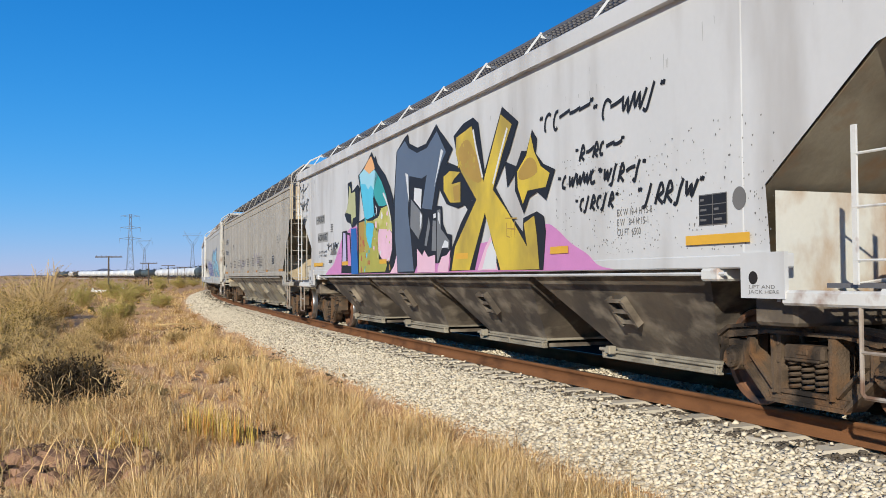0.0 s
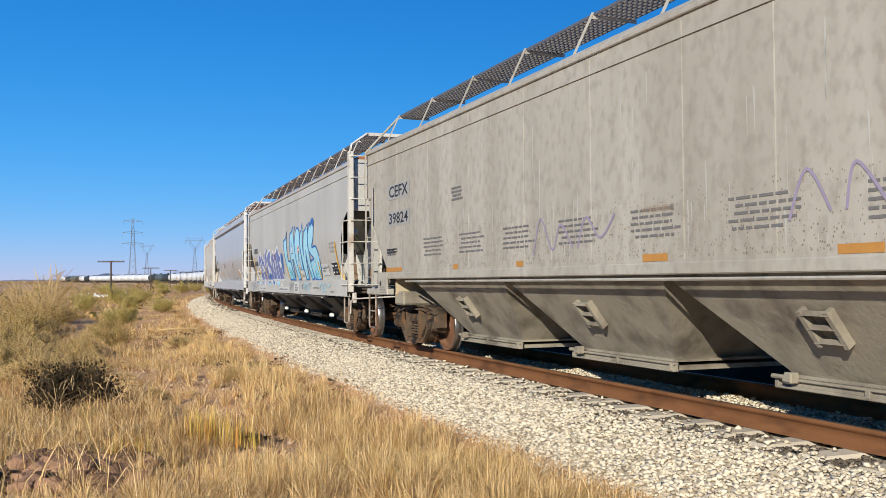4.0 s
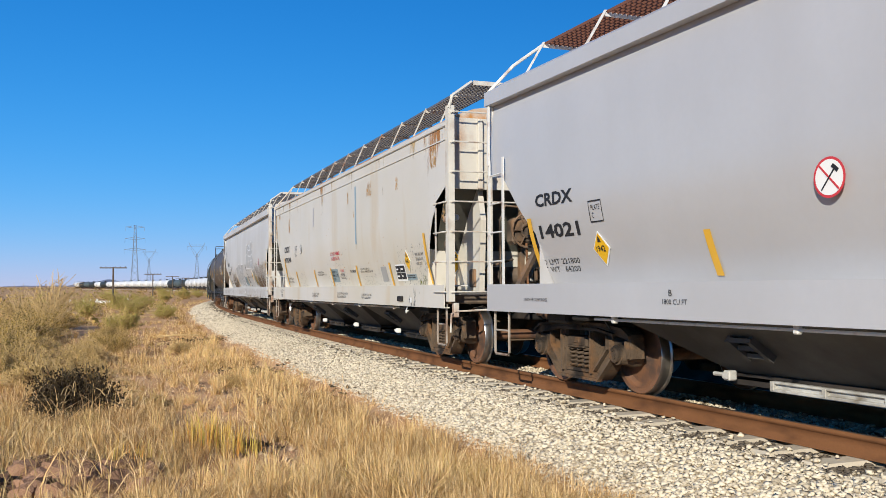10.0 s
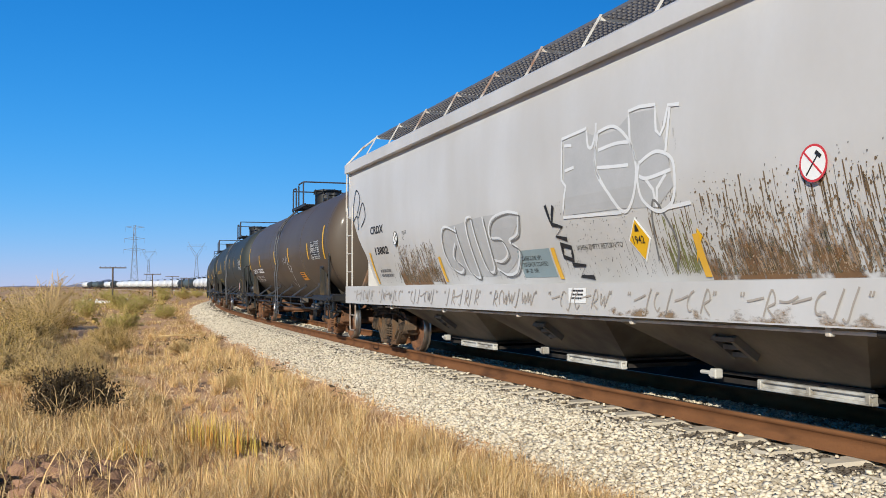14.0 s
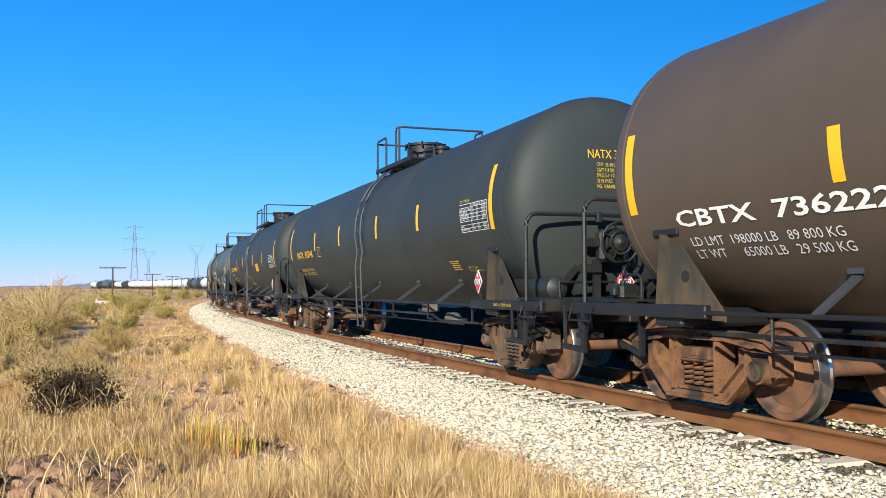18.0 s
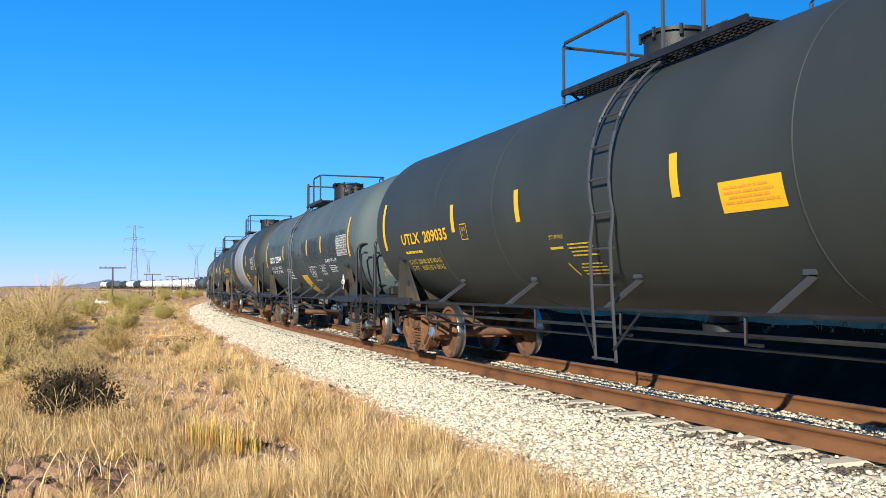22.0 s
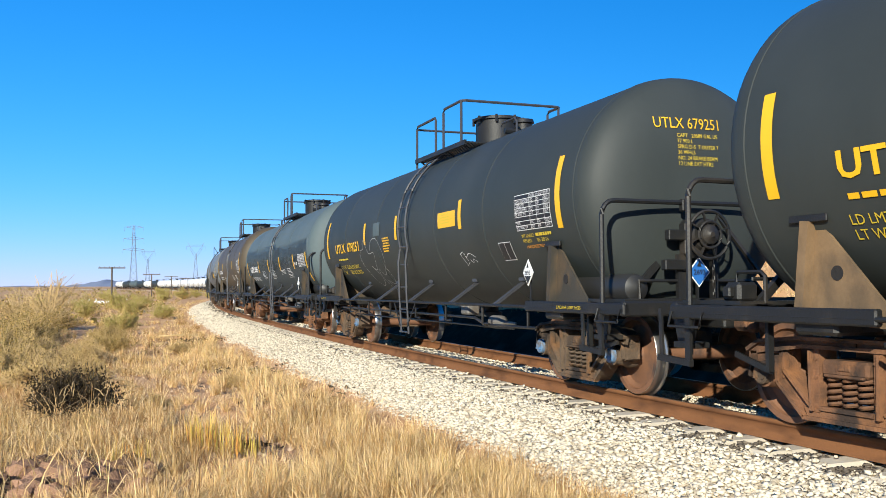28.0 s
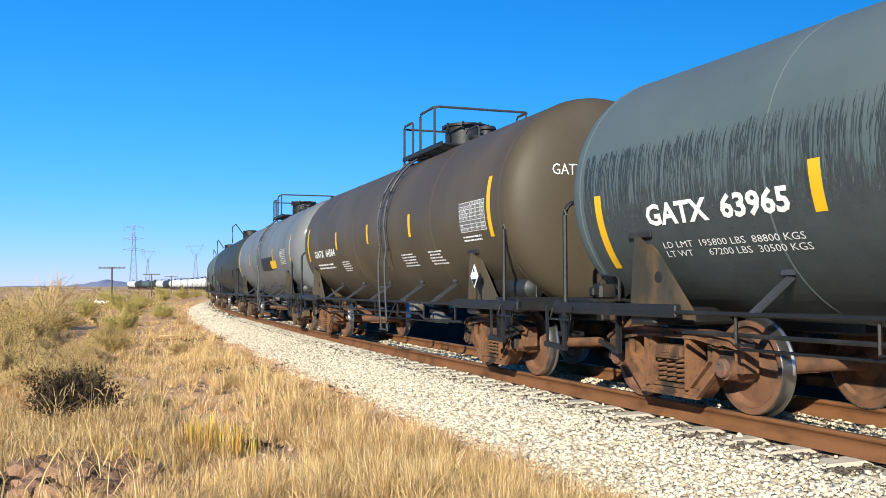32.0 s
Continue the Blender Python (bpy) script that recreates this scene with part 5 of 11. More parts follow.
def car_a():
    car, sf, half = hopper(-113.2, -93.3, P_A, "white covered hopper car with large multicoloured graffiti, rolling on the track", "bay", 4, deck="mesh",
                           fittings=FIT_W, flange=True, seams=(8.2, -8.6), under="bay_a", gate=BAY_B, slope_mat=SLOPE_A, end_mat=WEB_A)
    # the piece is painted over the side and the sill in one go
    wall = lambda z: -1.552

    def paint(name, pts, mat, off, label=""):
        return blot(car, name, pts, mat, wall, off, label)
    paint("graffiti_ground", smooth_path([(-6.91, 1.29), (-6.57, 1.41), (-6.11, 1.53), (-5.79, 1.75), (-5.55, 1.92), (-5.3, 2.1), (-4.9, 2.2), (-4.4, 2.3), (-3.0, 2.2), (1.0, 1.7), (3.4, 1.75), (4.5, 1.86), (4.84, 1.79), (5.19, 1.61), (5.57, 1.47), (5.82, 1.34), (6.16, 1.29)], 4), PINK, 0.0, "magenta sprayed cloud")
    decal(car, -6.45, -5.2, 1.75, 2.66, MIST, wall, "graffiti_ground", off=0.002, label="grey spray mist")
    # the small first figure and the upright bars below it
    paint("graffiti_outline", [(-4.82, 3.27), (-4.51, 3.29), (-4.44, 3.06), (-3.99, 3.17), (-3.85, 3.09), (-3.91, 2.4), (-4.38, 2.28), (-4.48, 2.29), (-4.58, 2.38), (-4.89, 2.44), (-5.08, 2.61), (-4.88, 2.7), (-4.76, 2.89)], M["ink"], 0.004, "black graffiti outline")
    paint("graffiti_fill", [(-4.67, 3.21), (-4.55, 3.13), (-4.52, 3.03), (-4.18, 3.04), (-4.14, 2.5), (-4.38, 2.48), (-4.45, 2.31), (-4.53, 2.58), (-4.97, 2.64), (-4.76, 2.83)], SAGE, 0.007, "pale sage graffiti fill")
    paint("graffiti_outline", [(-5.3, 2.24), (-4.91, 2.25), (-4.81, 2.19), (-4.6, 2.18), (-4.45, 1.31), (-5.38, 1.32)], M["ink"], 0.004, "black graffiti outline")
    paint("graffiti_fill", [(-5.19, 2.21), (-5.0, 2.2), (-4.92, 1.48), (-5.28, 1.49)], LILAC, 0.007, "lavender graffiti fill")
    paint("graffiti_fill", [(-4.84, 2.15), (-4.66, 2.14), (-4.52, 1.47), (-4.8, 1.47)], PINK, 0.007, "magenta graffiti fill")
    paint("graffiti_fill", [(-4.53, 2.27), (-4.1, 2.26), (-3.95, 1.29), (-4.5, 1.29)], BLUE, 0.008, "royal blue graffiti fill")
    # the many-coloured second letter
    paint("graffiti_outline", [(-2.95, 3.72), (-2.76, 3.57), (-2.68, 3.61), (-2.57, 3.46), (-2.01, 3.15), (-1.75, 2.93), (-1.53, 2.67), (-1.45, 2.37), (-1.43, 1.92), (-1.26, 1.47), (-1.47, 1.30), (-1.91, 1.30), (-4.0, 1.30), (-4.04, 2.37), (-3.47, 2.43), (-3.96, 3.35), (-3.67, 3.43), (-3.36, 3.53)], M["ink"], 0.004, "black graffiti outline")
    for pts, mat, label in (
            ([(-2.97, 3.64), (-2.8, 3.48), (-2.72, 3.36), (-3.12, 3.3), (-3.49, 3.44), (-3.19, 3.58)], PEACH, "pale orange graffiti fill"),
            ([(-3.49, 3.44), (-3.12, 3.3), (-2.76, 3.35), (-2.5, 3.2), (-2.81, 2.95), (-3.0, 3.06), (-3.2, 2.99), (-3.4, 3.12), (-3.71, 3.15), (-3.85, 3.35)], AQUA, "pale aqua graffiti fill"),
            ([(-3.85, 3.33), (-3.71, 3.15), (-3.4, 3.12), (-3.2, 2.99), (-3.0, 3.06), (-2.81, 2.95), (-2.81, 2.69), (-2.52, 2.48), (-2.9, 2.42), (-3.3, 2.39), (-3.47, 2.45), (-3.68, 2.92)], CYAN, "sky blue graffiti fill"),
            ([(-2.69, 3.32), (-2.29, 3.08), (-2.02, 2.83), (-1.85, 2.59), (-2.16, 2.58), (-2.44, 2.6), (-2.73, 2.79), (-2.81, 2.95)], TEAL, "teal graffiti fill"),
            ([(-1.82, 2.57), (-1.67, 2.33), (-1.61, 2.06), (-1.77, 2.11), (-2.45, 2.16), (-2.6, 2.07), (-2.9, 2.34), (-2.44, 2.41), (-2.3, 2.55)], LIME, "yellow-green graffiti fill"),
            ([(-3.91, 2.36), (-3.49, 2.37), (-3.46, 1.76), (-3.89, 1.7)], OCHRE, "ochre graffiti fill"),
            ([(-3.49, 2.37), (-2.82, 2.34), (-2.50, 2.15), (-2.53, 1.85), (-2.91, 1.69), (-3.46, 1.75)], OLIVE, "olive graffiti fill"),
            ([(-2.45, 2.16), (-1.77, 2.12), (-1.61, 2.03), (-1.61, 1.74), (-1.78, 1.52), (-2.18, 1.53), (-2.49, 1.71), (-2.53, 1.99)], PALE_PINK, "pale pink graffiti fill"),
            ([(-3.89, 1.73), (-3.44, 1.75), (-2.91, 1.69), (-2.53, 1.85), (-2.46, 1.57), (-1.91, 1.47), (-2.05, 1.33), (-3.89, 1.32)], OLIVE, "olive graffiti fill")):
        paint("graffiti_fill", pts, mat, 0.007, label)
    paint("graffiti_fill", smooth_path([(-3.34, 2.33), (-2.82, 2.28), (-2.86, 2.09), (-3.03, 1.81), (-3.19, 1.89), (-3.35, 2.1), (-3.34, 2.33)], 3), CYAN, 0.009, "sky blue paint run")
    paint("graffiti_shadow", [(-2.85, 2.84), (-2.51, 2.52), (-2.52, 2.38), (-2.9, 2.36), (-2.78, 2.48)], M["ink"], 0.009, "black graffiti shadow")
    paint("graffiti_highlight", smooth_path([(-2.19, 2.82), (-2.08, 2.82), (-1.82, 2.57), (-1.64, 2.23), (-1.73, 2.33), (-1.89, 2.57), (-2.19, 2.82)], 3), CHALK, 0.010, "white graffiti highlight")
    stroke(car, "graffiti_highlight", [smooth_path([(-2.66, 2.62), (-2.60, 2.55), (-2.63, 2.45)])], 0.05, CHALK, wall, 0.011)
    rnd = random.Random(7)
    for k in range(44):
        x, z, r = rnd.uniform(-3.8, -1.75), rnd.uniform(1.36, 2.5), rnd.uniform(0.02, 0.085)
        blot(car, "paint_splash", [(x + r * math.cos(a) * rnd.uniform(0.6, 1.3), z + r * math.sin(a) * rnd.uniform(0.6, 1.4)) for a in np.linspace(0, 6.28, 9)[:-1]],
             rnd.choice([CYAN, TEAL, PALE_PINK, BRICK, OLIVE, LIME, OCHRE] if x < -2.5 or z < 1.55 else [PALE_PINK, LIME, CHALK]), wall, 0.0095 + k * 0.00005)
    # the slate letter
    paint("graffiti_outline", [(-1.33, 3.51), (-0.83, 3.71), (-0.67, 3.74), (-0.61, 3.57), (-0.16, 3.43), (0.27, 3.44), (0.77, 3.69), (0.96, 3.54), (1.13, 3.44), (1.49, 3.2), (1.2, 2.98), (1.03, 2.87), (0.77, 2.37), (1.01, 2.34), (1.05, 2.07), (1.22, 1.9), (1.44, 1.87), (1.43, 1.55), (1.33, 1.5), (0.81, 1.44), (-0.18, 1.45), (-0.36, 1.29), (-1.29, 1.3), (-1.46, 1.98), (-1.49, 2.67)], M["ink"], 0.0045, "black graffiti outline")
    paint("graffiti_fill", [(-1.28, 3.51), (-0.83, 3.64), (-0.61, 3.48), (-0.17, 3.34), (0.32, 3.36), (0.8, 3.57), (1.21, 3.18), (0.99, 3.03), (0.75, 2.74), (0.55, 2.32), (0.06, 2.38), (0.31, 2.91), (0.05, 2.88), (-0.59, 2.99), (-0.67, 2.35), (-0.55, 1.99), (-0.37, 1.32), (-1.26, 1.32), (-1.43, 1.98), (-1.43, 2.67)], SLATE, 0.008, "slate blue-grey graffiti fill")
    for pts in ([(-0.51, 2.58), (0.09, 2.28), (0.08, 2.07), (-0.12, 1.87), (-0.55, 2.09)], [(0.4, 2.21), (0.47, 2.06), (0.29, 1.73), (0.18, 1.75)], [(0.59, 2.14), (0.74, 2.13), (0.75, 1.64), (0.53, 1.65)],
                [(0.79, 2.29), (0.95, 2.3), (0.96, 1.99), (1.34, 1.78), (1.32, 1.65), (1.04, 1.71), (0.81, 1.44), (0.77, 1.58)]):
        paint("graffiti_fill", pts, ASH, 0.008, "grey graffiti fill")
    for pts in ([(-0.31, 2.76), (0.07, 2.7), (0.01, 2.37), (-0.35, 2.55)], [(-0.81, 3.07), (-0.65, 3.02), (-0.6, 2.52), (-0.69, 2.71)], [(0.99, 3.26), (1.09, 3.21), (0.66, 2.66), (0.85, 2.99)],
                [(-0.03, 2.32), (0.07, 2.26), (0.04, 2.12), (-0.04, 2.0)], [(0.84, 2.26), (0.91, 2.24), (0.93, 2.05), (0.86, 2.12)], [(1.0, 1.68), (1.14, 1.8), (1.3, 1.76), (1.28, 1.68)], [(0.62, 2.24), (0.74, 2.25), (0.75, 2.18), (0.63, 2.17)]):
        paint("graffiti_highlight", pts, CHALK, 0.010, "white graffiti highlight")
    for pts in ([(-0.2, 1.71), (0.07, 1.58), (0.18, 1.67), (0.36, 1.55), (0.7, 1.58), (0.69, 1.30), (-0.18, 1.30)], [(0.81, 1.37), (1.0, 1.54), (1.21, 1.56), (1.38, 1.64), (1.27, 1.3), (0.81, 1.3)], [(-1.75, 1.30), (-1.5, 1.42), (-1.33, 1.62), (-1.28, 1.30)]):
        paint("graffiti_fill", pts, PALE_PINK, 0.009, "pale pink graffiti flame")
    # the yellow letter, its curl and its star
    paint("graffiti_outline", [(1.28, 3.01), (1.84, 2.86), (2.33, 2.45), (2.13, 2.18), (1.96, 2.29), (1.7, 2.26), (1.21, 2.36), (0.9, 2.62), (1.02, 2.91)], M["ink"], 0.005, "black graffiti outline")
    paint("graffiti_outline", [(1.53, 3.38), (1.93, 3.51), (2.31, 3.54), (2.5, 3.44), (2.72, 2.71), (3.33, 3.52), (3.83, 3.24), (3.55, 2.87), (3.1, 2.45), (3.55, 2.06), (3.94, 1.8), (3.96, 1.97), (4.35, 2.03), (4.54, 1.96), (4.59, 1.77), (4.51, 1.3), (3.16, 1.31), (2.78, 2.08), (2.34, 1.32), (1.31, 1.31), (1.42, 1.65), (1.8, 2.02), (2.26, 2.34), (1.81, 2.69)], M["ink"], 0.0055, "black graffiti outline")
    paint("graffiti_outline", [(4.23, 3.07), (4.37, 2.94), (4.33, 2.76), (4.54, 2.6), (4.84, 2.5), (4.6, 2.15), (4.36, 2.27), (4.14, 2.22), (3.98, 2.02), (3.72, 2.34), (3.72, 2.56), (3.48, 2.41), (3.4, 2.77), (3.76, 2.66), (3.92, 2.84), (4.07, 2.82)], M["ink"], 0.005, "black graffiti outline")
    paint("graffiti_fill", [(1.36, 2.86), (1.81, 2.8), (1.55, 2.72), (1.44, 2.65), (1.81, 2.65), (1.81, 2.34), (1.38, 2.37), (1.1, 2.58), (1.1, 2.8)], GOLD, 0.009, "yellow graffiti fill")
    paint("graffiti_fill", [(1.66, 3.34), (2.26, 3.42), (2.47, 3.0), (2.68, 2.56), (3.29, 3.42), (3.64, 3.23), (3.36, 2.91), (3.01, 2.42), (3.47, 2.1), (4.07, 1.6), (3.98, 1.9), (4.28, 1.98), (4.35, 1.72), (4.41, 1.31), (3.25, 1.31), (2.73, 2.12), (2.15, 1.32), (1.42, 1.32), (1.58, 1.68), (2.43, 2.33), (1.84, 2.8), (1.63, 3.1)], GOLD, 0.009, "yellow graffiti fill")
    paint("graffiti_fill", smooth_path([(1.74, 3.13), (1.95, 3.24), (2.23, 3.18), (2.65, 2.64), (2.37, 2.59), (1.84, 2.85), (1.74, 3.13)], 3), OCHRE, 0.0105, "ochre graffiti shade")
    paint("graffiti_fill", [(1.50, 2.60), (1.78, 2.62), (1.78, 2.38), (1.55, 2.38)], OCHRE, 0.0105, "ochre graffiti shade")
    paint("graffiti_fill", [(4.2, 3.01), (4.29, 2.79), (4.47, 2.58), (4.71, 2.47), (4.6, 2.31), (4.1, 2.31), (3.96, 2.15), (3.81, 2.38), (3.8, 2.59), (4.07, 2.76)], GOLD, 0.009, "yellow graffiti fill")
    paint("graffiti_fill", smooth_path([(3.84, 2.58), (4.1, 2.72), (4.3, 2.68), (4.38, 2.52), (4.1, 2.46), (3.86, 2.48), (3.84, 2.58)], 3), OCHRE, 0.0105, "ochre graffiti shade")
    for k in range(14):
        x, z, r = rnd.uniform(1.75, 2.4), rnd.uniform(2.75, 3.2), rnd.uniform(0.015, 0.05)
        blot(car, "paint_dot", [(x + r * math.cos(a), z + r * math.sin(a)) for a in np.linspace(0, 6.28, 11)[:-1]], GOLD, wall, 0.0115)
    stroke(car, "graffiti_highlight", [smooth_path([(2.32, 3.36), (2.42, 3.1), (2.55, 2.85), (2.66, 2.62)]), smooth_path([(3.5, 3.2), (3.25, 2.85), (3.02, 2.5)])], 0.05, CHALK, wall, 0.011)
    stroke(car, "graffiti_mark", [[(3.42, 2.0), (3.78, 1.98)], [(3.46, 1.94), (3.46, 1.76), (3.56, 1.74)], [(3.6, 1.95), (3.6, 1.74)], [(3.7, 1.95), (3.72, 1.72)], [(3.48, 1.86), (3.74, 1.84)]], 0.018, OCHRE, wall, 0.011, "scratched ochre strokes")
    paint("graffiti_fill", [(2.95, 1.81), (3.31, 1.52), (3.29, 1.31), (2.44, 1.31), (2.73, 1.64)], PALE_PINK, 0.0045, "pale pink graffiti fill")
    paint("graffiti_highlight", [(2.95, 1.72), (3.12, 1.52), (3.10, 1.33), (2.62, 1.33), (2.8, 1.6)], CHALK, 0.0075, "white graffiti highlight")
    for x0, x1, z0, z1, seed in ((4.55, 5.62, 2.97, 3.20, 1), (5.86, 6.98, 2.90, 3.12, 2), (5.41, 6.28, 2.53, 2.68, 3), (4.99, 5.80, 2.24, 2.40, 4), (5.93, 6.67, 2.22, 2.39, 5), (5.39, 6.16, 1.96, 2.10, 6), (6.71, 7.59, 1.93, 2.12, 7),
                                 (-9.74, -8.95, 3.32, 3.68, 8), (-9.72, -8.90, 2.95, 3.26, 9), (-9.60, -9.05, 2.52, 2.85, 10), (-6.70, -5.75, 1.86, 2.02, 11)):
        tag(car, x0, x1, z0, z1, M["ink"], sf, 0.040 if x0 > 0 else 0.028, seed)
    words(car, "2020", -6.60, -6.27, 1.56, 1.64, M["ink"], sf, 0.02)
    decal(car, -7.92, -7.0, 2.53, 2.74, BOX_GREY, sf, "lettering_ground")
    words(car, "HKRX", -7.86, -7.06, 2.56, 2.72, M["ink"], sf, 0.01, 0.008)
    decal(car, -7.75, -6.66, 2.08, 2.31, BOX_GREY, sf, "lettering_ground")
    words(car, "600187", -7.70, -6.72, 2.11, 2.28, M["ink"], sf, 0.01, 0.008)
    words(car, "LD LMT 216900\nLT WT   69100", -7.62, -6.8, 1.72, 1.87, M["ink"], sf, 0.0)
    bars(car, -6.42, -6.18, 2.26, 2.47, 4, M["grey_ink"], sf, 2)
    words(car, "EX W 10-4 H 15-8\nE W   8-4 H 15-1\nCU FT  6500", 6.2, 6.85, 1.64, 1.92, M["grey_ink"], sf)
    record_panel(car, 7.6, 8.0, 1.67, 1.95, sf, "ink", "grey_ink", (2, 3))
    blot(car, "round_mark", [(8.16 + 0.09 * math.cos(a), 1.88 + 0.10 * math.sin(a)) for a in np.linspace(0, 6.28, 20)[:-1]], M["grey_ink"], sf)
    for x0, x1, z0 in ((-8.1, -7.14, 1.50), (-5.28, -4.76, 1.49), (-2.4, -1.94, 1.48), (1.6, 2.1, 1.49), (4.71, 5.16, 1.49), (7.42, 8.31, 1.50)):
        decal(car, x0, x1, z0, z0 + 0.085, M["amber"], wall, "reflective_stripe", off=0.013)
    flecks(car, 4.8, 8.6, 1.45, 2.6, M["grey_ink"], sf, 420, 3, 0.014)
    streaks(car, -9.4, 9.4, 3.2, 3.7, SMOKE, sf, 60, 4, 0.008)


def car_b():
    car, sf, half = hopper(-91.8, -72.1, P_B, "dusty beige covered hopper car with faded stencils and ribbed panels", "bay", 4, deck="mesh", fittings=P_B, cut=[(1.40, 1.35), (1.89, 0.80), (2.27, 0.49), (2.52, 0.17), (2.87, 0.10), (2.9, 0.0)],
                           flange=False, seams=(-8.0, -6.4, -4.7, -2.87, -1.2, 0.5, 1.75, 2.91, 4.07, 5.45, 6.84, 8.21), under="bay_b", gate=BAY_B, end_mat=TAN_END, slope_mat=SLOPE_A)
    decal(car, -8.5, -7.3, 2.74, 3.02, BOX_GREY, sf, "lettering_ground")
    words(car, "CEFX", -8.42, -7.38, 2.78, 2.99, M["ink"], sf, 0.01, 0.008)
    decal(car, -8.5, -7.3, 2.25, 2.52, BOX_GREY, sf, "lettering_ground")
    words(car, "39824", -8.42, -7.38, 2.29, 2.49, M["ink"], sf, 0.01, 0.008)
    bars(car, -5.35, -4.9, 2.45, 2.68, 4, M["grey_ink"], sf, 3)
    for k in range(7):
        x = -6.6 + k * 1.55
        bars(car, x, x + 0.95, 1.62, 1.95, 5, M["grey_ink"], sf, 10 + k, 0.4)
    words(car, "WARNING", 3.37, 3.92, 1.91, 1.97, WORN, sf)
    words(car, "WARNING", -0.2, 0.35, 1.91, 1.97, WORN, sf)
    bars(car, 3.25, 4.2, 1.56, 1.86, 6, M["grey_ink"], sf, 31, 0.5)
    words(car, "VENT CAR WHEN UNLOADING", 3.37, 4.51, 1.375, 1.415, M["ink"], sf)
    words(car, "EW 8-4\nEXW 10-2\nCU FT 6580", 7.40, 7.85, 2.28, 2.52, M["grey_ink"], sf)
    words(car, "H 15-0\nEXW H 3-6", 7.96, 8.3, 2.36, 2.54, M["grey_ink"], sf)
    record_panel(car, 6.42, 6.9, 1.64, 1.94, sf, "ink", "white", (2, 2))
    bars(car, -8.56, -7.9, 1.74, 1.84, 2, M["ink"], sf, 9)
    words(car, "2 INCH HF\nCOMP SHOES", -8.55, -8.05, 1.71, 1.83, M["ink"], sf)
    for x0, x1 in ((-8.6, -7.7), (-5.3, -5.1), (-3.1, -2.9), (-0.19, 0.24), (2.4, 2.84), (5.01, 5.42), (7.81, 8.7)):
        decal(car, x0, x1, 1.415, 1.49, M["dull_amber"], sf, "reflective_stripe")
    stroke(car, "spray_scrawl", [smooth_path([(-2.6, 1.55), (-2.4, 2.0), (-2.1, 1.6), (-1.9, 1.9), (-1.6, 1.6)]), smooth_path([(-1.5, 1.6), (-1.3, 1.95), (-1.0, 1.7), (-0.7, 1.95)])], 0.03, PURPLE, sf, label="faded purple sprayed scrawl")
    stroke(car, "spray_scrawl", [smooth_path([(1.9, 1.7), (2.1, 2.1), (2.35, 1.75)]), smooth_path([(2.5, 1.75), (2.6, 2.1), (2.9, 1.75)]), smooth_path([(3.0, 1.75), (3.05, 2.1), (3.35, 1.9), (3.0, 1.75)])], 0.03, PURPLE, sf, label="faded purple sprayed scrawl")
    flecks(car, 5.0, 9.0, 1.45, 2.3, FAINT_BROWN, sf, 1400, 8, 0.010)
    flecks(car, -6.0, 5.0, 1.45, 2.1, BAY_B, sf, 2200, 18, 0.013)
    flecks(car, 4.0, 9.2, 1.45, 2.2, BAY_B, sf, 1800, 28, 0.014)
    streaks(car, -9.4, 9.4, 1.45, 3.7, P_C, sf, 160, 5, 0.012)


def tall(car, marks, sf, mat="amber"):
    for x, z0, z1, lean in marks:
        decal(car, x, x + 0.10, z0, z1, M[mat], sf, "reflective_stripe", lean, 0.0155)


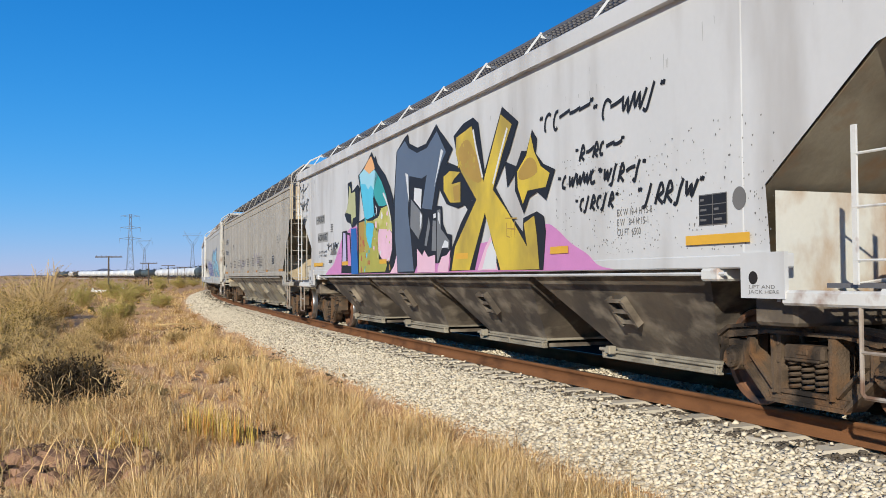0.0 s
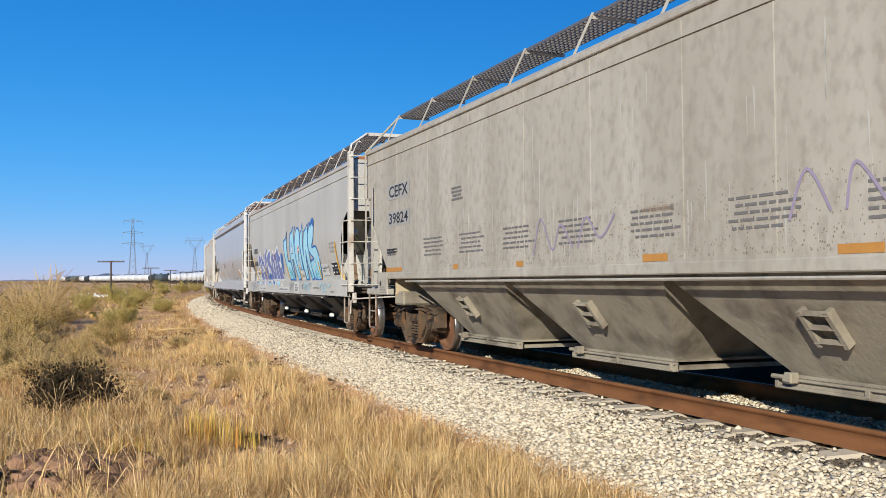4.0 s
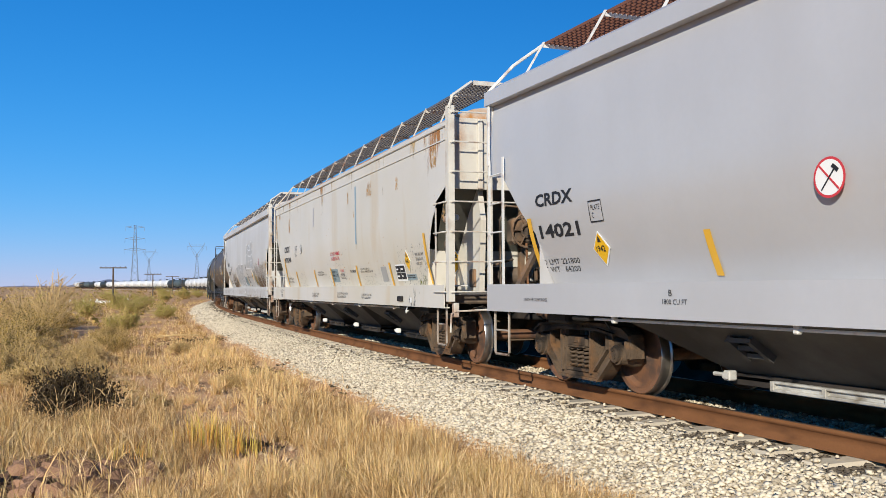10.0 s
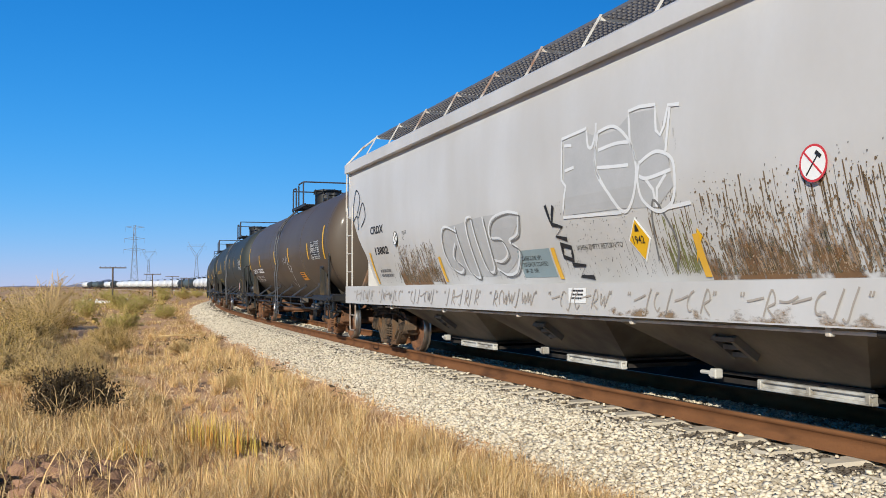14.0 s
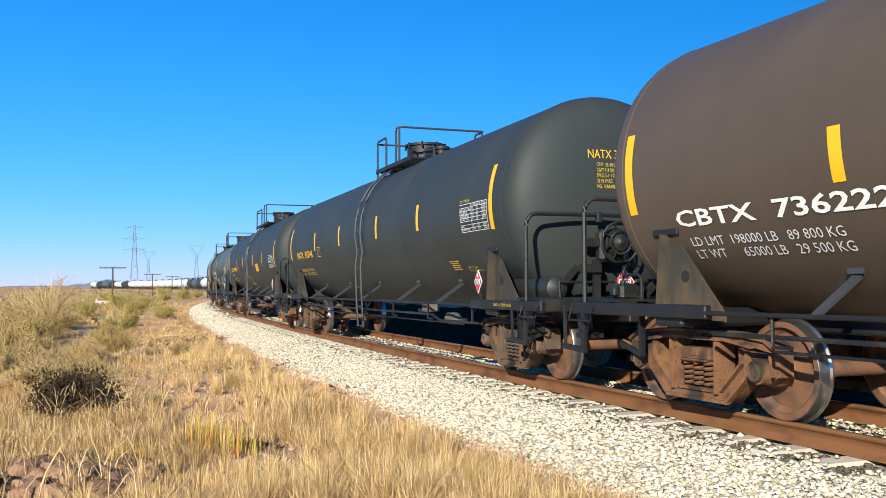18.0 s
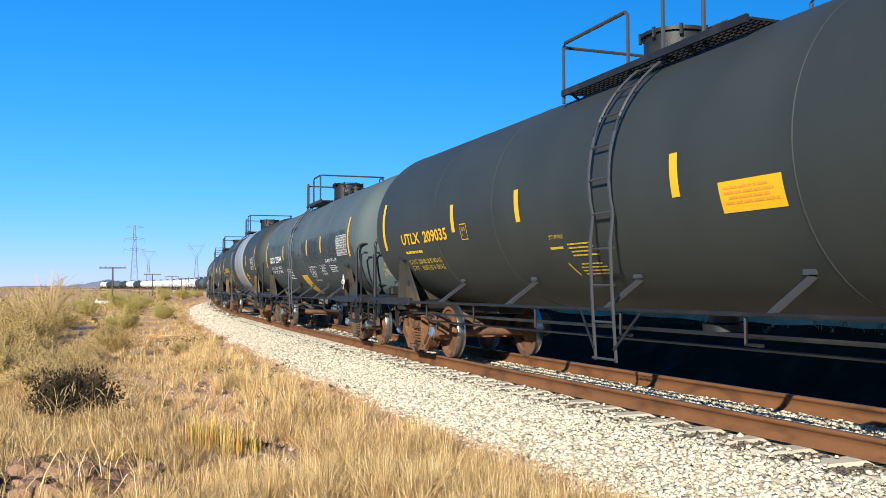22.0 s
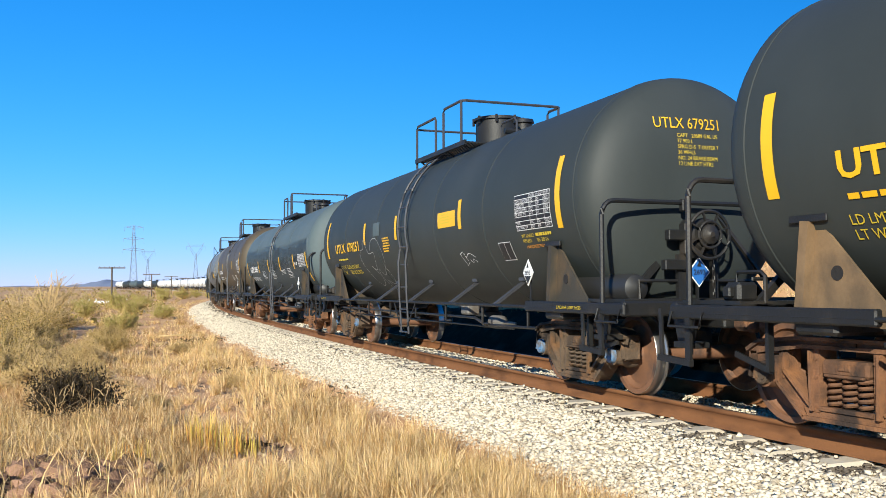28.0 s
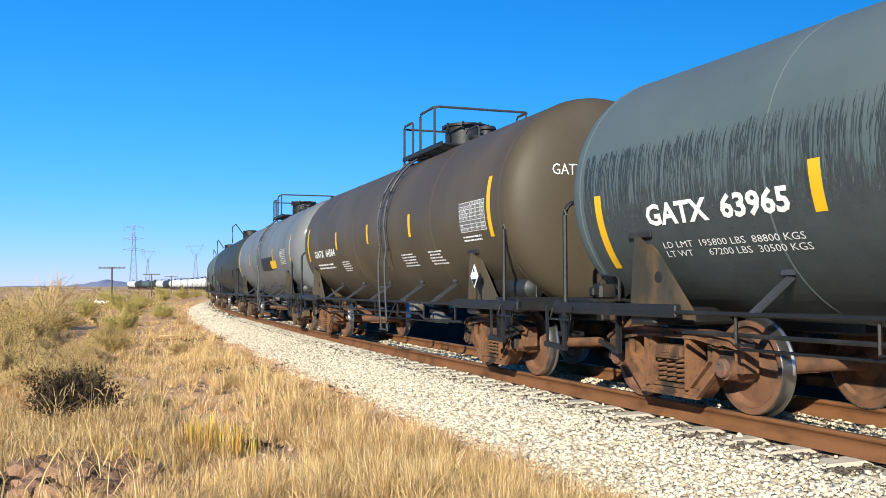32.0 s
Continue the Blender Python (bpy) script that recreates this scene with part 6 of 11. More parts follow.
def car_c():
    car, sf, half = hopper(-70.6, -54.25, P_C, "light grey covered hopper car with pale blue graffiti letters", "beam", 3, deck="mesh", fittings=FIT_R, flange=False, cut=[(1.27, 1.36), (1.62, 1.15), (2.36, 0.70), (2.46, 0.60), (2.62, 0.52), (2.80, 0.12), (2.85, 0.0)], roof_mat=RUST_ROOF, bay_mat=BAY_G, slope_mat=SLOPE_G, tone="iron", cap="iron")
    words(car, "CRDX", -6.80, -5.92, 2.27, 2.45, M["ink"], sf, 0.030)
    words(car, "13182", -6.82, -6.11, 1.82, 2.00, M["ink"], sf, 0.030)
    decal(car, -6.94, -6.05, 1.36, 1.64, M["white"], sf, "lettering_ground")
    words(car, "LD LMT 224200\nLT WT   61800", -6.89, -6.08, 1.39, 1.60, M["ink"], sf, 0, 0.008)
    tall(car, ((-6.92, 1.30, 2.15, 0.0), (-4.57, 1.31, 1.74, 0.0), (-0.19, 1.31, 1.74, 0.0), (1.80, 1.30, 1.73, 0.0), (4.49, 1.30, 1.75, 0.0), (6.68, 1.30, 2.17, 0.0)), sf)
    diamond(car, -5.84, 1.63, 0.16, M["yellow"], sf, "1942", label="yellow hazard placard")
    diamond(car, 7.00, 1.36, 0.12, M["yellow"], sf, "", label="yellow hazard placard")
    record_panel(car, 6.02, 6.66, 1.38, 1.70, sf, "ink", "white", (2, 2))
    words(car, "EXH 10-8 H 8-9\nIW   8-8 H 15-0\nCU FT 5150", 6.06, 6.71, 1.93, 2.17, M["grey_ink"], sf)
    words(car, "INT LINING CARBOLINE 992\nAPPLIED 06-2020", 4.90, 5.56, 1.49, 1.61, M["ink"], sf, 0.004, 0.017)
    # the piece: five letters, drawn from left to right
    letters = [
        [(-0.31, 2.48), (0.03, 2.53), (0.16, 2.62), (0.21, 2.76), (0.22, 2.41), (0.25, 1.86), (0.65, 1.84), (0.67, 1.64), (0.82, 1.31), (-0.09, 1.31), (-0.15, 1.67), (-0.26, 2.11)],
        [(0.80, 2.64), (1.09, 2.69), (1.28, 2.84), (1.39, 2.50), (1.54, 2.11), (1.58, 1.78), (1.69, 1.34), (1.58, 1.30), (1.31, 1.30), (1.23, 1.57), (1.14, 1.88), (1.0, 1.88), (0.94, 1.62), (0.84, 1.35), (0.72, 1.63), (0.72, 2.03), (0.76, 2.42)],
        [(1.54, 2.33), (1.64, 2.61), (1.83, 2.74), (2.06, 2.75), (2.25, 2.66), (2.35, 2.40), (2.40, 2.03), (2.39, 1.56), (1.87, 1.56), (1.70, 1.41), (1.59, 1.71), (1.53, 2.04)],
        [(2.36, 2.57), (2.61, 2.65), (2.72, 2.86), (2.75, 2.51), (2.77, 1.91), (2.88, 2.27), (2.96, 2.6), (3.2, 2.65), (3.48, 2.78), (3.49, 2.51), (3.55, 2.18), (3.58, 1.68), (3.58, 1.34), (3.51, 1.30), (3.23, 1.30), (3.19, 1.56), (3.15, 2.09), (3.0, 1.63), (2.87, 1.30), (2.51, 1.30), (2.47, 1.79), (2.41, 2.23)],
        [(3.48, 2.48), (3.66, 2.66), (3.7, 2.81), (3.84, 2.71), (4.12, 2.86), (4.28, 2.8), (4.27, 2.58), (4.2, 2.32), (3.99, 2.14), (4.47, 2.15), (4.67, 2.02), (4.77, 1.8), (4.7, 1.5), (4.47, 1.31), (3.94, 1.29),
         (3.66, 1.37), (3.58, 1.63), (3.67, 1.79), (4.12, 1.84), (3.83, 1.93), (3.56, 2.07), (3.48, 2.28)],
    ]
    blot(car, "graffiti_ground", [(4.2, 2.3), (4.52, 2.27), (4.66, 2.30), (4.72, 2.20), (4.88, 2.14), (4.86, 1.98), (5.02, 1.86), (4.92, 1.72), (4.98, 1.58), (4.6, 1.4)], HAZE_W, sf, 0.004, "ragged white overspray")
    decal(car, 4.84, 5.62, 1.40, 1.68, CLEAN_GREY, sf, "lettering_ground", off=0.014)
    for k, pts in enumerate(letters):
        edge = pts if k < 4 else smooth_path(pts + [pts[0]], 3)[:-1]
        blot(car, "graffiti_fill", edge, AQUA, sf, 0.006 + 0.0006 * k, "pale aqua graffiti fill")
        blot(car, "graffiti_shade", edge, TEAL_MIST, sf, 0.0095 + 0.0002 * k, "teal spray fading upwards")
        stroke(car, "graffiti_outline", [edge + edge[:1]], 0.052, BLUE, sf, 0.012, "royal blue graffiti outline")
    for hole in ([(1.04, 2.40), (1.24, 2.06), (0.97, 2.06)], [(1.99, 2.02), (2.12, 1.62), (1.88, 1.64)]):
        blot(car, "graffiti_hole", hole, CHALK, sf, 0.0115)
        stroke(car, "graffiti_outline", [hole + hole[:1]], 0.035, BLUE, sf, 0.013)
    decal(car, 1.78, 2.44, 1.30, 1.56, CLEAN_GREY, sf, "lettering_ground", off=0.0135)
    words(car, "CAUTION", 1.93, 2.36, 1.36, 1.44, M["ink"], sf, 0.008, 0.016)
    stroke(car, "graffiti_outline", [[(1.52, 2.80), (1.55, 2.72), (1.60, 2.76), (1.58, 2.84)]], 0.05, BLUE, sf, 0.014)
    blot(car, "graffiti_fill", smooth_path([(3.80, 2.66), (3.94, 2.83), (4.12, 2.9), (4.31, 2.82), (4.27, 2.66), (4.1, 2.74), (3.95, 2.70)], 3), BLUE, sf, 0.015, "royal blue graffiti fade")
    no_hammer(car, 2.09, 2.14, 0.13, sf)
    # the second, older piece: violet-blue letters with white edges
    rim = [(-5.92, 1.9), (-5.85, 2.12), (-5.57, 2.27), (-5.37, 2.20), (-5.24, 2.33), (-4.96, 2.15), (-4.62, 1.98), (-4.36, 2.20), (-4.06, 2.40), (-3.88, 2.14), (-3.6, 2.24), (-3.25, 2.31), (-3.08, 2.34), (-2.86, 2.15), (-2.53, 2.28), (-2.12, 2.19), (-1.91, 2.29), (-1.56, 2.41), (-1.34, 2.19), (-1.05, 2.05), (-1.12, 1.55), (-1.18, 1.29), (-5.92, 1.29)]
    blot(car, "graffiti_ground", rim, CHALK, sf, 0.004, "white graffiti edge")
    stroke(car, "graffiti_mist", [rim], 0.16, HAZE_W, sf, 0.003, "soft white overspray")
    old = [[(-5.78, 2.1), (-5.57, 2.21), (-5.34, 2.14), (-5.26, 1.94), (-5.23, 1.62), (-5.25, 1.31), (-5.84, 1.32), (-5.85, 1.65), (-5.86, 1.9)],
           [(-5.18, 2.26), (-4.96, 2.09), (-4.66, 1.93), (-4.55, 1.70), (-4.55, 1.45), (-4.68, 1.31), (-5.12, 1.31), (-5.12, 1.62), (-5.13, 1.91), (-5.19, 2.11)],
           [(-4.06, 2.33), (-3.92, 2.1), (-3.96, 1.8), (-3.96, 1.60), (-4.05, 1.31), (-4.43, 1.30), (-4.42, 1.45), (-4.44, 1.73), (-4.5, 1.91), (-4.3, 2.18)],
           [(-3.82, 2.05), (-3.55, 2.20), (-3.05, 2.28), (-3.10, 2.08), (-3.34, 1.96), (-3.0, 1.74), (-3.08, 1.31), (-3.95, 1.31), (-3.92, 1.44), (-3.46, 1.50), (-3.40, 1.62), (-3.86, 1.84)],
           [(-2.93, 2.06), (-2.58, 2.22), (-2.36, 2.05), (-2.36, 1.69), (-2.52, 1.33), (-2.98, 1.33), (-3.00, 1.70)],
           [(-2.20, 2.10), (-1.94, 2.22), (-1.84, 2.0), (-1.92, 1.32), (-2.40, 1.33), (-2.28, 1.78)],
           [(-1.82, 2.22), (-1.56, 2.34), (-1.40, 2.13), (-1.12, 2.0), (-1.19, 1.86), (-1.42, 1.90), (-1.48, 1.69), (-1.16, 1.70), (-1.24, 1.32), (-1.84, 1.32), (-1.80, 1.75)]]
    for k, pts in enumerate(old):
        blot(car, "graffiti_fill", pts, VIOLET, sf, 0.0065, "violet-blue graffiti fill")
        x0, x1 = min(p[0] for p in pts), max(p[0] for p in pts)
        streaks(car, x0 + 0.12, x1 - 0.14, 1.36, 2.02, PALE_VIOLET, lambda z: sf(z) - 0.004, 34, 50 + k, 0.006)
        streaks(car, x0 + 0.12, x1 - 0.14, 1.34, 2.05, BLUE, lambda z: sf(z) - 0.0045, 12, 60 + k, 0.010)
    for hole, mat in (([(-5.52, 1.96), (-5.39, 1.83), (-5.43, 1.60), (-5.58, 1.56), (-5.61, 1.76)], CHALK), ([(-5.50, 1.90), (-5.43, 1.80), (-5.46, 1.64), (-5.55, 1.64)], BLUE), ([(-4.97, 1.90), (-4.77, 1.70), (-4.73, 1.64), (-4.95, 1.58), (-5.01, 1.77)], CHALK),
                      ([(-4.13, 1.99), (-4.06, 1.88), (-4.21, 1.75), (-4.26, 1.82)], CHALK), ([(-3.90, 1.55), (-3.66, 1.53), (-3.74, 1.34), (-4.02, 1.31)], BLUE), ([(-2.72, 1.95), (-2.60, 1.85), (-2.66, 1.55), (-2.78, 1.62)], CHALK), ([(-2.12, 1.95), (-2.02, 1.9), (-2.06, 1.75), (-2.16, 1.80)], CHALK),
                      ([(-1.01, 2.03), (-0.90, 2.12), (-0.77, 2.13), (-0.66, 2.08), (-0.62, 1.98), (-0.72, 1.80), (-0.82, 1.62), (-1.0, 1.45), (-1.08, 1.50), (-1.05, 1.71)], BLUE)):
        blot(car, "graffiti_fill", hole, mat, sf, 0.011)
    no_hammer(car, -2.28, 2.08, 0.12, sf)
    rnd = random.Random(12)
    for x, z, r in [(-3.76, 2.29, 0.045), (-3.87, 2.37, 0.025), (-4.57, 2.14, 0.03), (-4.62, 2.19, 0.018)] + [(rnd.uniform(-5.8, -1.2), rnd.uniform(1.35, 1.8), rnd.uniform(0.01, 0.028)) for _ in range(16)]:
        blot(car, "paint_dot", [(x + r * math.cos(a), z + 1.2 * r * math.sin(a)) for a in np.linspace(0, 6.28, 10)[:-1]], BLUE, sf, 0.012)
    low = lambda z: -1.603
    for x0, x1, foot, mat in ((-5.75, -5.1, 1.14, CHALK), (-5.62, -5.18, 1.17, VIOLET), (-4.98, -4.5, 1.10, CHALK), (-4.92, -4.62, 1.13, AQUA), (-4.25, -3.1, 1.11, CHALK), (-4.1, -3.75, 1.14, VIOLET), (-3.55, -3.15, 1.13, LILAC), (-2.9, -2.3, 1.10, AQUA), (-2.75, -2.4, 1.15, VIOLET), (-2.1, -1.2, 1.12, CHALK), (-1.9, -1.45, 1.15, BLUE), (-1.05, -0.55, 1.10, AQUA)):
        w = x1 - x0
        blot(car, "graffiti_fill", [(x0, 1.262), (x1, 1.262), (x1 - 0.12 * w, foot + 0.05), (x1 - 0.3 * w, foot), (x0 + 0.45 * w, foot + 0.045), (x0 + 0.2 * w, foot + 0.01)], mat, low, 0.003 if mat is CHALK else 0.005, "paint run down over the sill")
    tag(car, -6.75, -6.12, 0.99, 1.23, VIOLET, low, 0.020, 20)
    tag(car, -7.05, -6.75, 1.0, 1.2, M["grey_ink"], low, 0.012, 21)
    tag(car, -6.12, -5.55, 1.02, 1.22, M["grey_ink"], low, 0.010, 22)
    tag(car, 1.22, 1.80, 0.98, 1.22, SLATE, low, 0.018, 23)
    tag(car, 3.30, 4.25, 1.04, 1.21, AQUA, low, 0.026, 24)
    tag(car, 5.42, 6.55, 1.03, 1.20, AQUA, low, 0.026, 25)
    stroke(car, "graffiti_mark", [[(3.03, 1.04), (3.17, 1.19)], [(3.04, 1.19), (3.16, 1.04)]], 0.022, SLATE, low, 0.006)
    for x in (-5.05, -0.78):
        decal(car, x, x + 1.78, 0.955, 1.10, CLEAN_GREY, low, "lettering_ground", off=0.006)
        words(car, "CLOSE HOPPER GATES & ROOF HATCHES BEFORE MOVING CAR", x + 0.08, x + 1.66, 1.0, 1.045, M["ink"], low, 0.004, 0.009)
    decal(car, -0.32, 0.02, 1.12, 1.22, M["white"], low, "label_panel")
    bars(car, -0.29, -0.02, 1.13, 1.21, 3, M["ink"], low, 2, 0.5, 0.008)
    decal(car, 1.84, 2.62, 0.95, 1.24, CLEAN_GREY, low, "lettering_ground", off=0.002)
    words(car, "OPEN HATCH\nBEFORE UNLOADING\nCOMPARTMENT", 2.02, 2.50, 0.99, 1.17, M["ink"], low, 0.004)
    words(car, '2" HF COMP SHOES', 4.55, 5.3, 1.06, 1.11, M["ink"], low)
    words(car, "LIFT HERE", 6.6, 6.92, 0.985, 1.025, M["ink"], low)
    streaks(car, -8, 8, 3.2, 3.6, FIT_R, sf, 40, 3, 0.03)
    streaks(car, 5.0, 7.6, 1.3, 1.9, RUST_END, sf, 30, 6, 0.015)


def car_d():
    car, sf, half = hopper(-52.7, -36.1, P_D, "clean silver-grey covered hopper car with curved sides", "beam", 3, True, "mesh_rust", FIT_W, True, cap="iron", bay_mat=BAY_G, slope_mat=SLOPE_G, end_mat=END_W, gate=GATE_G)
    words(car, "CRDX", -7.00, -6.10, 2.22, 2.38, M["ink"], sf, 0.030)
    words(car, "14021", -7.00, -6.05, 1.83, 2.0, M["ink"], sf, 0.030)
    words(car, "LD LMT 221800\nLT WT   64200", -7.19, -6.24, 1.42, 1.58, M["ink"], sf)
    tall(car, ((-7.25, 1.32, 2.10, 0.0), (-3.88, 1.33, 1.76, 0.0), (-1.00, 1.33, 1.72, 0.0), (1.44, 1.33, 1.72, 0.0), (4.12, 1.32, 1.74, 0.0), (7.09, 1.33, 2.16, 0.0)), sf)
    diamond(car, 4.96, 1.59, 0.2, M["yellow"], sf, "1942", label="yellow hazard placard")
    diamond(car, -5.68, 1.66, 0.17, M["yellow"], sf, "1942", label="yellow hazard placard")
    diamond(car, 8.05, 1.62, 0.16, M["yellow"], lambda z: -1.31, "1942", label="yellow hazard placard")
    no_hammer(car, -2.25, 2.06, 0.16, sf)
    no_hammer(car, 2.43, 2.05, 0.16, sf)
    record_panel(car, 5.58, 6.14, 1.40, 1.66, sf, "ink", "white", (2, 2))
    words(car, "EXW 10-8 H  9-8\nEW   10-5 H 13-5\nCU FT 5150", 6.49, 6.99, 1.40, 1.54, M["ink"], sf)
    words(car, "PLATE\nC", -5.73, -5.55, 2.0, 2.15, M["ink"], sf)
    stroke(car, "plate_frame", [[(-5.77, 1.96), (-5.51, 1.96), (-5.51, 2.19), (-5.77, 2.19), (-5.77, 1.96)]], 0.015, M["ink"], sf)
    words(car, "NOTE THIS CAR HAS 3 COMPARTMENTS", -0.42, 0.82, 1.375, 1.405, M["ink"], sf)
    words(car, "CAUTION\nHATCH MUST BE OPEN\nBEFORE DISCHARGING LOAD", 1.61, 2.21, 1.37, 1.48, M["ink"], sf)
    words(car, "EXTERIOR PAINT CARBOLINE 878 GRY\nPAINT DATE 06-2020 APPLIED TRA-0", 2.67, 3.62, 1.38, 1.46, M["ink"], sf)
    words(car, "BUILDER\nNSC\nHAMILTON", 4.22, 4.42, 1.38, 1.50, M["ink"], sf)
    low = lambda z: -1.603
    for x, a in ((4.78, "A"), (0.2, "C"), (-4.3, "B")):
        words(car, a, x + 0.1, x + 0.15, 1.14, 1.20, M["ink"], low)
        words(car, "1800 CU FT" if a != "C" else "1550 CU FT", x, x + 0.38, 1.06, 1.11, M["ink"], low)
    words(car, "2 INCH HF COMP SHOES", 6.6, 7.3, 1.06, 1.10, M["ink"], low)
    words(car, "2 INCH HF COMP SHOES", -7.2, -6.6, 1.06, 1.10, M["ink"], low)


def car_e():
    car, sf, half = hopper(-34.45, -18.3, P_E, "cream covered hopper car with rust streaks and stencilled lettering", "beam", 3, deck="mesh", fittings=FIT_R, flange=False, cut=[(1.27, 1.36), (1.62, 1.15), (2.36, 0.70), (2.46, 0.60), (2.62, 0.52), (2.80, 0.12), (2.85, 0.0)], end_mat=RUST_END, roof_mat=RUST_CREAM, bay_mat=BAY_G, slope_mat=SLOPE_G)
    words(car, "CRDX", -6.41, -5.55, 2.30, 2.48, M["ink"], sf, 0.030)
    words(car, "970248", -6.39, -5.41, 2.0, 2.15, M["ink"], sf, 0.030)
    words(car, "LD LMT   222200\nLT WT      63800", -6.45, -5.58, 1.40, 1.55, M["ink"], sf)
    words(car, "PLATE\nC", -4.66, -4.44, 2.20, 2.38, M["ink"], sf)
    stroke(car, "plate_frame", [[(-4.71, 2.16), (-4.39, 2.16), (-4.39, 2.42), (-4.71, 2.42), (-4.71, 2.16)]], 0.015, M["ink"], sf)
    no_hammer(car, -3.84, 2.32, 0.13, sf, "ink")
    tall(car, ((-6.47, 1.28, 2.14, 0.0), (-4.92, 1.29, 1.71, 0.0), (-2.42, 1.28, 1.72, 0.0), (-0.48, 1.28, 1.72, 0.0), (2.03, 1.28, 1.72, 0.0), (4.56, 1.28, 1.72, 0.0), (6.84, 1.29, 2.15, 0.0)), sf)
    low = lambda z: -1.603
    for x in (-2.02, 2.36):
        words(car, "CLOSE HOPPER GATES AND\nROOF HATCHES BEFORE MOVING CAR", x, x + 0.97, 1.56, 1.66, M["ink"], sf)
    for x in (-1.9, 3.08):
        words(car, "ALL CARS ARE TO BE SECURED\nPRIOR TO RELEASE OF CAR", x, x + 0.78, 1.02, 1.12, M["ink"], low)
    words(car, "OPEN HATCH COVER\nAT A END FIRST", -6.7, -6.1, 1.11, 1.20, M["ink"], low)
    bars(car, -6.55, -6.25, 0.98, 1.06, 2, M["ink"], low, 3)
    words(car, "CAUTION OPEN ROOF HATCH\nBEFORE UNLOADING CAR", 0.89, 1.89, 1.02, 1.14, M["ink"], low)
    decal(car, -0.42, 0.26, 1.38, 1.69, TEALPLATE, sf, "label_panel")
    words(car, "CARBOLINE 992\nINTERIOR COATED\n03-20  HRI", -0.38, 0.20, 1.42, 1.65, M["ink"], sf, 0.006, 0.009)
    words(car, "DO NOT HAMMER\nON SIDE OF CAR", -0.22, 0.72, 1.89, 2.09, M["red"], sf, 0.008)
    words(car, "WARNING", 0.50, 0.86, 1.61, 1.67, M["red"], sf)
    bars(car, 0.45, 1.0, 1.44, 1.59, 5, M["grey_ink"], sf, 6, 0.45)
    words(car, "STRATHMORE", 1.42, 1.93, 1.575, 1.635, M["ink"], sf, 0.008)
    decal(car, 3.94, 4.32, 1.36, 1.65, BOX_GREY, sf, "paint_patch")
    decal(car, 4.92, 5.54, 1.36, 1.67, M["white"], sf, "lettering_ground", off=0.004)
    record_panel(car, 4.95, 5.51, 1.385, 1.65, sf, "ink", "white", (2, 2))
    diamond(car, 5.80, 1.71, 0.17, M["yellow"], sf, "1942", label="yellow hazard placard")
    decal(car, 5.54, 6.10, 1.37, 1.48, TEALPLATE, sf, "label_panel")
    bars(car, 5.58, 6.06, 1.39, 1.46, 2, M["ink"], sf, 16, 0.5, 0.009)
    words(car, "EXW 10-8 H 8-9\nEW 8-8 H 15-0\nCUFT 5150", 6.26, 6.70, 1.63, 1.84, M["ink"], sf)
    pl = diamond(car, 0.0, 0.0, 0.17, M["yellow"], lambda z: 0.0, "1942", label="yellow hazard placard")
    pl.matrix_basis = pose(half - 1.20, -0.97, 1.67, rz=90)
    part("sill_box", Shape().box(5.69, 5.96, -1.64, -1.60, 1.0, 1.09, 0.008), M["dark"], car)
    decal(car, 6.35, 6.46, 0.98, 1.07, M["white"], low, "label_panel")
    part("tie_down_hook", Shape().pipe([(6.1, -1.56, 0.92), (6.06, -1.58, 0.84), (6.1, -1.59, 0.80), (6.16, -1.58, 0.84)], 0.014, 6), M["white"], car)
    decal(car, 2.29, 2.40, 2.17, 3.42, TAPE_BLUE, sf, "tape_patch", -0.05)
    decal(car, -2.20, -2.11, 2.84, 3.32, HAZY_LILAC, sf, "tape_patch", 0.03)
    # flaked and scuffed paint beside the tall stripe
    for mat, n, seed, x0, x1, z0, z1, s in ((M["grey_ink"], 220, 73, 5.2, 7.0, 1.30, 2.0, 0.014), (M["grey_ink"], 160, 74, -0.9, 1.2, 1.30, 2.1, 0.012),
                                            (M["grey_ink"], 160, 75, 2.4, 4.4, 1.30, 1.62, 0.013), (M["grey_ink"], 90, 76, -4.6, -3.6, 1.30, 1.8, 0.012)):
        flecks(car, x0, x1, z0, z1, mat, sf, n, seed, s)
    decal(car, 6.15, 6.80, 1.29, 2.0, OLIVE_SCUFF, sf, "scuffed_paint", off=0.003, label="olive paint scuffed off")
    decal(car, 6.40, 6.85, 1.29, 1.62, BLACK_SCUFF, sf, "scuffed_paint", off=0.004, label="black paint scuffed off")
    decal(car, 6.30, 6.90, 0.93, 1.26, BLACK_SCUFF, low, "scuffed_paint", off=0.003, label="black paint scuffed off")
    for x0, x1, z0, film in ((-8.0, 8.0, 2.3, RUST_THIN), (-6.0, -5.3, 2.7, RUST_FILM), (-4.75, -4.35, 2.8, RUST_FILM), (-1.3, -0.8, 3.0, RUST_FILM), (6.95, 7.75, 2.7, RUST_DEEP), (7.85, 8.06, 2.8, RUST_FILM)):
        decal(car, x0, x1, z0, 3.77, film, sf, "rust_film", off=0.003 if film is RUST_THIN else 0.005, label="soft orange rust runs")
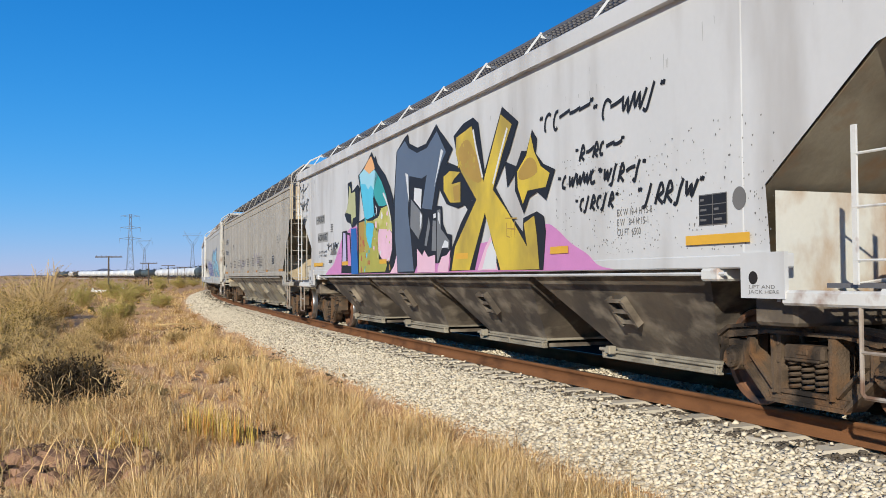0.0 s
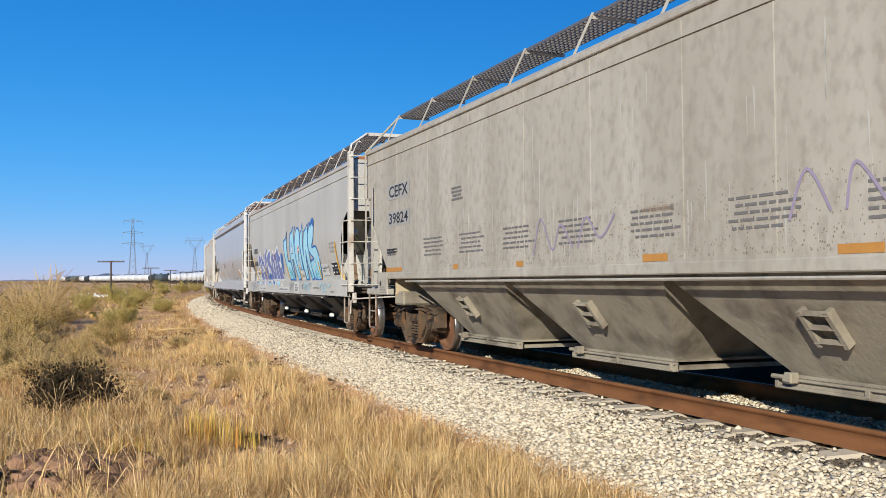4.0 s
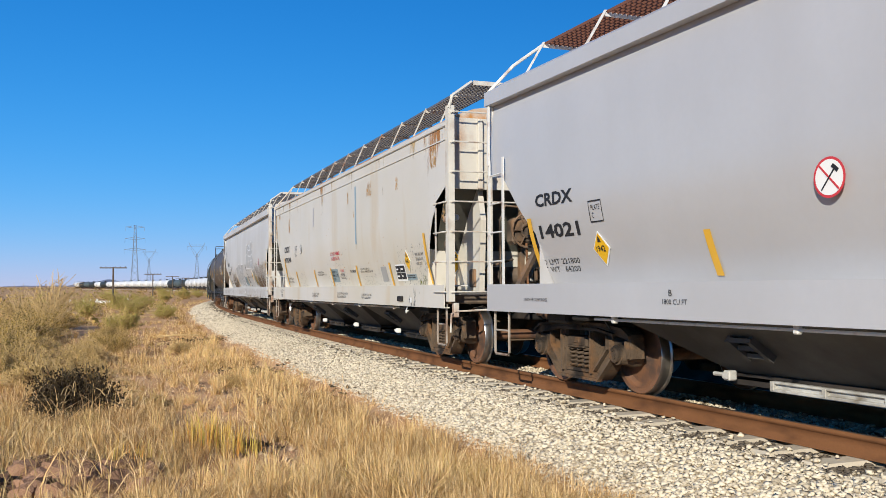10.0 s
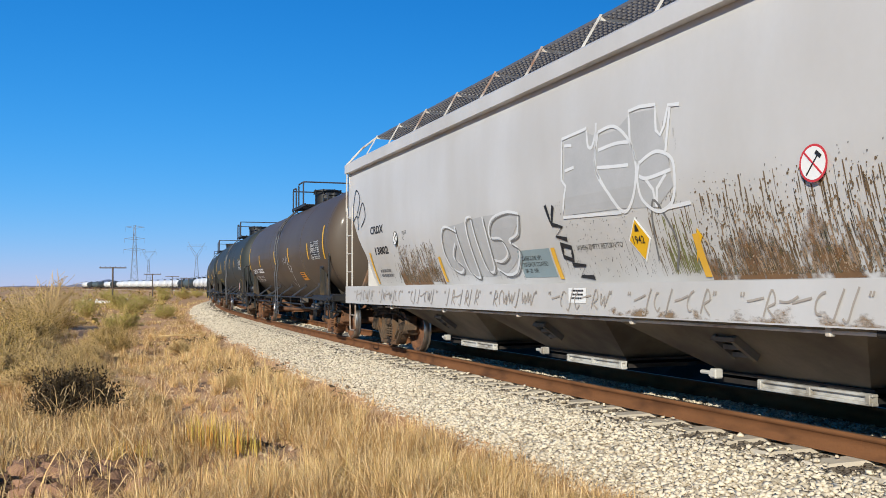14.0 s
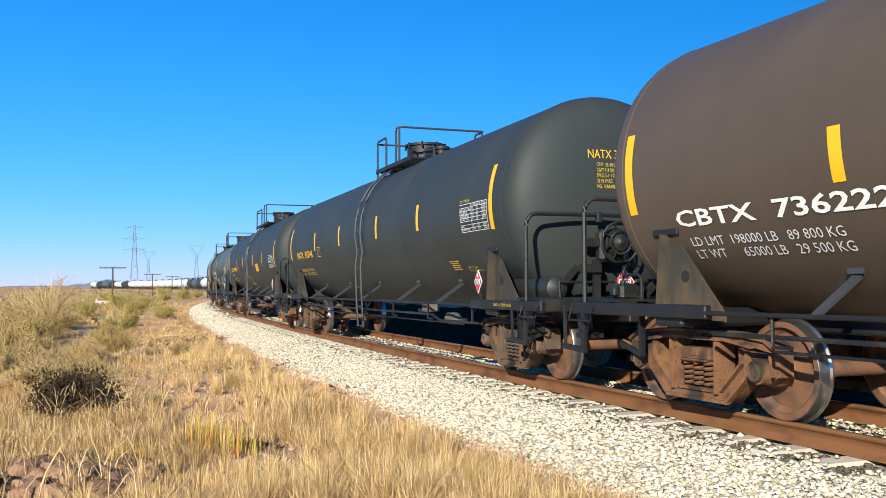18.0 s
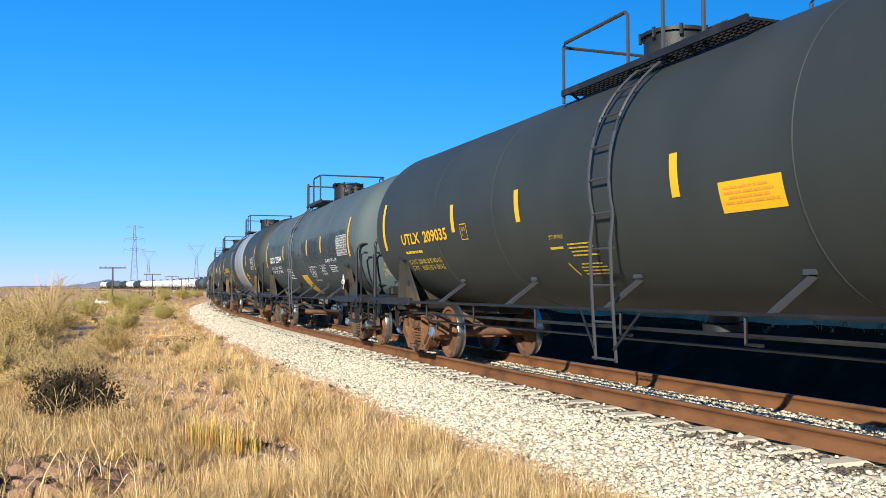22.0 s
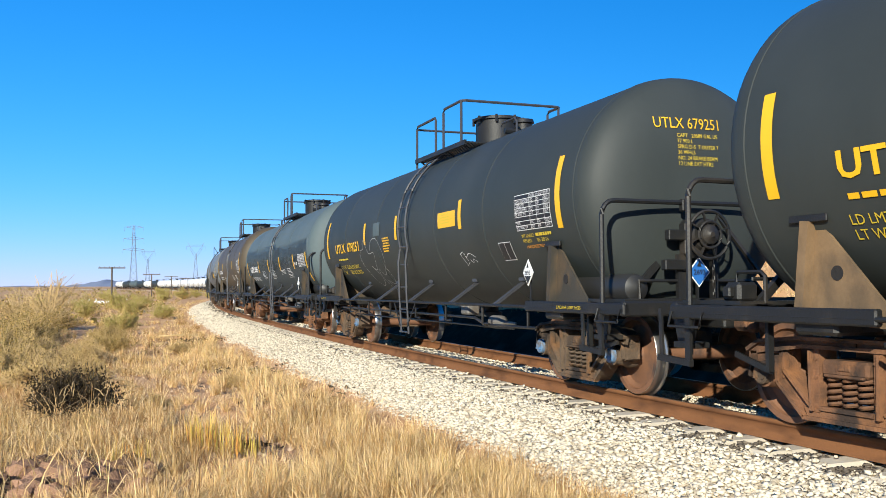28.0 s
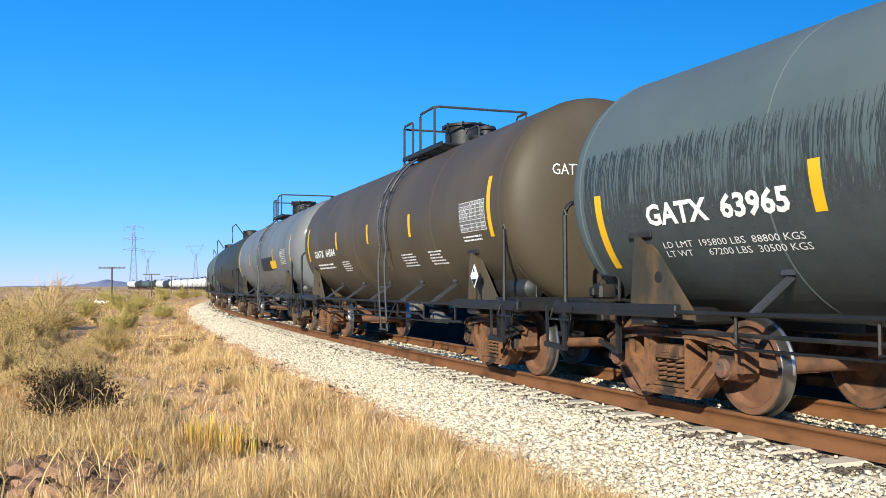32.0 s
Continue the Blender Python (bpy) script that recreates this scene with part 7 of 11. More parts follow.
    for x, z, wide, tall_, n, seed in ((7.42, 3.45, 0.14, 0.55, 46, 81), (3.40, 3.25, 0.20, 0.30, 34, 82), (5.36, 3.15, 0.06, 0.26, 16, 83), (1.63, 3.22, 0.05, 0.26, 14, 84), (2.14, 2.84, 0.04, 0.16, 10, 85), (-5.62, 3.1, 0.10, 0.5, 34, 86), (-7.85, 3.05, 0.13, 0.5, 40, 87), (-7.3, 3.50, 0.10, 0.22, 24, 89), (-7.92, 3.4, 0.08, 0.6, 24, 90), (7.95, 2.42, 0.12, 0.25, 20, 88)):
        streaks(car, x - wide, x + wide, z - tall_ / 2, z + tall_ / 2, ORUST, sf, 2 * n, seed, 0.013)
    flecks(car, -7.5, 7.5, 1.3, 3.0, ORUST, sf, 60, 15, 0.02)


def car_f():
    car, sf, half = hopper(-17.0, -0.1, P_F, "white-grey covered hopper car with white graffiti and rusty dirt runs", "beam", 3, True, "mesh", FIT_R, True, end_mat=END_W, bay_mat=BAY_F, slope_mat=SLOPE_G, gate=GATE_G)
    words(car, "CRDX", -6.75, -5.90, 2.30, 2.46, M["ink"], sf, 0.030)
    words(car, "13802", -6.58, -5.73, 1.89, 2.04, M["ink"], sf, 0.030)
    no_hammer(car, -5.15, 2.15, 0.13, sf, "ink")
    words(car, "PLATE\nC", -4.76, -4.52, 2.10, 2.26, M["ink"], sf)
    bars(car, -6.59, -5.79, 1.42, 1.60, 2, M["grey_ink"], sf, 3)
    tall(car, ((-6.99, 1.32, 1.95, 0.0), (-3.18, 1.33, 1.74, 0.0), (0.77, 1.33, 1.72, 0.0), (3.66, 1.32, 1.73, 0.0), (7.18, 1.30, 2.18, 0.0)), sf)
    decal(car, -0.22, 0.71, 1.36, 1.72, TEALPLATE, sf, "label_panel")
    words(car, "CARBOLINE 992\nINTERIOR COATED\n04 -20  HRI", -0.13, 0.57, 1.42, 1.64, M["ink"], sf, 0, 0.009)
    diamond(car, 2.77, 1.72, 0.2, M["yellow"], sf, "1942", label="yellow hazard placard")
    no_hammer(car, 5.36, 2.18, 0.15, sf)
    record_panel(car, 6.29, 6.89, 1.45, 1.68, sf, "ink", "white", (2, 2))
    words(car, "WHEN EMPTY RETURN TO", 1.41, 2.41, 1.66, 1.72, M["ink"], sf)
    # white outline letters
    oval = [(2.15, 2.94), (2.48, 2.95), (2.77, 2.75), (2.9, 2.45), (2.82, 2.17), (2.6, 2.02), (2.36, 2.23), (2.08, 2.55)]
    ov2 = [(2.95, 2.49), (3.25, 2.57), (3.52, 2.46), (3.55, 2.22), (3.45, 2.04), (3.2, 1.98), (2.97, 2.12), (2.92, 2.34)]
    ring = [[(1.9, 3.03), (1.86, 3.02), (1.32, 2.99), (1.30, 2.5), (1.40, 2.42), (1.27, 2.06), (2.54, 2.02), (2.08, 2.53), (2.11, 3.05)], smooth_path(oval + oval[:1], 5), smooth_path(ov2 + ov2[:1], 5),
            [(2.9, 2.52), (2.79, 2.75), (2.77, 3.06), (2.97, 3.07), (3.25, 3.04), (3.26, 2.78), (3.33, 2.72), (3.40, 2.80), (3.47, 2.99), (3.65, 2.97)], [(3.5, 2.98), (3.42, 2.55)], [(3.35, 2.0), (3.75, 2.02)],
            smooth_path([(2.15, 2.74), (2.5, 2.76), (2.76, 2.74)]), smooth_path([(2.12, 2.55), (2.45, 2.52), (2.75, 2.5)]), smooth_path([(2.95, 2.36), (3.1, 2.32), (3.5, 2.36)]), [(3.05, 2.33), (3.18, 2.2), (3.2, 2.02)], [(3.42, 2.33), (3.25, 2.2), (3.2, 2.02)],
            smooth_path([(1.9, 3.0), (1.93, 2.82), (2.02, 2.8), (2.1, 2.95)]), [(1.38, 2.9), (1.55, 2.88)], [(1.38, 2.6), (1.6, 2.62)]]
    stroke(car, "graffiti_line", ring, 0.038, CHALK, sf, 0.012, "white sprayed outline letters")
    blot(car, "graffiti_fill", [(1.33, 2.08), (1.36, 2.95), (1.86, 2.99), (2.1, 2.9), (2.5, 2.9), (2.8, 3.03), (3.25, 3.0), (3.45, 2.5), (3.52, 2.2), (3.2, 2.02), (2.6, 2.06)], SMOKE, sf, 0.006, "grey sprayed fill")
    streaks(car, 1.38, 2.06, 2.1, 2.95, M["grey_ink"], sf, 40, 31, 0.006)
    streaks(car, 2.15, 2.8, 2.15, 2.7, M["grey_ink"], sf, 60, 32, 0.007)
    streaks(car, 2.95, 3.6, 2.05, 3.0, M["grey_ink"], sf, 40, 33, 0.006)
    tag2 = [smooth_path([(-2.2, 2.1), (-2.6, 2.2), (-2.8, 2.1), (-2.85, 1.8), (-2.7, 1.55), (-2.4, 1.47), (-2.25, 1.55), (-2.5, 1.72), (-2.3, 1.92)]), smooth_path([(-2.2, 2.18), (-2.12, 1.8), (-2.05, 1.5), (-1.75, 1.38), (-1.7, 1.6), (-1.75, 2.2), (-1.55, 2.28)]),
            smooth_path([(-1.53, 2.28), (-1.45, 1.9), (-1.35, 1.5), (-1.1, 1.5), (-1.05, 1.9), (-1.1, 2.25)]), smooth_path([(0.07, 2.2), (-0.31, 2.25), (-0.8, 2.18), (-0.95, 1.95), (-0.6, 1.9), (-0.5, 1.7), (-0.75, 1.6), (-1.0, 1.62)]),
            smooth_path([(0.07, 2.2), (-0.05, 1.95), (-0.35, 1.86), (-0.12, 1.72), (-0.38, 1.46), (-0.74, 1.41), (-1.0, 1.5)])]
    stroke(car, "graffiti_line", tag2, 0.038, CHALK, sf, 0.012, "white sprayed outline letters")
    stroke(car, "graffiti_line", [[(a + 0.05, b - 0.035) for a, b in t] for t in tag2], 0.02, M["grey_ink"], sf, 0.013)
    blot(car, "graffiti_fill", smooth_path([(-2.76, 2.2), (-2.13, 2.2), (-1.1, 2.25), (0.05, 2.18), (-0.3, 1.85), (-0.12, 1.7), (-0.74, 1.43), (-1.72, 1.4), (-2.77, 1.52), (-2.86, 1.8), (-2.76, 2.2)], 3), SMOKE, sf, 0.005, "grey sprayed fill")
    stroke(car, "graffiti_line", [[(0.85, 2.24), (0.95, 2.0), (1.05, 2.22)], [(0.95, 2.0), (1.2, 1.95), (1.0, 1.85), (1.25, 1.8)], [(1.05, 1.75), (1.3, 1.7), (1.25, 1.55), (1.05, 1.6), (1.08, 1.75)], [(1.2, 1.5), (1.5, 1.48), (1.3, 1.36), (1.6, 1.34)]], 0.055, M["ink"], sf, 0.014, "black sprayed strokes")
    stroke(car, "graffiti_line", [smooth_path([(-8.0, 2.95), (-7.8, 3.3), (-7.5, 3.1), (-7.7, 2.8)]), smooth_path([(-7.6, 2.7), (-7.3, 3.0), (-7.1, 2.7), (-7.4, 2.5)]), smooth_path([(-8.0, 2.65), (-7.7, 2.75), (-7.6, 2.45)])], 0.03, M["ink"], sf, 0.012, "black sprayed strokes")
    rnd = random.Random(4)
    for k in range(1):
        x = 3.0 + k * 0.75
        stroke(car, "graffiti_line", [smooth_path([(x, 1.5), (x + 0.15, 2.0 + rnd.uniform(0, 0.4)), (x + 0.4, 1.7), (x + 0.25, 1.4)])], 0.03, CHALK if k % 2 else M["grey_ink"], sf, 0.012)
    blot(car, "yellow_splash", [(3.6, 1.45), (3.75, 1.78), (3.95, 1.5), (3.8, 1.7)], M["yellow"], sf, 0.012)
    low = lambda z: -1.603
    for k in range(9):
        x = -7.6 + k * 1.75
        tag(car, x, x + 1.25, 0.99, 1.19, FAINT_BROWN, low, 0.020, 40 + k)
    decal(car, 1.55, 1.95, 1.05, 1.22, M["white"], low, "label_panel")
    bars(car, 1.6, 1.9, 1.07, 1.2, 3, M["ink"], low, 2, 0.5, 0.008)
    streaks(car, -5.2, -3.3, 1.33, 2.05, GRIME, sf, 300, 21, 0.010)
    streaks(car, -5.0, -3.5, 1.33, 1.95, WORN, sf, 90, 25, 0.012)
    streaks(car, 3.0, 7.4, 1.33, 2.2, GRIME, sf, 520, 22, 0.009)
    flecks(car, -5.2, -3.3, 1.34, 2.0, GRIME, sf, 500, 41, 0.016)
    flecks(car, 3.8, 7.4, 1.34, 2.2, GRIME, sf, 900, 42, 0.018)
    flecks(car, 4.0, 6.0, 1.34, 1.9, WORN, sf, 260, 43, 0.018)
    flecks(car, 1.0, 7.4, 1.34, 2.3, M["grey_ink"], sf, 700, 44, 0.012)
    streaks(car, 3.2, 3.7, 1.35, 2.0, MOSS, sf, 120, 26, 0.010)
    streaks(car, 3.9, 6.2, 1.33, 2.15, M["ink"], sf, 130, 27, 0.005)
    streaks(car, 4.0, 5.8, 1.32, 1.85, WORN, sf, 160, 23, 0.012)
    streaks(car, -7.5, 7.5, 1.33, 1.8, M["grey_ink"], sf, 260, 24, 0.005)
    for x0, x1 in ((-5.4, -3.25), (3.75, 7.6)):
        decal(car, x0, x1, 1.29, 2.15, BROWN_FILM, sf, "dirt_film", off=0.0030, label="patchy brown dirt splashed up the side")
        decal(car, x0 - 0.2, x1, 1.33, 2.35, GREEN_FILM, sf, "dirt_film", off=0.0035, label="greenish dirt runs")
    decal(car, 2.2, 8.0, 0.93, 1.26, SILL_FILM, low, "dirt_film", off=0.0012, label="brown dirt along the sill")


for make in (car_a, car_b, car_c, car_d, car_e, car_f):
    make()


# ---- tank cars ----
def tank_paint(name, colour, rough=0.5, stain=None, at=0.6, stretch=(1.5, 1.5, 0.4), coat=0.25, streak=None):
    return material(name, colour, rough, 0.0, 0.16, 0.06, 0.7, 0.05, 3.0, coat=coat, stain=stain, stain_at=at, stain_scale=stretch, stain_soft=0.14, stain2=streak, stain2_at=0.60, stain2_scale=(9, 9, 0.7), spec=0.28)


T_BROWN = tank_paint("brown_black_tank_paint", (0.078, 0.058, 0.043), 0.55, (0.10, 0.076, 0.055), 0.55, (0.6, 0.6, 0.3), 0.05)
T_BLACK = tank_paint("satin_black_tank_paint", (0.032, 0.038, 0.0365), 0.58, (0.043, 0.049, 0.047), 0.58, (0.7, 0.7, 0.4), 0.0)
T_SLATE = tank_paint("weathered_slate_tank_paint", (0.074, 0.098, 0.102), 0.62, (0.095, 0.119, 0.121), 0.54, (0.8, 0.8, 0.4), 0.0)
T_DARK = tank_paint("dark_slate_tank_paint", (0.084, 0.112, 0.118), 0.62, (0.104, 0.130, 0.134), 0.56, (0.8, 0.8, 0.4), 0.0)
SADDLE = material("grimy_black_saddle_paint", (0.045, 0.041, 0.034), 0.75, 0, 0.25, 0.12, 2.0, 0.15, 20, stain=(0.13, 0.085, 0.045), stain_at=0.60, stain_scale=(3, 3, 1.5), spec=0.25)
RUST_SADDLE = material("rust_dusted_saddle_paint", (0.20, 0.13, 0.07), 0.8, 0, 0.25, 0.12, 2.0, 0.2, 20, stain=(0.06, 0.048, 0.036), stain_at=0.56, stain_scale=(2.5, 2.5, 1.5), spec=0.2)
GALV = material("dull_grey_brake_fittings", (0.15, 0.14, 0.125), 0.6, 0, 0.2, 0.1, 4.0, stain=(0.10, 0.08, 0.06), stain_at=0.56, stain_scale=(5, 5, 5))
T_OLIVE = tank_paint("faded_olive_tank_paint", (0.072, 0.056, 0.036), 0.55, (0.095, 0.075, 0.050), 0.56, (0.8, 0.8, 0.4), 0.0)
T_GREY = tank_paint("light_grey_tank_paint", (0.30, 0.31, 0.31), 0.5, (0.20, 0.195, 0.185), 0.58, (0.8, 0.8, 0.4), 0.1)
T_PALE = tank_paint("dull_slate_grey_tank_paint", (0.15, 0.16, 0.165), 0.55, (0.11, 0.115, 0.115), 0.56, (0.8, 0.8, 0.4), 0.05)
T_WHITE = tank_paint("white_tank_paint", (0.74, 0.74, 0.73), 0.45, (0.55, 0.52, 0.47), 0.64, (0.8, 0.8, 0.4), 0.1)
RUN = material("dark_runs", (0.036, 0.044, 0.046), 0.5, 0, 0.15, 0.1, 5.0)
# even and dense low on the barrel, breaking into streaks above
DARK_FILM = grime_film("dark_run_film", (0.049, 0.059, 0.061), 1.75, 1.05, 0.24, (34, 34, 0.55))
CHALK_G = material("grey_chalk", (0.30, 0.30, 0.29), 0.8, 0, 0.2, 0.1, 5.0)
RAILB = material("dark_blue_black_rail", (0.045, 0.046, 0.052), 0.45, 0, 0.1, 0.05, 5.0)
ORANGE_L = material("orange_stencil_paint", (0.72, 0.30, 0.03), 0.55, 0, 0.08, 0.04, 5.0)
BEAM_Y = material("mustard_stencil_paint", (0.62, 0.46, 0.03), 0.6, 0, 0.15, 0.08, 6.0)
RES = material("grey_reservoir_paint", (0.022, 0.022, 0.022), 0.5, 0, 0.15, 0.1, 3.0)
TAN = material("worn_tan_patch", (0.20, 0.16, 0.10), 0.85, 0, 0.3, 0.2, 8.0)


def dome(ratio, depth=0.52):
    """How far a dished head stands out at a share of its radius."""
    return depth * max(0.01, 1 - min(1.0, ratio) ** 2.5) ** 0.4


def tank(lead, trail, paint, label, r=1.50, zc=2.42, seams=(), ladder_c=None, tone="iron", cap="iron", frame="black", saddle=None, spin=True, rail="blue", bogies=None, brake=True, channels=False, top=(-0.55, 0.0, 0.45, 1.3, 0.45)):
    """A tank car. lead, trail: where the straight barrel begins and ends, along the train."""
    bl, bt = bogies or (lead + 0.9, trail - 0.9)
    b, mid = (bt - bl) / 2, (bl + bt) / 2
    half, nose, tail = b + 0.85, mid - lead, mid - trail
    car = tagged(new("tank_car"), label, "tank car", "cars of the freight train")
    fm = M[frame]
    sm = saddle or SADDLE
    dish = [(dome(q), max(0.004, r * q)) for q in (0, 0.2, 0.4, 0.55, 0.68, 0.78, 0.86, 0.92, 0.96, 0.985, 0.996)] + [(0.0, r)]
    barrel = [(tail + (nose - tail) * k / 8, r) for k in range(1, 8)]
    shell = part("tank_shell", Shape().turn([(tail - x, q) for x, q in dish] + barrel + [(nose + x, q) for x, q in reversed(dish)], 64, (0, 0, zc), "x"), paint, car)

    def surf(z, q=r):
        return -math.sqrt(max(0.01, q * q - (z - zc) ** 2))
    for c in list(seams) + [lead + 0.02, trail - 0.02]:
        part("weld_seam", Shape().turn([(-0.022, r - 0.004), (-0.008, r + 0.006), (0.008, r + 0.006), (0.022, r - 0.004)], 64, (mid - c, 0, zc), "x", False), paint, shell)
    lx = mid - (ladder_c if ladder_c is not None else mid + 0.5)
    # side ladder that follows the barrel up to the platform
    lad = None
    for dx in (-0.21, 0.21):
        arc = [(lx + dx, -(r + 0.09) * math.cos(a), zc + (r + 0.09) * math.sin(a)) for a in np.linspace(-0.25, 1.22, 14)]
        path = [(lx + dx, -r - 0.02, 0.42), (lx + dx, -r - 0.06, 1.1), (lx + dx, -r - 0.08, 1.7)] + arc
        ob = part("side_ladder" if lad is None else "stile", Shape().pipe(path, 0.02, 5), RAILB if rail == "blue" else fm, car if lad is None else lad)
        lad = lad or ob
    for k in range(11):
        if k < 4:
            y, z = -r - 0.05, 0.45 + 0.40 * k
        else:
            a = -0.24 + (k - 4) * 0.235
            y, z = -(r + 0.09) * math.cos(a), zc + (r + 0.09) * math.sin(a)
        part("rung", Shape().rod((lx - 0.23, y, z), (lx + 0.23, y, z), 0.014, 5), RAILB if rail == "blue" else fm, lad)
    for dx in (-0.5, 0.5):
        part("ladder_brace", Shape().bar((lx + dx * 0.4, -r - 0.05, 0.55), (lx + dx * 1.3, -1.47, 1.0), 0.03, 0.012), fm, lad, smooth=False)
    # platform, manway and handrails on top
    zt = zc + r
    px = lx + 0.35
    g0, g1, tall_, end_, man_ = (lx + q for q in top)
    px = man_ - 0.2
    p1 = max(lx + 1.7, man_ + 0.5)
    plat = part("top_platform", grating(g0, p1, -0.95, -0.45, zt - 0.12).box(g0, p1, -0.97, -0.93, zt - 0.16, zt - 0.08), fm, car)
    part("platform_support", Shape().bar((g0 + 0.15, -0.9, zt - 0.14), (g0 + 0.15, -0.75, zt - 0.25), 0.05, 0.02), fm, plat, smooth=False)
    part("platform_support", Shape().bar((lx + 0.7, -0.9, zt - 0.14), (lx + 0.7, -0.75, zt - 0.25), 0.05, 0.02), fm, plat, smooth=False)
    rm = RAILB if rail == "blue" else fm
    part("gate_hoop", Shape().pipe([(g0, -0.93, zt - 0.25), (g0, -0.93, zt + 0.50), (g0 + 0.05, -0.93, zt + 0.55), (g1 - 0.05, -0.93, zt + 0.55), (g1, -0.93, zt + 0.50), (g1, -0.93, zt - 0.12)], 0.024, 6), rm, plat)
    hr = zt + 0.62
    part("hand_rail", Shape().pipe([(tall_, -0.93, zt - 0.15), (tall_, -0.93, hr - 0.06), (tall_ + 0.05, -0.93, hr), (end_ - 0.06, -0.93, hr), (end_, -0.87, hr), (end_, 0.87, hr), (end_ - 0.06, 0.93, hr), (end_ - 0.45, 0.93, hr),
                                    (end_ - 0.5, 0.93, hr - 0.05), (end_ - 0.5, 0.93, zt - 0.25)], 0.024, 6), rm, plat)
    part("rail_post", Shape().rod((end_ - 0.04, -0.93, zt - 0.15), (end_ - 0.04, -0.93, hr), 0.024, 6), rm, plat)
    part("rail_post", Shape().rod((end_ - 0.02, 0.90, zt - 0.30), (end_ - 0.02, 0.90, hr), 0.024, 6), rm, plat)
    part("hand_rail", Shape().pipe([(g0, -0.93, zt + 0.50), (g0, 0.87, zt + 0.50), (g0 + 0.06, 0.93, zt + 0.50), (g0 + 0.6, 0.93, zt + 0.50), (g0 + 0.66, 0.93, zt + 0.44), (g0 + 0.66, 0.93, zt - 0.28)], 0.022, 6), rm, plat)
    part("grab_loop", Shape().pipe([(px + 1.0, -0.30, zt - 0.05), (px + 1.0, -0.30, zt + 0.16), (px + 1.06, -0.30, zt + 0.22), (px + 1.55, -0.30, zt + 0.22), (px + 1.62, -0.30, zt + 0.16), (px + 1.62, -0.30, zt - 0.05)], 0.018, 6), rm, plat)
    man = part("manway", Shape().turn([(zt - 0.15, 0.40), (zt + 0.40, 0.40), (zt + 0.405, 0.44), (zt + 0.45, 0.44), (zt + 0.46, 0.41), (zt + 0.48, 0.1)], 28, (px + 0.2, 0, 0), "z"), fm, car)
    for k in range(8):
        a = k * math.pi / 4 + 0.3
        part("bolt", Shape().rod((px + 0.2 + 0.44 * math.cos(a), 0.44 * math.sin(a), zt + 0.34), (px + 0.2 + 0.44 * math.cos(a), 0.44 * math.sin(a), zt + 0.47), 0.025, 6), fm, man)
    part("valve", Shape().turn([(zt - 0.1, 0.14), (zt + 0.18, 0.14), (zt + 0.2, 0.18), (zt + 0.26, 0.16)], 16, (px + 1.25, 0, 0), "z").rod((px + 1.25, -0.35, zt + 0.06), (px + 1.25, 0.35, zt + 0.06), 0.05, 8), fm, car)
    # side rails, pipes and struts
    e = b + 1.74
    for sy in (-1, 1):
        part("side_rail", Shape().rod((-e + 0.3, sy * 1.47, 0.985), (e - 0.3, sy * 1.47, 0.985), 0.022, 8), fm, car)
    n = 7
    for x in (-0.70 * b, -0.34 * b, 0.02 * b, 0.39 * b, 0.70 * b):
        part("rail_strut", Shape().bar((x + 0.03, surf(1.33) + 0.03, 1.33), (x, -1.47, 0.99), 0.075, 0.035).bar((x - 0.05, surf(1.35) - 0.012, 1.35), (x + 0.11, surf(1.35) - 0.012, 1.35), 0.05, 0.02), RAILB, car, smooth=False)
    for k in range(n):
        x = -half + 1.9 + (2 * half - 3.8) * k / (n - 1)
        part("pipe_hanger", Shape().pipe([(x + 0.4, -1.44, 0.98), (x + 0.4, -1.44, 0.72), (x + 0.62, -1.44, 0.72)], 0.018, 5), fm, car)
    part("train_pipe", Shape().pipe([(-half + 1.5, -1.40, 0.80), (half - 3.4, -1.40, 0.79), (half - 3.0, -1.40, 0.70), (half - 1.6, -1.30, 0.70)], 0.022, 6), fm, car)
    part("brake_rod", Shape().rod((-half + 2.1, -1.22, 0.66), (half - 2.4, -1.22, 0.66), 0.016, 5), fm, car)
    part("brake_cylinder", Shape().turn([(-0.24, 0.07), (-0.2, 0.10), (0.1, 0.10), (0.2, 0.05), (0.24, 0.03), (0.6, 0.02)], 16, (half - 3.3, -1.05, 0.72), "x"), GALV, car)
    part("brake_valve", Shape().box(half - 4.1, half - 3.8, -1.35, -1.15, 0.82, 0.97, 0.02), GALV, car)
    part("bottom_outlet", Shape().turn([(0.72, 0.15), (0.72, 0.24), (0.80, 0.24), (0.82, 0.17), (zc - r + 0.05, 0.17)], 16, (0.3, 0, 0), "z"), fm, car)
    for sx in (-1, 1):
        bogie(car, sx * b, tone, cap, spin)
        # stub sill, bolster, saddle and end platform
        part("stub_sill", Shape().box(*sorted((sx * (half - 2.6), sx * (e + 0.05))), -0.26, 0.26, 0.78, 1.06, 0.02), fm, car)
        part("body_bolster", Shape().box(sx * b - 0.22, sx * b + 0.22, -1.42, 1.42, 0.84, 1.02, 0.03), fm, car)
        xs = sx * b - 0.20
        run = 0.88 if sx < 0 else 0.95
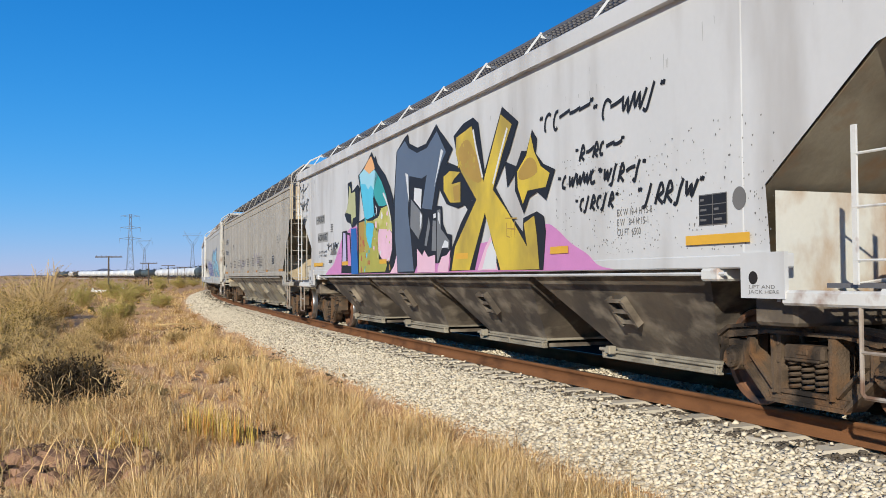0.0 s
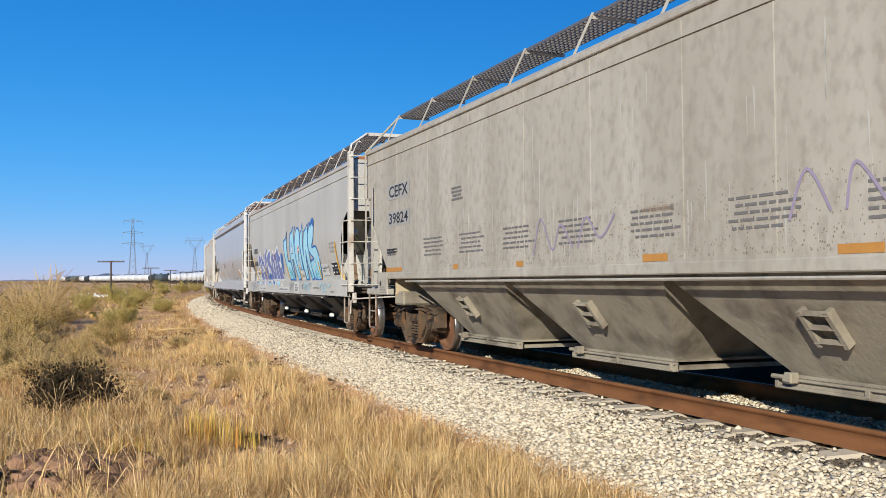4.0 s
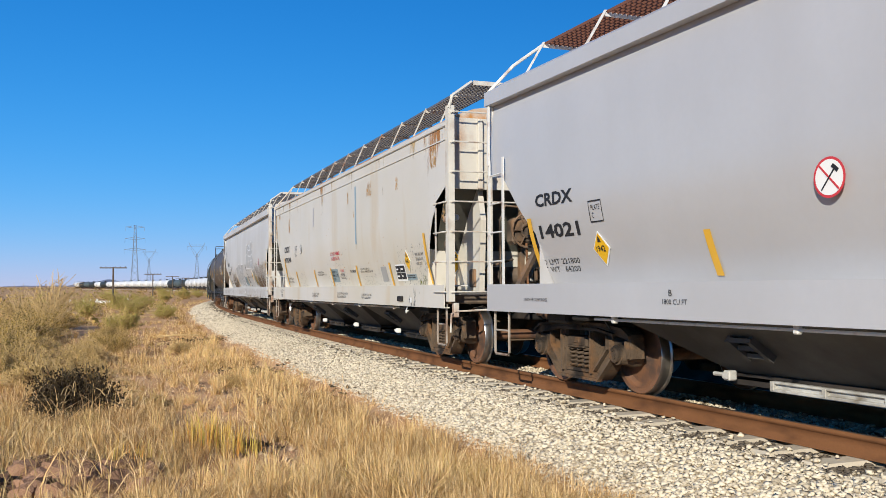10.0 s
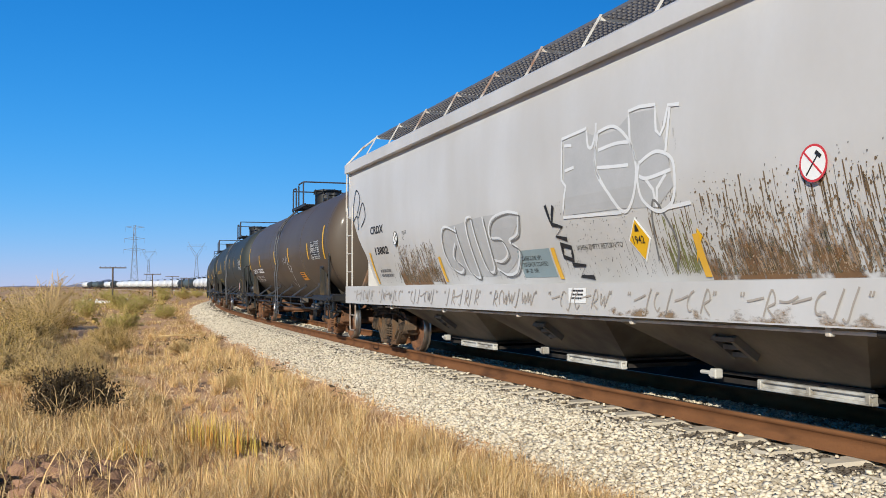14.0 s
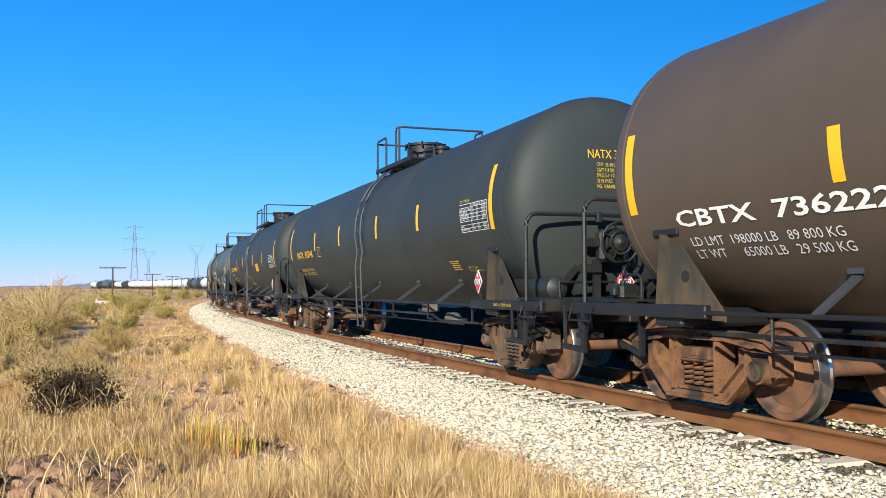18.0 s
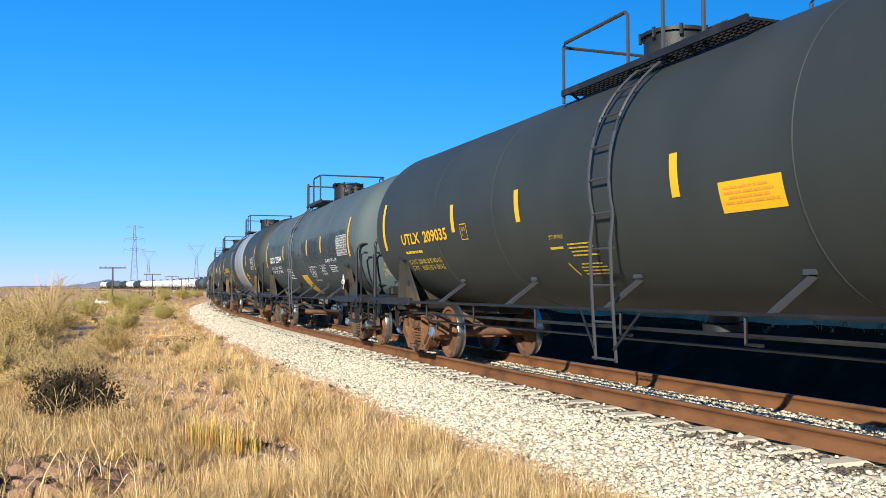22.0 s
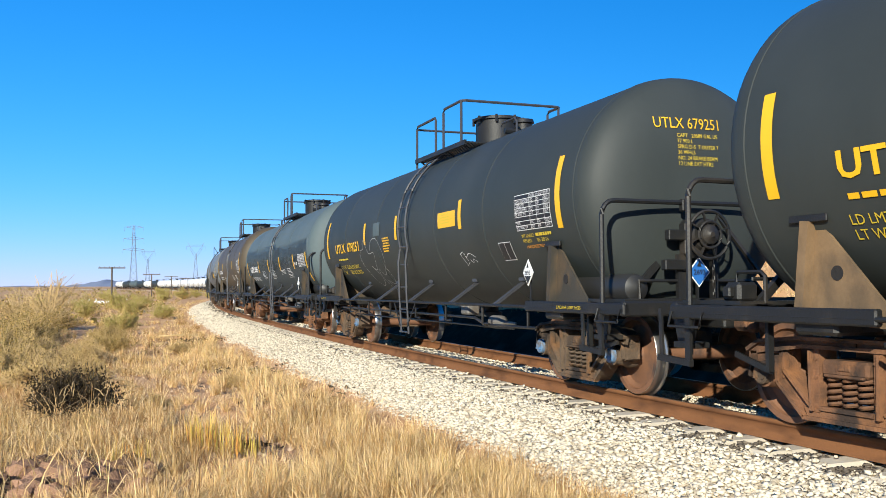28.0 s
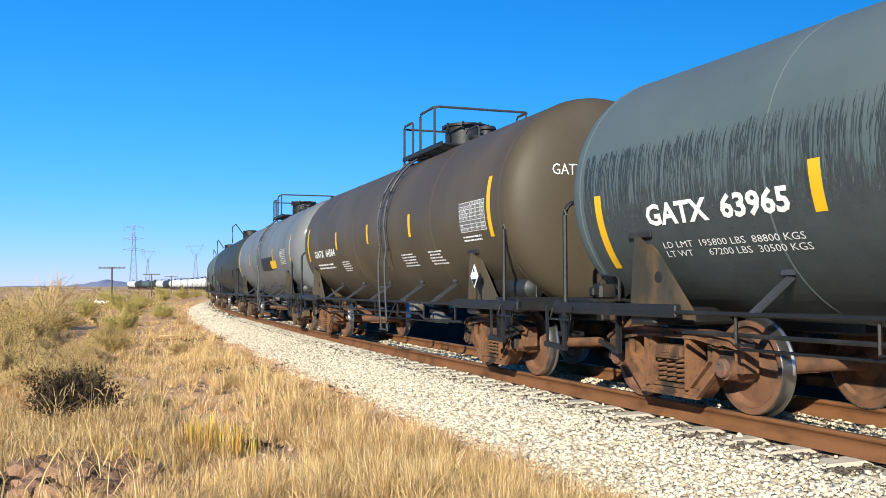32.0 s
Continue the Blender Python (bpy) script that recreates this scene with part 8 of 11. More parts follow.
        for sy in (-1, 1):
            plate = part("saddle_plate", Shape().prism([(xs, 0.96), (xs + 0.08, 1.72), (xs + 0.15, 1.75), (xs + run, 0.98), (xs + run, 0.90)], sy * 1.30, sy * 1.27), sm, car, smooth=False)
            part("saddle_flange", Shape().bar((xs, sy * 1.29, 0.98), (xs + 0.085, sy * 1.29, 1.75), 0.09, 0.20), sm, plate, smooth=False)
            # dark disc on the solid plate in place of the shaded hole
            part("saddle_hole", Shape().turn([(-0.003, 0.06), (0.003, 0.06)], 14, (xs + 0.33, sy * 1.302, 1.33)), M["dark"], plate)
            part("wear_pad", Shape().box(xs - 0.1, xs + 0.3, sy * 1.36 - 0.012, sy * 1.36 + 0.012, 1.74, 1.80, 0.005), fm, plate)
        part("saddle_web", Shape().add([(xs + 0.02, y, z) for y, z in [(-1.3, 1.0)] + [(-1.3 + 2.6 * k / 12, zc - math.sqrt(r * r - (-1.3 + 2.6 * k / 12) ** 2) + 0.03) for k in range(13)] + [(1.3, 1.0)]], [tuple(range(15))]), sm, car, smooth=False)
        part("end_sill", Shape().box(*sorted((sx * (e - 0.1), sx * e)), -1.48, 1.48, 0.92, 1.08, 0.02), fm, car)
        part("side_beam", Shape().box(*sorted((sx * (half - 1.5), sx * e)), -1.49, -1.41, 0.93, 1.06, 0.015), fm, car)
        part("side_beam", Shape().box(*sorted((sx * (half - 1.5), sx * e)), 1.41, 1.49, 0.93, 1.06, 0.015), fm, car)
        part("end_platform", grating(min(sx * (half + 0.0), sx * (e - 0.1)), max(sx * (half + 0.0), sx * (e - 0.1)), -1.4, 1.4, 1.085), fm, car)
        part("coupler", COUPLER, None, car, at=pose(sx * (e - 0.12), 0, 0, rz=0 if sx > 0 else 180))
        part("air_hose", HOSE, None, car, at=pose(sx * (e - 0.32), 0, 0, rz=0 if sx > 0 else 180))
        # bent pipe hoop across the end, flat steps below
        x0 = b + 1.25 if sx > 0 else -b - 1.48
        top = 2.19 if sx > 0 else 2.24
        corner = [(0.16 * math.cos(a), 0.16 * math.sin(a)) for a in np.linspace(math.pi, math.pi / 2, 5)]
        arc = [(x0, -1.45 + 0.16 + p, top - 0.16 + q) for p, q in corner]
        part("end_rail", Shape().pipe([(x0, -1.45, 0.60 if sx < 0 else 0.96)] + arc + [(x, -y, z) for x, y, z in reversed(arc)] + [(x0, 1.45, 0.96)], 0.028, 7), fm, car)
        part("end_rail_clamp", Shape().box(x0 - 0.04, x0 + 0.04, -0.42, -0.34, top - 0.10, top + 0.04, 0.01), fm, car)
        part("deck_plate", Shape().box(*sorted((sx * (b + 1.05), sx * (e - 0.1))), -1.40, 1.40, 1.055, 1.075), fm, car, smooth=False)
        part("end_brace", Shape().bar((sx * (b + 1.05), -1.05, 1.05), (sx * (b + 1.0), -0.58, 1.5), 0.05, 0.08), fm, car, smooth=False)
        part("brake_rod", Shape().bar((sx * (b + 1.1), 0.2, 2.05), (sx * (b + 1.25), 0.8, 1.25), 0.04, 0.04), fm, car, smooth=False)
        part("end_hand_rail", Shape().pipe([(sx * (b + 1.2), -0.95, 1.08), (sx * (b + 1.2), -0.95, 1.30), (sx * (b + 1.2), 0.6, 1.30), (sx * (b + 1.2), 0.6, 1.08)], 0.02, 6), fm, car)
        part("step_bracket", Shape().bar((x0, -1.47, 1.02), (x0, -1.47, 0.55), 0.07, 0.03).bar((x0 - 0.42, -1.47, 1.02), (x0 - 0.40, -1.47, 0.55), 0.05, 0.02).bar((x0 - 0.45, -1.47, 0.55), (x0 + 0.04, -1.47, 0.52), 0.06, 0.05), fm, car, smooth=False)
        part("gusset", Shape().prism([(x0 - 0.45, 0.95), (x0 - 0.10, 0.95), (x0 - 0.18, 0.68), (x0 - 0.36, 0.66)], -1.30, -1.26).box(x0 - 0.40, x0 - 0.12, -1.34, -1.12, 0.64, 0.70, 0.01), fm, car, smooth=False)
        stirrup(car, sx * (e - 0.26), 0.36, 1.46, 0.42, 0.98, fm)
        part("grab_iron", Shape().pipe([(sx * (e - 0.5), -1.5, 1.0), (sx * (e - 0.5), -1.54, 0.86), (sx * (e - 0.05), -1.54, 0.86), (sx * (e - 0.05), -1.5, 1.0)], 0.014, 5), fm, car)
        part("brake_hanger", Shape().box(sx * (half - 0.2) - 0.02, sx * (half - 0.2) + 0.02, -1.3, -1.24, 0.5, 0.95).bar((sx * (half - 0.2), -1.25, 0.5), (sx * (half + 0.3), -1.2, 0.62), 0.05, 0.03), fm, car, smooth=False)
    # brake stand, reservoir and valve on the leading end
    hx, hy, hz = b + 1.40, -0.15, 1.82

    def ring(q, dx=0.0, n=25):
        return [(hx + dx, hy + q * math.cos(a), hz + q * math.sin(a)) for a in np.linspace(0, 2 * math.pi, n)]
    if brake:
        wheel = part("brake_wheel", Shape().pipe(ring(0.272), 0.020, 6).pipe(ring(0.15, 0.02), 0.016, 6), fm, car)
        for k in range(8):
            a = k * math.pi / 4 + 0.2
            part("spoke", Shape().bar((hx, hy + 0.05 * math.cos(a), hz + 0.05 * math.sin(a)), (hx, hy + 0.27 * math.cos(a + 0.12), hz + 0.27 * math.sin(a + 0.12)), 0.035, 0.014), fm, wheel, smooth=False)
        part("hub", Shape().turn([(hx - 0.02, 0.13), (hx + 0.03, 0.11), (hx + 0.05, 0.05), (hx + 0.07, 0.03)], 14, (0, hy, hz), "x"), fm, wheel)
        part("brake_housing", Shape().box(hx - 0.28, hx - 0.08, hy - 0.24, hy + 0.20, hz - 0.26, hz + 0.18, 0.05).turn([(hx - 0.1, 0.2), (hx - 0.04, 0.17)], 16, (0, hy, hz), "x").box(hx - 0.22, hx - 0.12, hy - 0.45, hy - 0.2, hz - 0.06, hz + 0.06, 0.01).box(hx - 0.22, hx - 0.12, hy - 0.5, hy - 0.2, hz - 0.40, hz - 0.28, 0.01), fm, car)
        part("brake_stand", Shape().bar((hx - 0.2, hy - 0.25, 1.05), (hx - 0.2, hy - 0.25, 1.6), 0.06, 0.10), fm, car, smooth=False)
        part("brake_stand", Shape().bar((hx - 0.2, hy + 0.2, 1.05), (hx - 0.2, hy + 0.2, 1.6), 0.06, 0.08), fm, car, smooth=False)
        chain = Shape()
        for k in range(12):
            z = 1.52 - 0.07 * k
            chain.pipe([(hx + 0.03 + 0.016 * math.cos(a) * (k % 2), hy + 0.03 + 0.016 * math.cos(a) * (1 - k % 2), z + 0.042 * math.sin(a)) for a in np.linspace(0, 2 * math.pi, 7)], 0.008, 4)
        part("brake_chain", chain, fm, car)
        part("air_reservoir", Shape().turn([(b - 0.13, 0.05), (b - 0.07, 0.15), (b - 0.02, 0.165), (b + 1.09, 0.165), (b + 1.14, 0.15), (b + 1.2, 0.05)], 22, (0, -0.95, 1.22), "x"), RES, car, "black air reservoir")
    if channels:
        for y in (-1.40, -1.12):
            part("hose_channel", Shape().pipe([(b + 1.45, y, 1.0), (b + 1.45, y, 1.95), (b + 1.45, y + 0.06, 2.0), (b + 1.45, y + 0.14, 1.99)], 0.022, 6), fm, car)
        part("placard_frame", Shape().pipe([(b + 1.3, 0.2 + 0.26 * math.cos(a), 1.42 + 0.28 * math.sin(a)) for a in np.linspace(0, 2 * math.pi, 5)], 0.012, 4), fm, car)
    # trailing end: control valve block and pipes
    part("control_valve", Shape().box(-b - 1.24, -b - 1.04, -1.25, -1.02, 1.09, 1.27, 0.03).box(-b - 1.20, -b - 1.10, -1.31, -1.24, 1.13, 1.23, 0.015).box(-b - 1.34, -b - 1.23, -1.18, -1.06, 1.10, 1.21, 0.015), fm, car)
    part("valve_pipe", Shape().pipe([(-b - 1.2, -1.15, 1.26), (-b - 1.2, -1.12, 1.36), (-b - 0.9, -1.12, 1.36), (-b - 0.85, -1.12, 1.32), (-b - 0.85, -1.12, 1.08)], 0.02, 6), fm, car)
    TRAIN.append((car, mid, b))
    return car, surf, mid, nose


def tape(car, mid, sf, ends, shorts, zt=(1.97, 2.83), zs=(2.13, 2.55), w=0.13):
    for c in ends:
        decal(car, mid - c - w / 2, mid - c + w / 2, zt[0], zt[1], M["yellow"], sf, "reflective_stripe", off=0.006)
    for c in shorts:
        decal(car, mid - c - w / 2, mid - c + w / 2, zs[0], zs[1], M["yellow"], sf, "reflective_stripe", off=0.006)


def say(car, mid, sf, text, c0, c1, z0, z1, mat, bold=0.0):
    return words(car, text, mid - c0, mid - c1, z0, z1, mat, sf, bold * 1.7, 0.010)


def head_words(car, half, text, y0, y1, z0, z1, mat, zc, r, ):
    """Writing on the leading head of a tank."""
    first = len(LETTERS[car])
    ob = words(car, text, y0, y1, z0, z1, mat, lambda z: 0.0)
    for piece in LETTERS[car][first:] or [ob]:
        for v in piece.data.vertices:
            v.co = (half + dome(math.hypot(v.co.x, v.co.z - zc) / r) + 0.012, v.co.x, v.co.z)


def end_placard(car, half, y, z, r, mat, text, label):
    """A placard that faces forwards on the end platform."""
    pl = diamond(car, 0.0, 0.0, r, mat, lambda z: 0.0, text, "white" if mat is M["red"] else "ink", label=label)
    pl.matrix_basis = pose(half + 0.66, y, z, rz=90)
    part("placard_stand", Shape().bar((half + 0.64, y, 1.05), (half + 0.64, y, z), 0.04, 0.02), M["black"], car, smooth=False)


def runs_on(car, mid, sf, c0, c1, z0, z1, mat, n, seed, w=0.02):
    rnd = random.Random(seed)
    sh = Shape()
    for _ in range(n):
        x = mid - rnd.uniform(c0, c1)
        t = z1 - rnd.random() ** 1.5 * 0.25 * (z1 - z0)
        b = t - (t - z0) * rnd.uniform(0.3, 1.0)
        ww = w * rnd.uniform(0.3, 1.0)
        zz = np.linspace(b, t, 8)
        sh.grid([[(x - ww * (0.3 + 0.7 * k / 7) + 0.01 * math.sin(k * 1.7 + x), sf(z) - 0.004, z), (x + ww * (0.3 + 0.7 * k / 7), sf(z) - 0.004, z)] for k, z in enumerate(zz)])
    return tagged(part("dirt_run", sh, mat, car, "dark runs down the barrel", smooth=False), kind="stuff")


def rust_patch(car, half, y, z, sy, sz, seed, zc=2.42, r=1.5):
    """Specks of worn, rusty paint on the leading head."""
    rnd = random.Random(seed)
    sh = Shape()
    for _ in range(260):
        yy, zz, s = rnd.gauss(y, sy * 0.55), rnd.gauss(z, sz * 0.5), rnd.uniform(0.006, 0.03)
        pts = []
        for a in (0, 1.2, 2.5, 3.8, 5.0):
            p, q = yy + s * math.cos(a) * rnd.uniform(0.5, 1), zz + 1.6 * s * math.sin(a) * rnd.uniform(0.5, 1)
            pts.append((half + dome(math.hypot(p, q - zc) / r) + 0.004, p, q))
        sh.add(pts, [tuple(range(5))])
    return tagged(part("worn_paint", sh, TAN, car, "worn rusty specks on the tank head", smooth=False), kind="stuff")


def side_placard(car, mid, sf, c, z, r, mat, text, label, ink="ink"):
    y = -1.46
    p = diamond(car, mid - c, z, r, mat, lambda _: y, text, ink, label=label)
    if mat is M["white"]:
        x, q, g = mid - c, r * 0.86, r * 0.28
        part("placard_lower", Shape().add([(x - q * 0.72, y - 0.024, z - g), (x, y - 0.024, z - q * 1.15), (x + q * 0.72, y - 0.024, z - g)], [(0, 1, 2)]), M["ink"], p, smooth=False)
    part("placard_holder", Shape().bar((mid - c, y + 0.02, 1.0), (mid - c, y + 0.02, z), 0.03, 0.015), M["black"], car, smooth=False)
    return p


def the_tanks():
    # brown-black
    car, sf, mid, half = tank(2.3, 17.1, T_BROWN, "brown-black tank car with white reporting marks and yellow stripes", ladder_c=9.75, seams=(5.9, 11.6), saddle=SADDLE, frame="black", tone="rust", bogies=(3.44, 16.44), brake=False)
    tape(car, mid, sf, (16.95, 2.75), (14.23, 10.68, 8.0, 4.85), (1.97, 2.8), (2.02, 2.45))
    say(car, mid, sf, "CBTX  736222", 16.3, 13.75, 1.80, 1.96, M["white"], 0.012)
    say(car, mid, sf, "LD LMT  198000 LB   89 800 KG\nLT WT      65000 LB   29 500 KG", 16.2, 14.3, 1.50, 1.70, CHALK)
    decal(car, mid - 6.87, mid - 6.16, 1.47, 1.70, ORANGE_L, sf, "label_panel", off=0.006)
    bars(car, mid - 6.82, mid - 6.2, 1.5, 1.68, 3, M["ink"], sf, 6, 0.5, 0.01)
    record_panel(car, mid - 4.4, mid - 3.3, 2.0, 2.45, sf, "ink", "white", (4, 8), 8)
    stroke(car, "chalk_scrawl", [[(mid - 9.14, 1.98), (mid - 8.94, 2.2), (mid - 8.72, 2.0), (mid - 8.34, 2.21), (mid - 8.32, 1.91), (mid - 8.31, 1.71)], smooth_path([(mid - 8.28, 2.01), (mid - 8.2, 1.81), (mid - 8.04, 1.75), (mid - 7.88, 1.88), (mid - 8.09, 1.92)]), smooth_path([(mid - 8.97, 1.46), (mid - 8.7, 1.29), (mid - 8.3, 1.5), (mid - 7.88, 1.93)])], 0.018, CHALK, sf, 0.008, "white chalk scrawl")
    # long satin black
    car, sf, mid, half = tank(20.05, 35.95, T_BLACK, "satin black tank car with yellow lettering and red hazard placards", ladder_c=27.4, seams=(24.75, 30.8), cap="orange_cap", tone="iron", bogies=(20.62, 34.78), top=(-0.76, -0.08, 0.62, 0.90, -0.20))
    tape(car, mid, sf, (35.45, 20.42), (32.15, 29.47, 26.3, 23.68), (2.05, 2.96), (2.22, 2.67))
    say(car, mid, sf, "NATX  303946", 34.55, 32.5, 2.05, 2.24, M["yellow"], 0.01)
    say(car, mid, sf, "LD LMT 206100 LB 93 450 KG\nLT WT    79800 LB 36 250 KG", 34.5, 32.85, 1.60, 1.78, BEAM_Y)
    stroke(car, "plate_frame", [[(mid - 31.86, 2.05), (mid - 31.53, 2.05), (mid - 31.53, 2.28), (mid - 31.86, 2.28), (mid - 31.86, 2.05)]], 0.016, M["yellow"], sf, 0.01)
    say(car, mid, sf, "PLATE\nC", 31.80, 31.60, 2.09, 2.24, M["yellow"])
    record_panel(car, mid - 21.62, mid - 20.55, 2.06, 2.48, sf, "ink", "white", (4, 9), 5)
    say(car, mid, sf, "DOT 117R100W", 21.6, 21.2, 2.50, 2.545, BEAM_Y)
    bars(car, mid - 22.6, mid - 22.2, 1.5, 1.66, 5, BEAM_Y, sf, 4, 0.5, 0.01)
    say(car, mid, sf, "EMPTY LOAD\n1/4 IN. ADJ. BLOCK", 21.95, 21.4, 1.47, 1.56, BEAM_Y)
    head_words(car, half, "NATX 303946", -0.43, 0.35, 2.98, 3.10, M["yellow"], 2.42, 1.5)
    head_words(car, half, "CAPT  30110 GAL US\nCAPT 114 000 LTR\nSPRG D-5  7 OUTER  7 INNER\n36 IN WHLS\nNO. 18 BRAKE BEAMS", -0.31, 0.26, 2.57, 2.92, BEAM_Y, 2.42, 1.5)
    side_placard(car, mid, sf, 20.95, 1.32, 0.15, M["red"], "1202", "red hazard placard", "white")
    end_placard(car, half, 0.0, 1.30, 0.16, M["red"], "1202", "red hazard placard")
    low = lambda z: -1.492
    words(car, "2 INCH HF COMP SHOES", mid - 36.05, mid - 35.45, 0.965, 1.025, M["yellow"], low)
    words(car, "2 INCH HF COMP SHOES", mid - 20.35, mid - 19.75, 0.975, 1.015, BEAM_Y, low)
    # black with large yellow lettering
    car, sf, mid, half = tank(38.35, 54.3, T_BLACK, "black tank car with large yellow lettering and blue bearing caps", ladder_c=45.85, seams=(43.0, 48.9, 51.2), cap="blue_cap", tone="rust", bogies=(39.0, 53.15), brake=False, top=(-1.95, -0.4, 0.30, 1.05, -0.75))
    tape(car, mid, sf, (53.9, 38.8), (50.4, 48.1, 44.6, 41.9), (1.95, 2.83), (2.1, 2.53))
    say(car, mid, sf, "UTLX  209035", 52.92, 50.7, 2.0, 2.20, M["yellow"], 0.015)
    bars(car, mid - 52.86, mid - 51.84, 1.84, 1.89, 1, BEAM_Y, sf, 3, 0.9, 0.01)
    say(car, mid, sf, "LD LMT  205100 LB 93 000 KG\nLT WT     80000 LB 36 700 KG", 52.9, 51.3, 1.55, 1.74, BEAM_Y)
    stroke(car, "plate_frame", [[(mid - 50.12, 1.97), (mid - 49.88, 1.97), (mid - 49.88, 2.2), (mid - 50.12, 2.2), (mid - 50.12, 1.97)]], 0.016, M["yellow"], sf, 0.01)
    say(car, mid, sf, "PLATE\nC", 50.07, 49.93, 2.02, 2.15, M["yellow"])
    decal(car, mid - 43.96, mid - 43.14, 1.89, 2.17, M["yellow"], sf, "label_panel", off=0.006)
    bars(car, mid - 43.9, mid - 43.2, 1.94, 2.12, 4, ORANGE_L, sf, 3, 0.5, 0.01)
    record_panel(car, mid - 40.18, mid - 39.1, 1.95, 2.36, sf, "ink", "white", (4, 9), 15)
    say(car, mid, sf, "BOT OPR VALVE", 47.38, 47.02, 1.83, 1.88, BEAM_Y)
    bars(car, mid - 47.0, mid - 46.35, 1.58, 1.76, 4, BEAM_Y, sf, 9, 0.4, 0.01)
    bars(car, mid - 46.95, mid - 46.3, 1.36, 1.52, 4, BEAM_Y, sf, 19, 0.4, 0.01)
    stroke(car, "handle_diagram", [[(mid - 47.45, 1.72), (mid - 47.12, 1.72)], [(mid - 47.2, 1.53), (mid - 47.1, 1.38)]], 0.03, BEAM_Y, sf, 0.01)
    head_words(car, half, "UTLX 209035", -0.49, 0.39, 2.92, 3.05, M["yellow"], 2.42, 1.5)
    head_words(car, half, "CAPY  30260 GAL US\nCAPY 114 550 LTR\nSPRG D-5  7 OUTER  7 INNER\n36 IN WHLS\nNO. 24 BRAKE BEAMS", -0.29, 0.36, 2.50, 2.86, BEAM_Y, 2.42, 1.5)
    side_placard(car, mid, sf, 39.27, 1.37, 0.16, M["red"], "1203", "red hazard placard", "white")
    end_placard(car, half, 0.15, 1.40, 0.17, M["red"], "1203", "red hazard placard")
    words(car, "2 INCH HF COMP SHOES", mid - 39.2, mid - 38.84, 0.975, 1.015, M["yellow"], low)
    # weathered slate
    car, sf, mid, half = tank(56.45, 69.35, T_SLATE, "weathered slate-grey tank car with white lettering and black runs", r=1.46, zc=2.36, ladder_c=63.9, seams=(59.2, 62.4, 66.9), cap="blue_cap", bogies=(57.38, 68.48), brake=False, channels=True, top=(-0.40, -0.25, 0.50, 1.50, 0.9))
    tape(car, mid, sf, (69.0, 56.9), (65.6, 61.77, 59.93), (1.95, 2.83), (2.14, 2.56))
    say(car, mid, sf, "GATX  225344", 68.23, 66.0, 2.065, 2.265, M["white"], 0.014)
    say(car, mid, sf, "LD LMT  212100 LB   96200 KG\nLT WT     73900 LB   33500 KG", 68.11, 66.2, 1.73, 1.95, M["white"])
    decal(car, mid - 63.42, mid - 62.64, 1.09, 1.62, M["yellow"], sf, "label_panel", off=0.006)
    bars(car, mid - 63.38, mid - 62.7, 1.30, 1.58, 7, BEAM_Y, sf, 12, 0.3, 0.01)
    record_panel(car, mid - 58.13, mid - 57.1, 2.0, 2.46, sf, "grey_ink", "white", (3, 8), 25)
    say(car, mid, sf, "SR-8754 FRA AIP", 59.6, 58.3, 1.88, 1.96, M["white"])
    say(car, mid, sf, "MAXIMUM OPERATING PRESSURE FOR\nHEATER COILS 25 PSI\nEXTERIOR HEATER PIPES\nNO INLET OR OUTLET\nPIPE CAPS REQUIRED", 61.89, 60.82, 1.53, 1.83, M["white"])
    say(car, mid, sf, "VENT TANK WHEN UNLOADING", 61.85, 61.05, 1.43, 1.475, M["white"])
    say(car, mid, sf, "0.5 IN CERAMIC FIBER\n4 IN FIBERGLASS INS\nCOMPRESSED TO\nDO NOT EXCEED", 60.46, 59.75, 1.59, 1.84, M["white"])
    bars(car, mid - 65.4, mid - 64.42, 1.50, 1.82, 7, M["white"], sf, 50, 0.4, 0.01)
    bars(car, mid - 59.3, mid - 58.4, 1.62, 1.8, 4, M["white"], sf, 52, 0.4, 0.01)
    rust_patch(car, half, -0.72, 1.65, 0.12, 0.40, 7)
    decal(car, mid - 69.3, mid - 56.5, 1.00, 2.75, DARK_FILM, sf, "dirt_film", off=0.002, label="dark dirt streaks on the barrel, an even dark film lower down")
    runs_on(car, mid, sf, 57.2, 62.6, 1.85, 2.60, RUN, 520, 5, 0.004)
    runs_on(car, mid, sf, 64.5, 68.9, 1.9, 2.75, RUN, 160, 15, 0.0035)
    head_words(car, half, "GATX 225344", -0.79, 0.11, 2.75, 2.89, M["white"], 2.36, 1.46)
    head_words(car, half, "CAPY  20450  US GAL\nCAPY  77 409   L", -0.69, 0.08, 2.57, 2.72, M["white"], 2.36, 1.46)
    side_placard(car, mid, sf, 57.3, 1.38, 0.15, M["white"], "2693", "white hazard placard")
    # black with a wide grey band
    car, sf, mid, half = tank(71.6, 86.2, T_BLACK, "black tank car with a wide grey band round its middle", ladder_c=80.6, seams=(75.5, 82.0), cap="iron", tone="rust", saddle=RUST_SADDLE, bogies=(72.71, 85.51), brake=False, top=(0.1, 0.3, 1.0, 2.0, 1.4))
    part("painted_band", Shape().turn([(-1.75, 1.502), (-1.74, 1.507), (1.74, 1.507), (1.75, 1.502)], 64, (mid - 78.1, 0, 2.42), "x", False), T_GREY, car, "light grey painted band")
    tape(car, mid, sf, (85.9, 72.1), (75.2,), (1.95, 2.83), (2.14, 2.56))
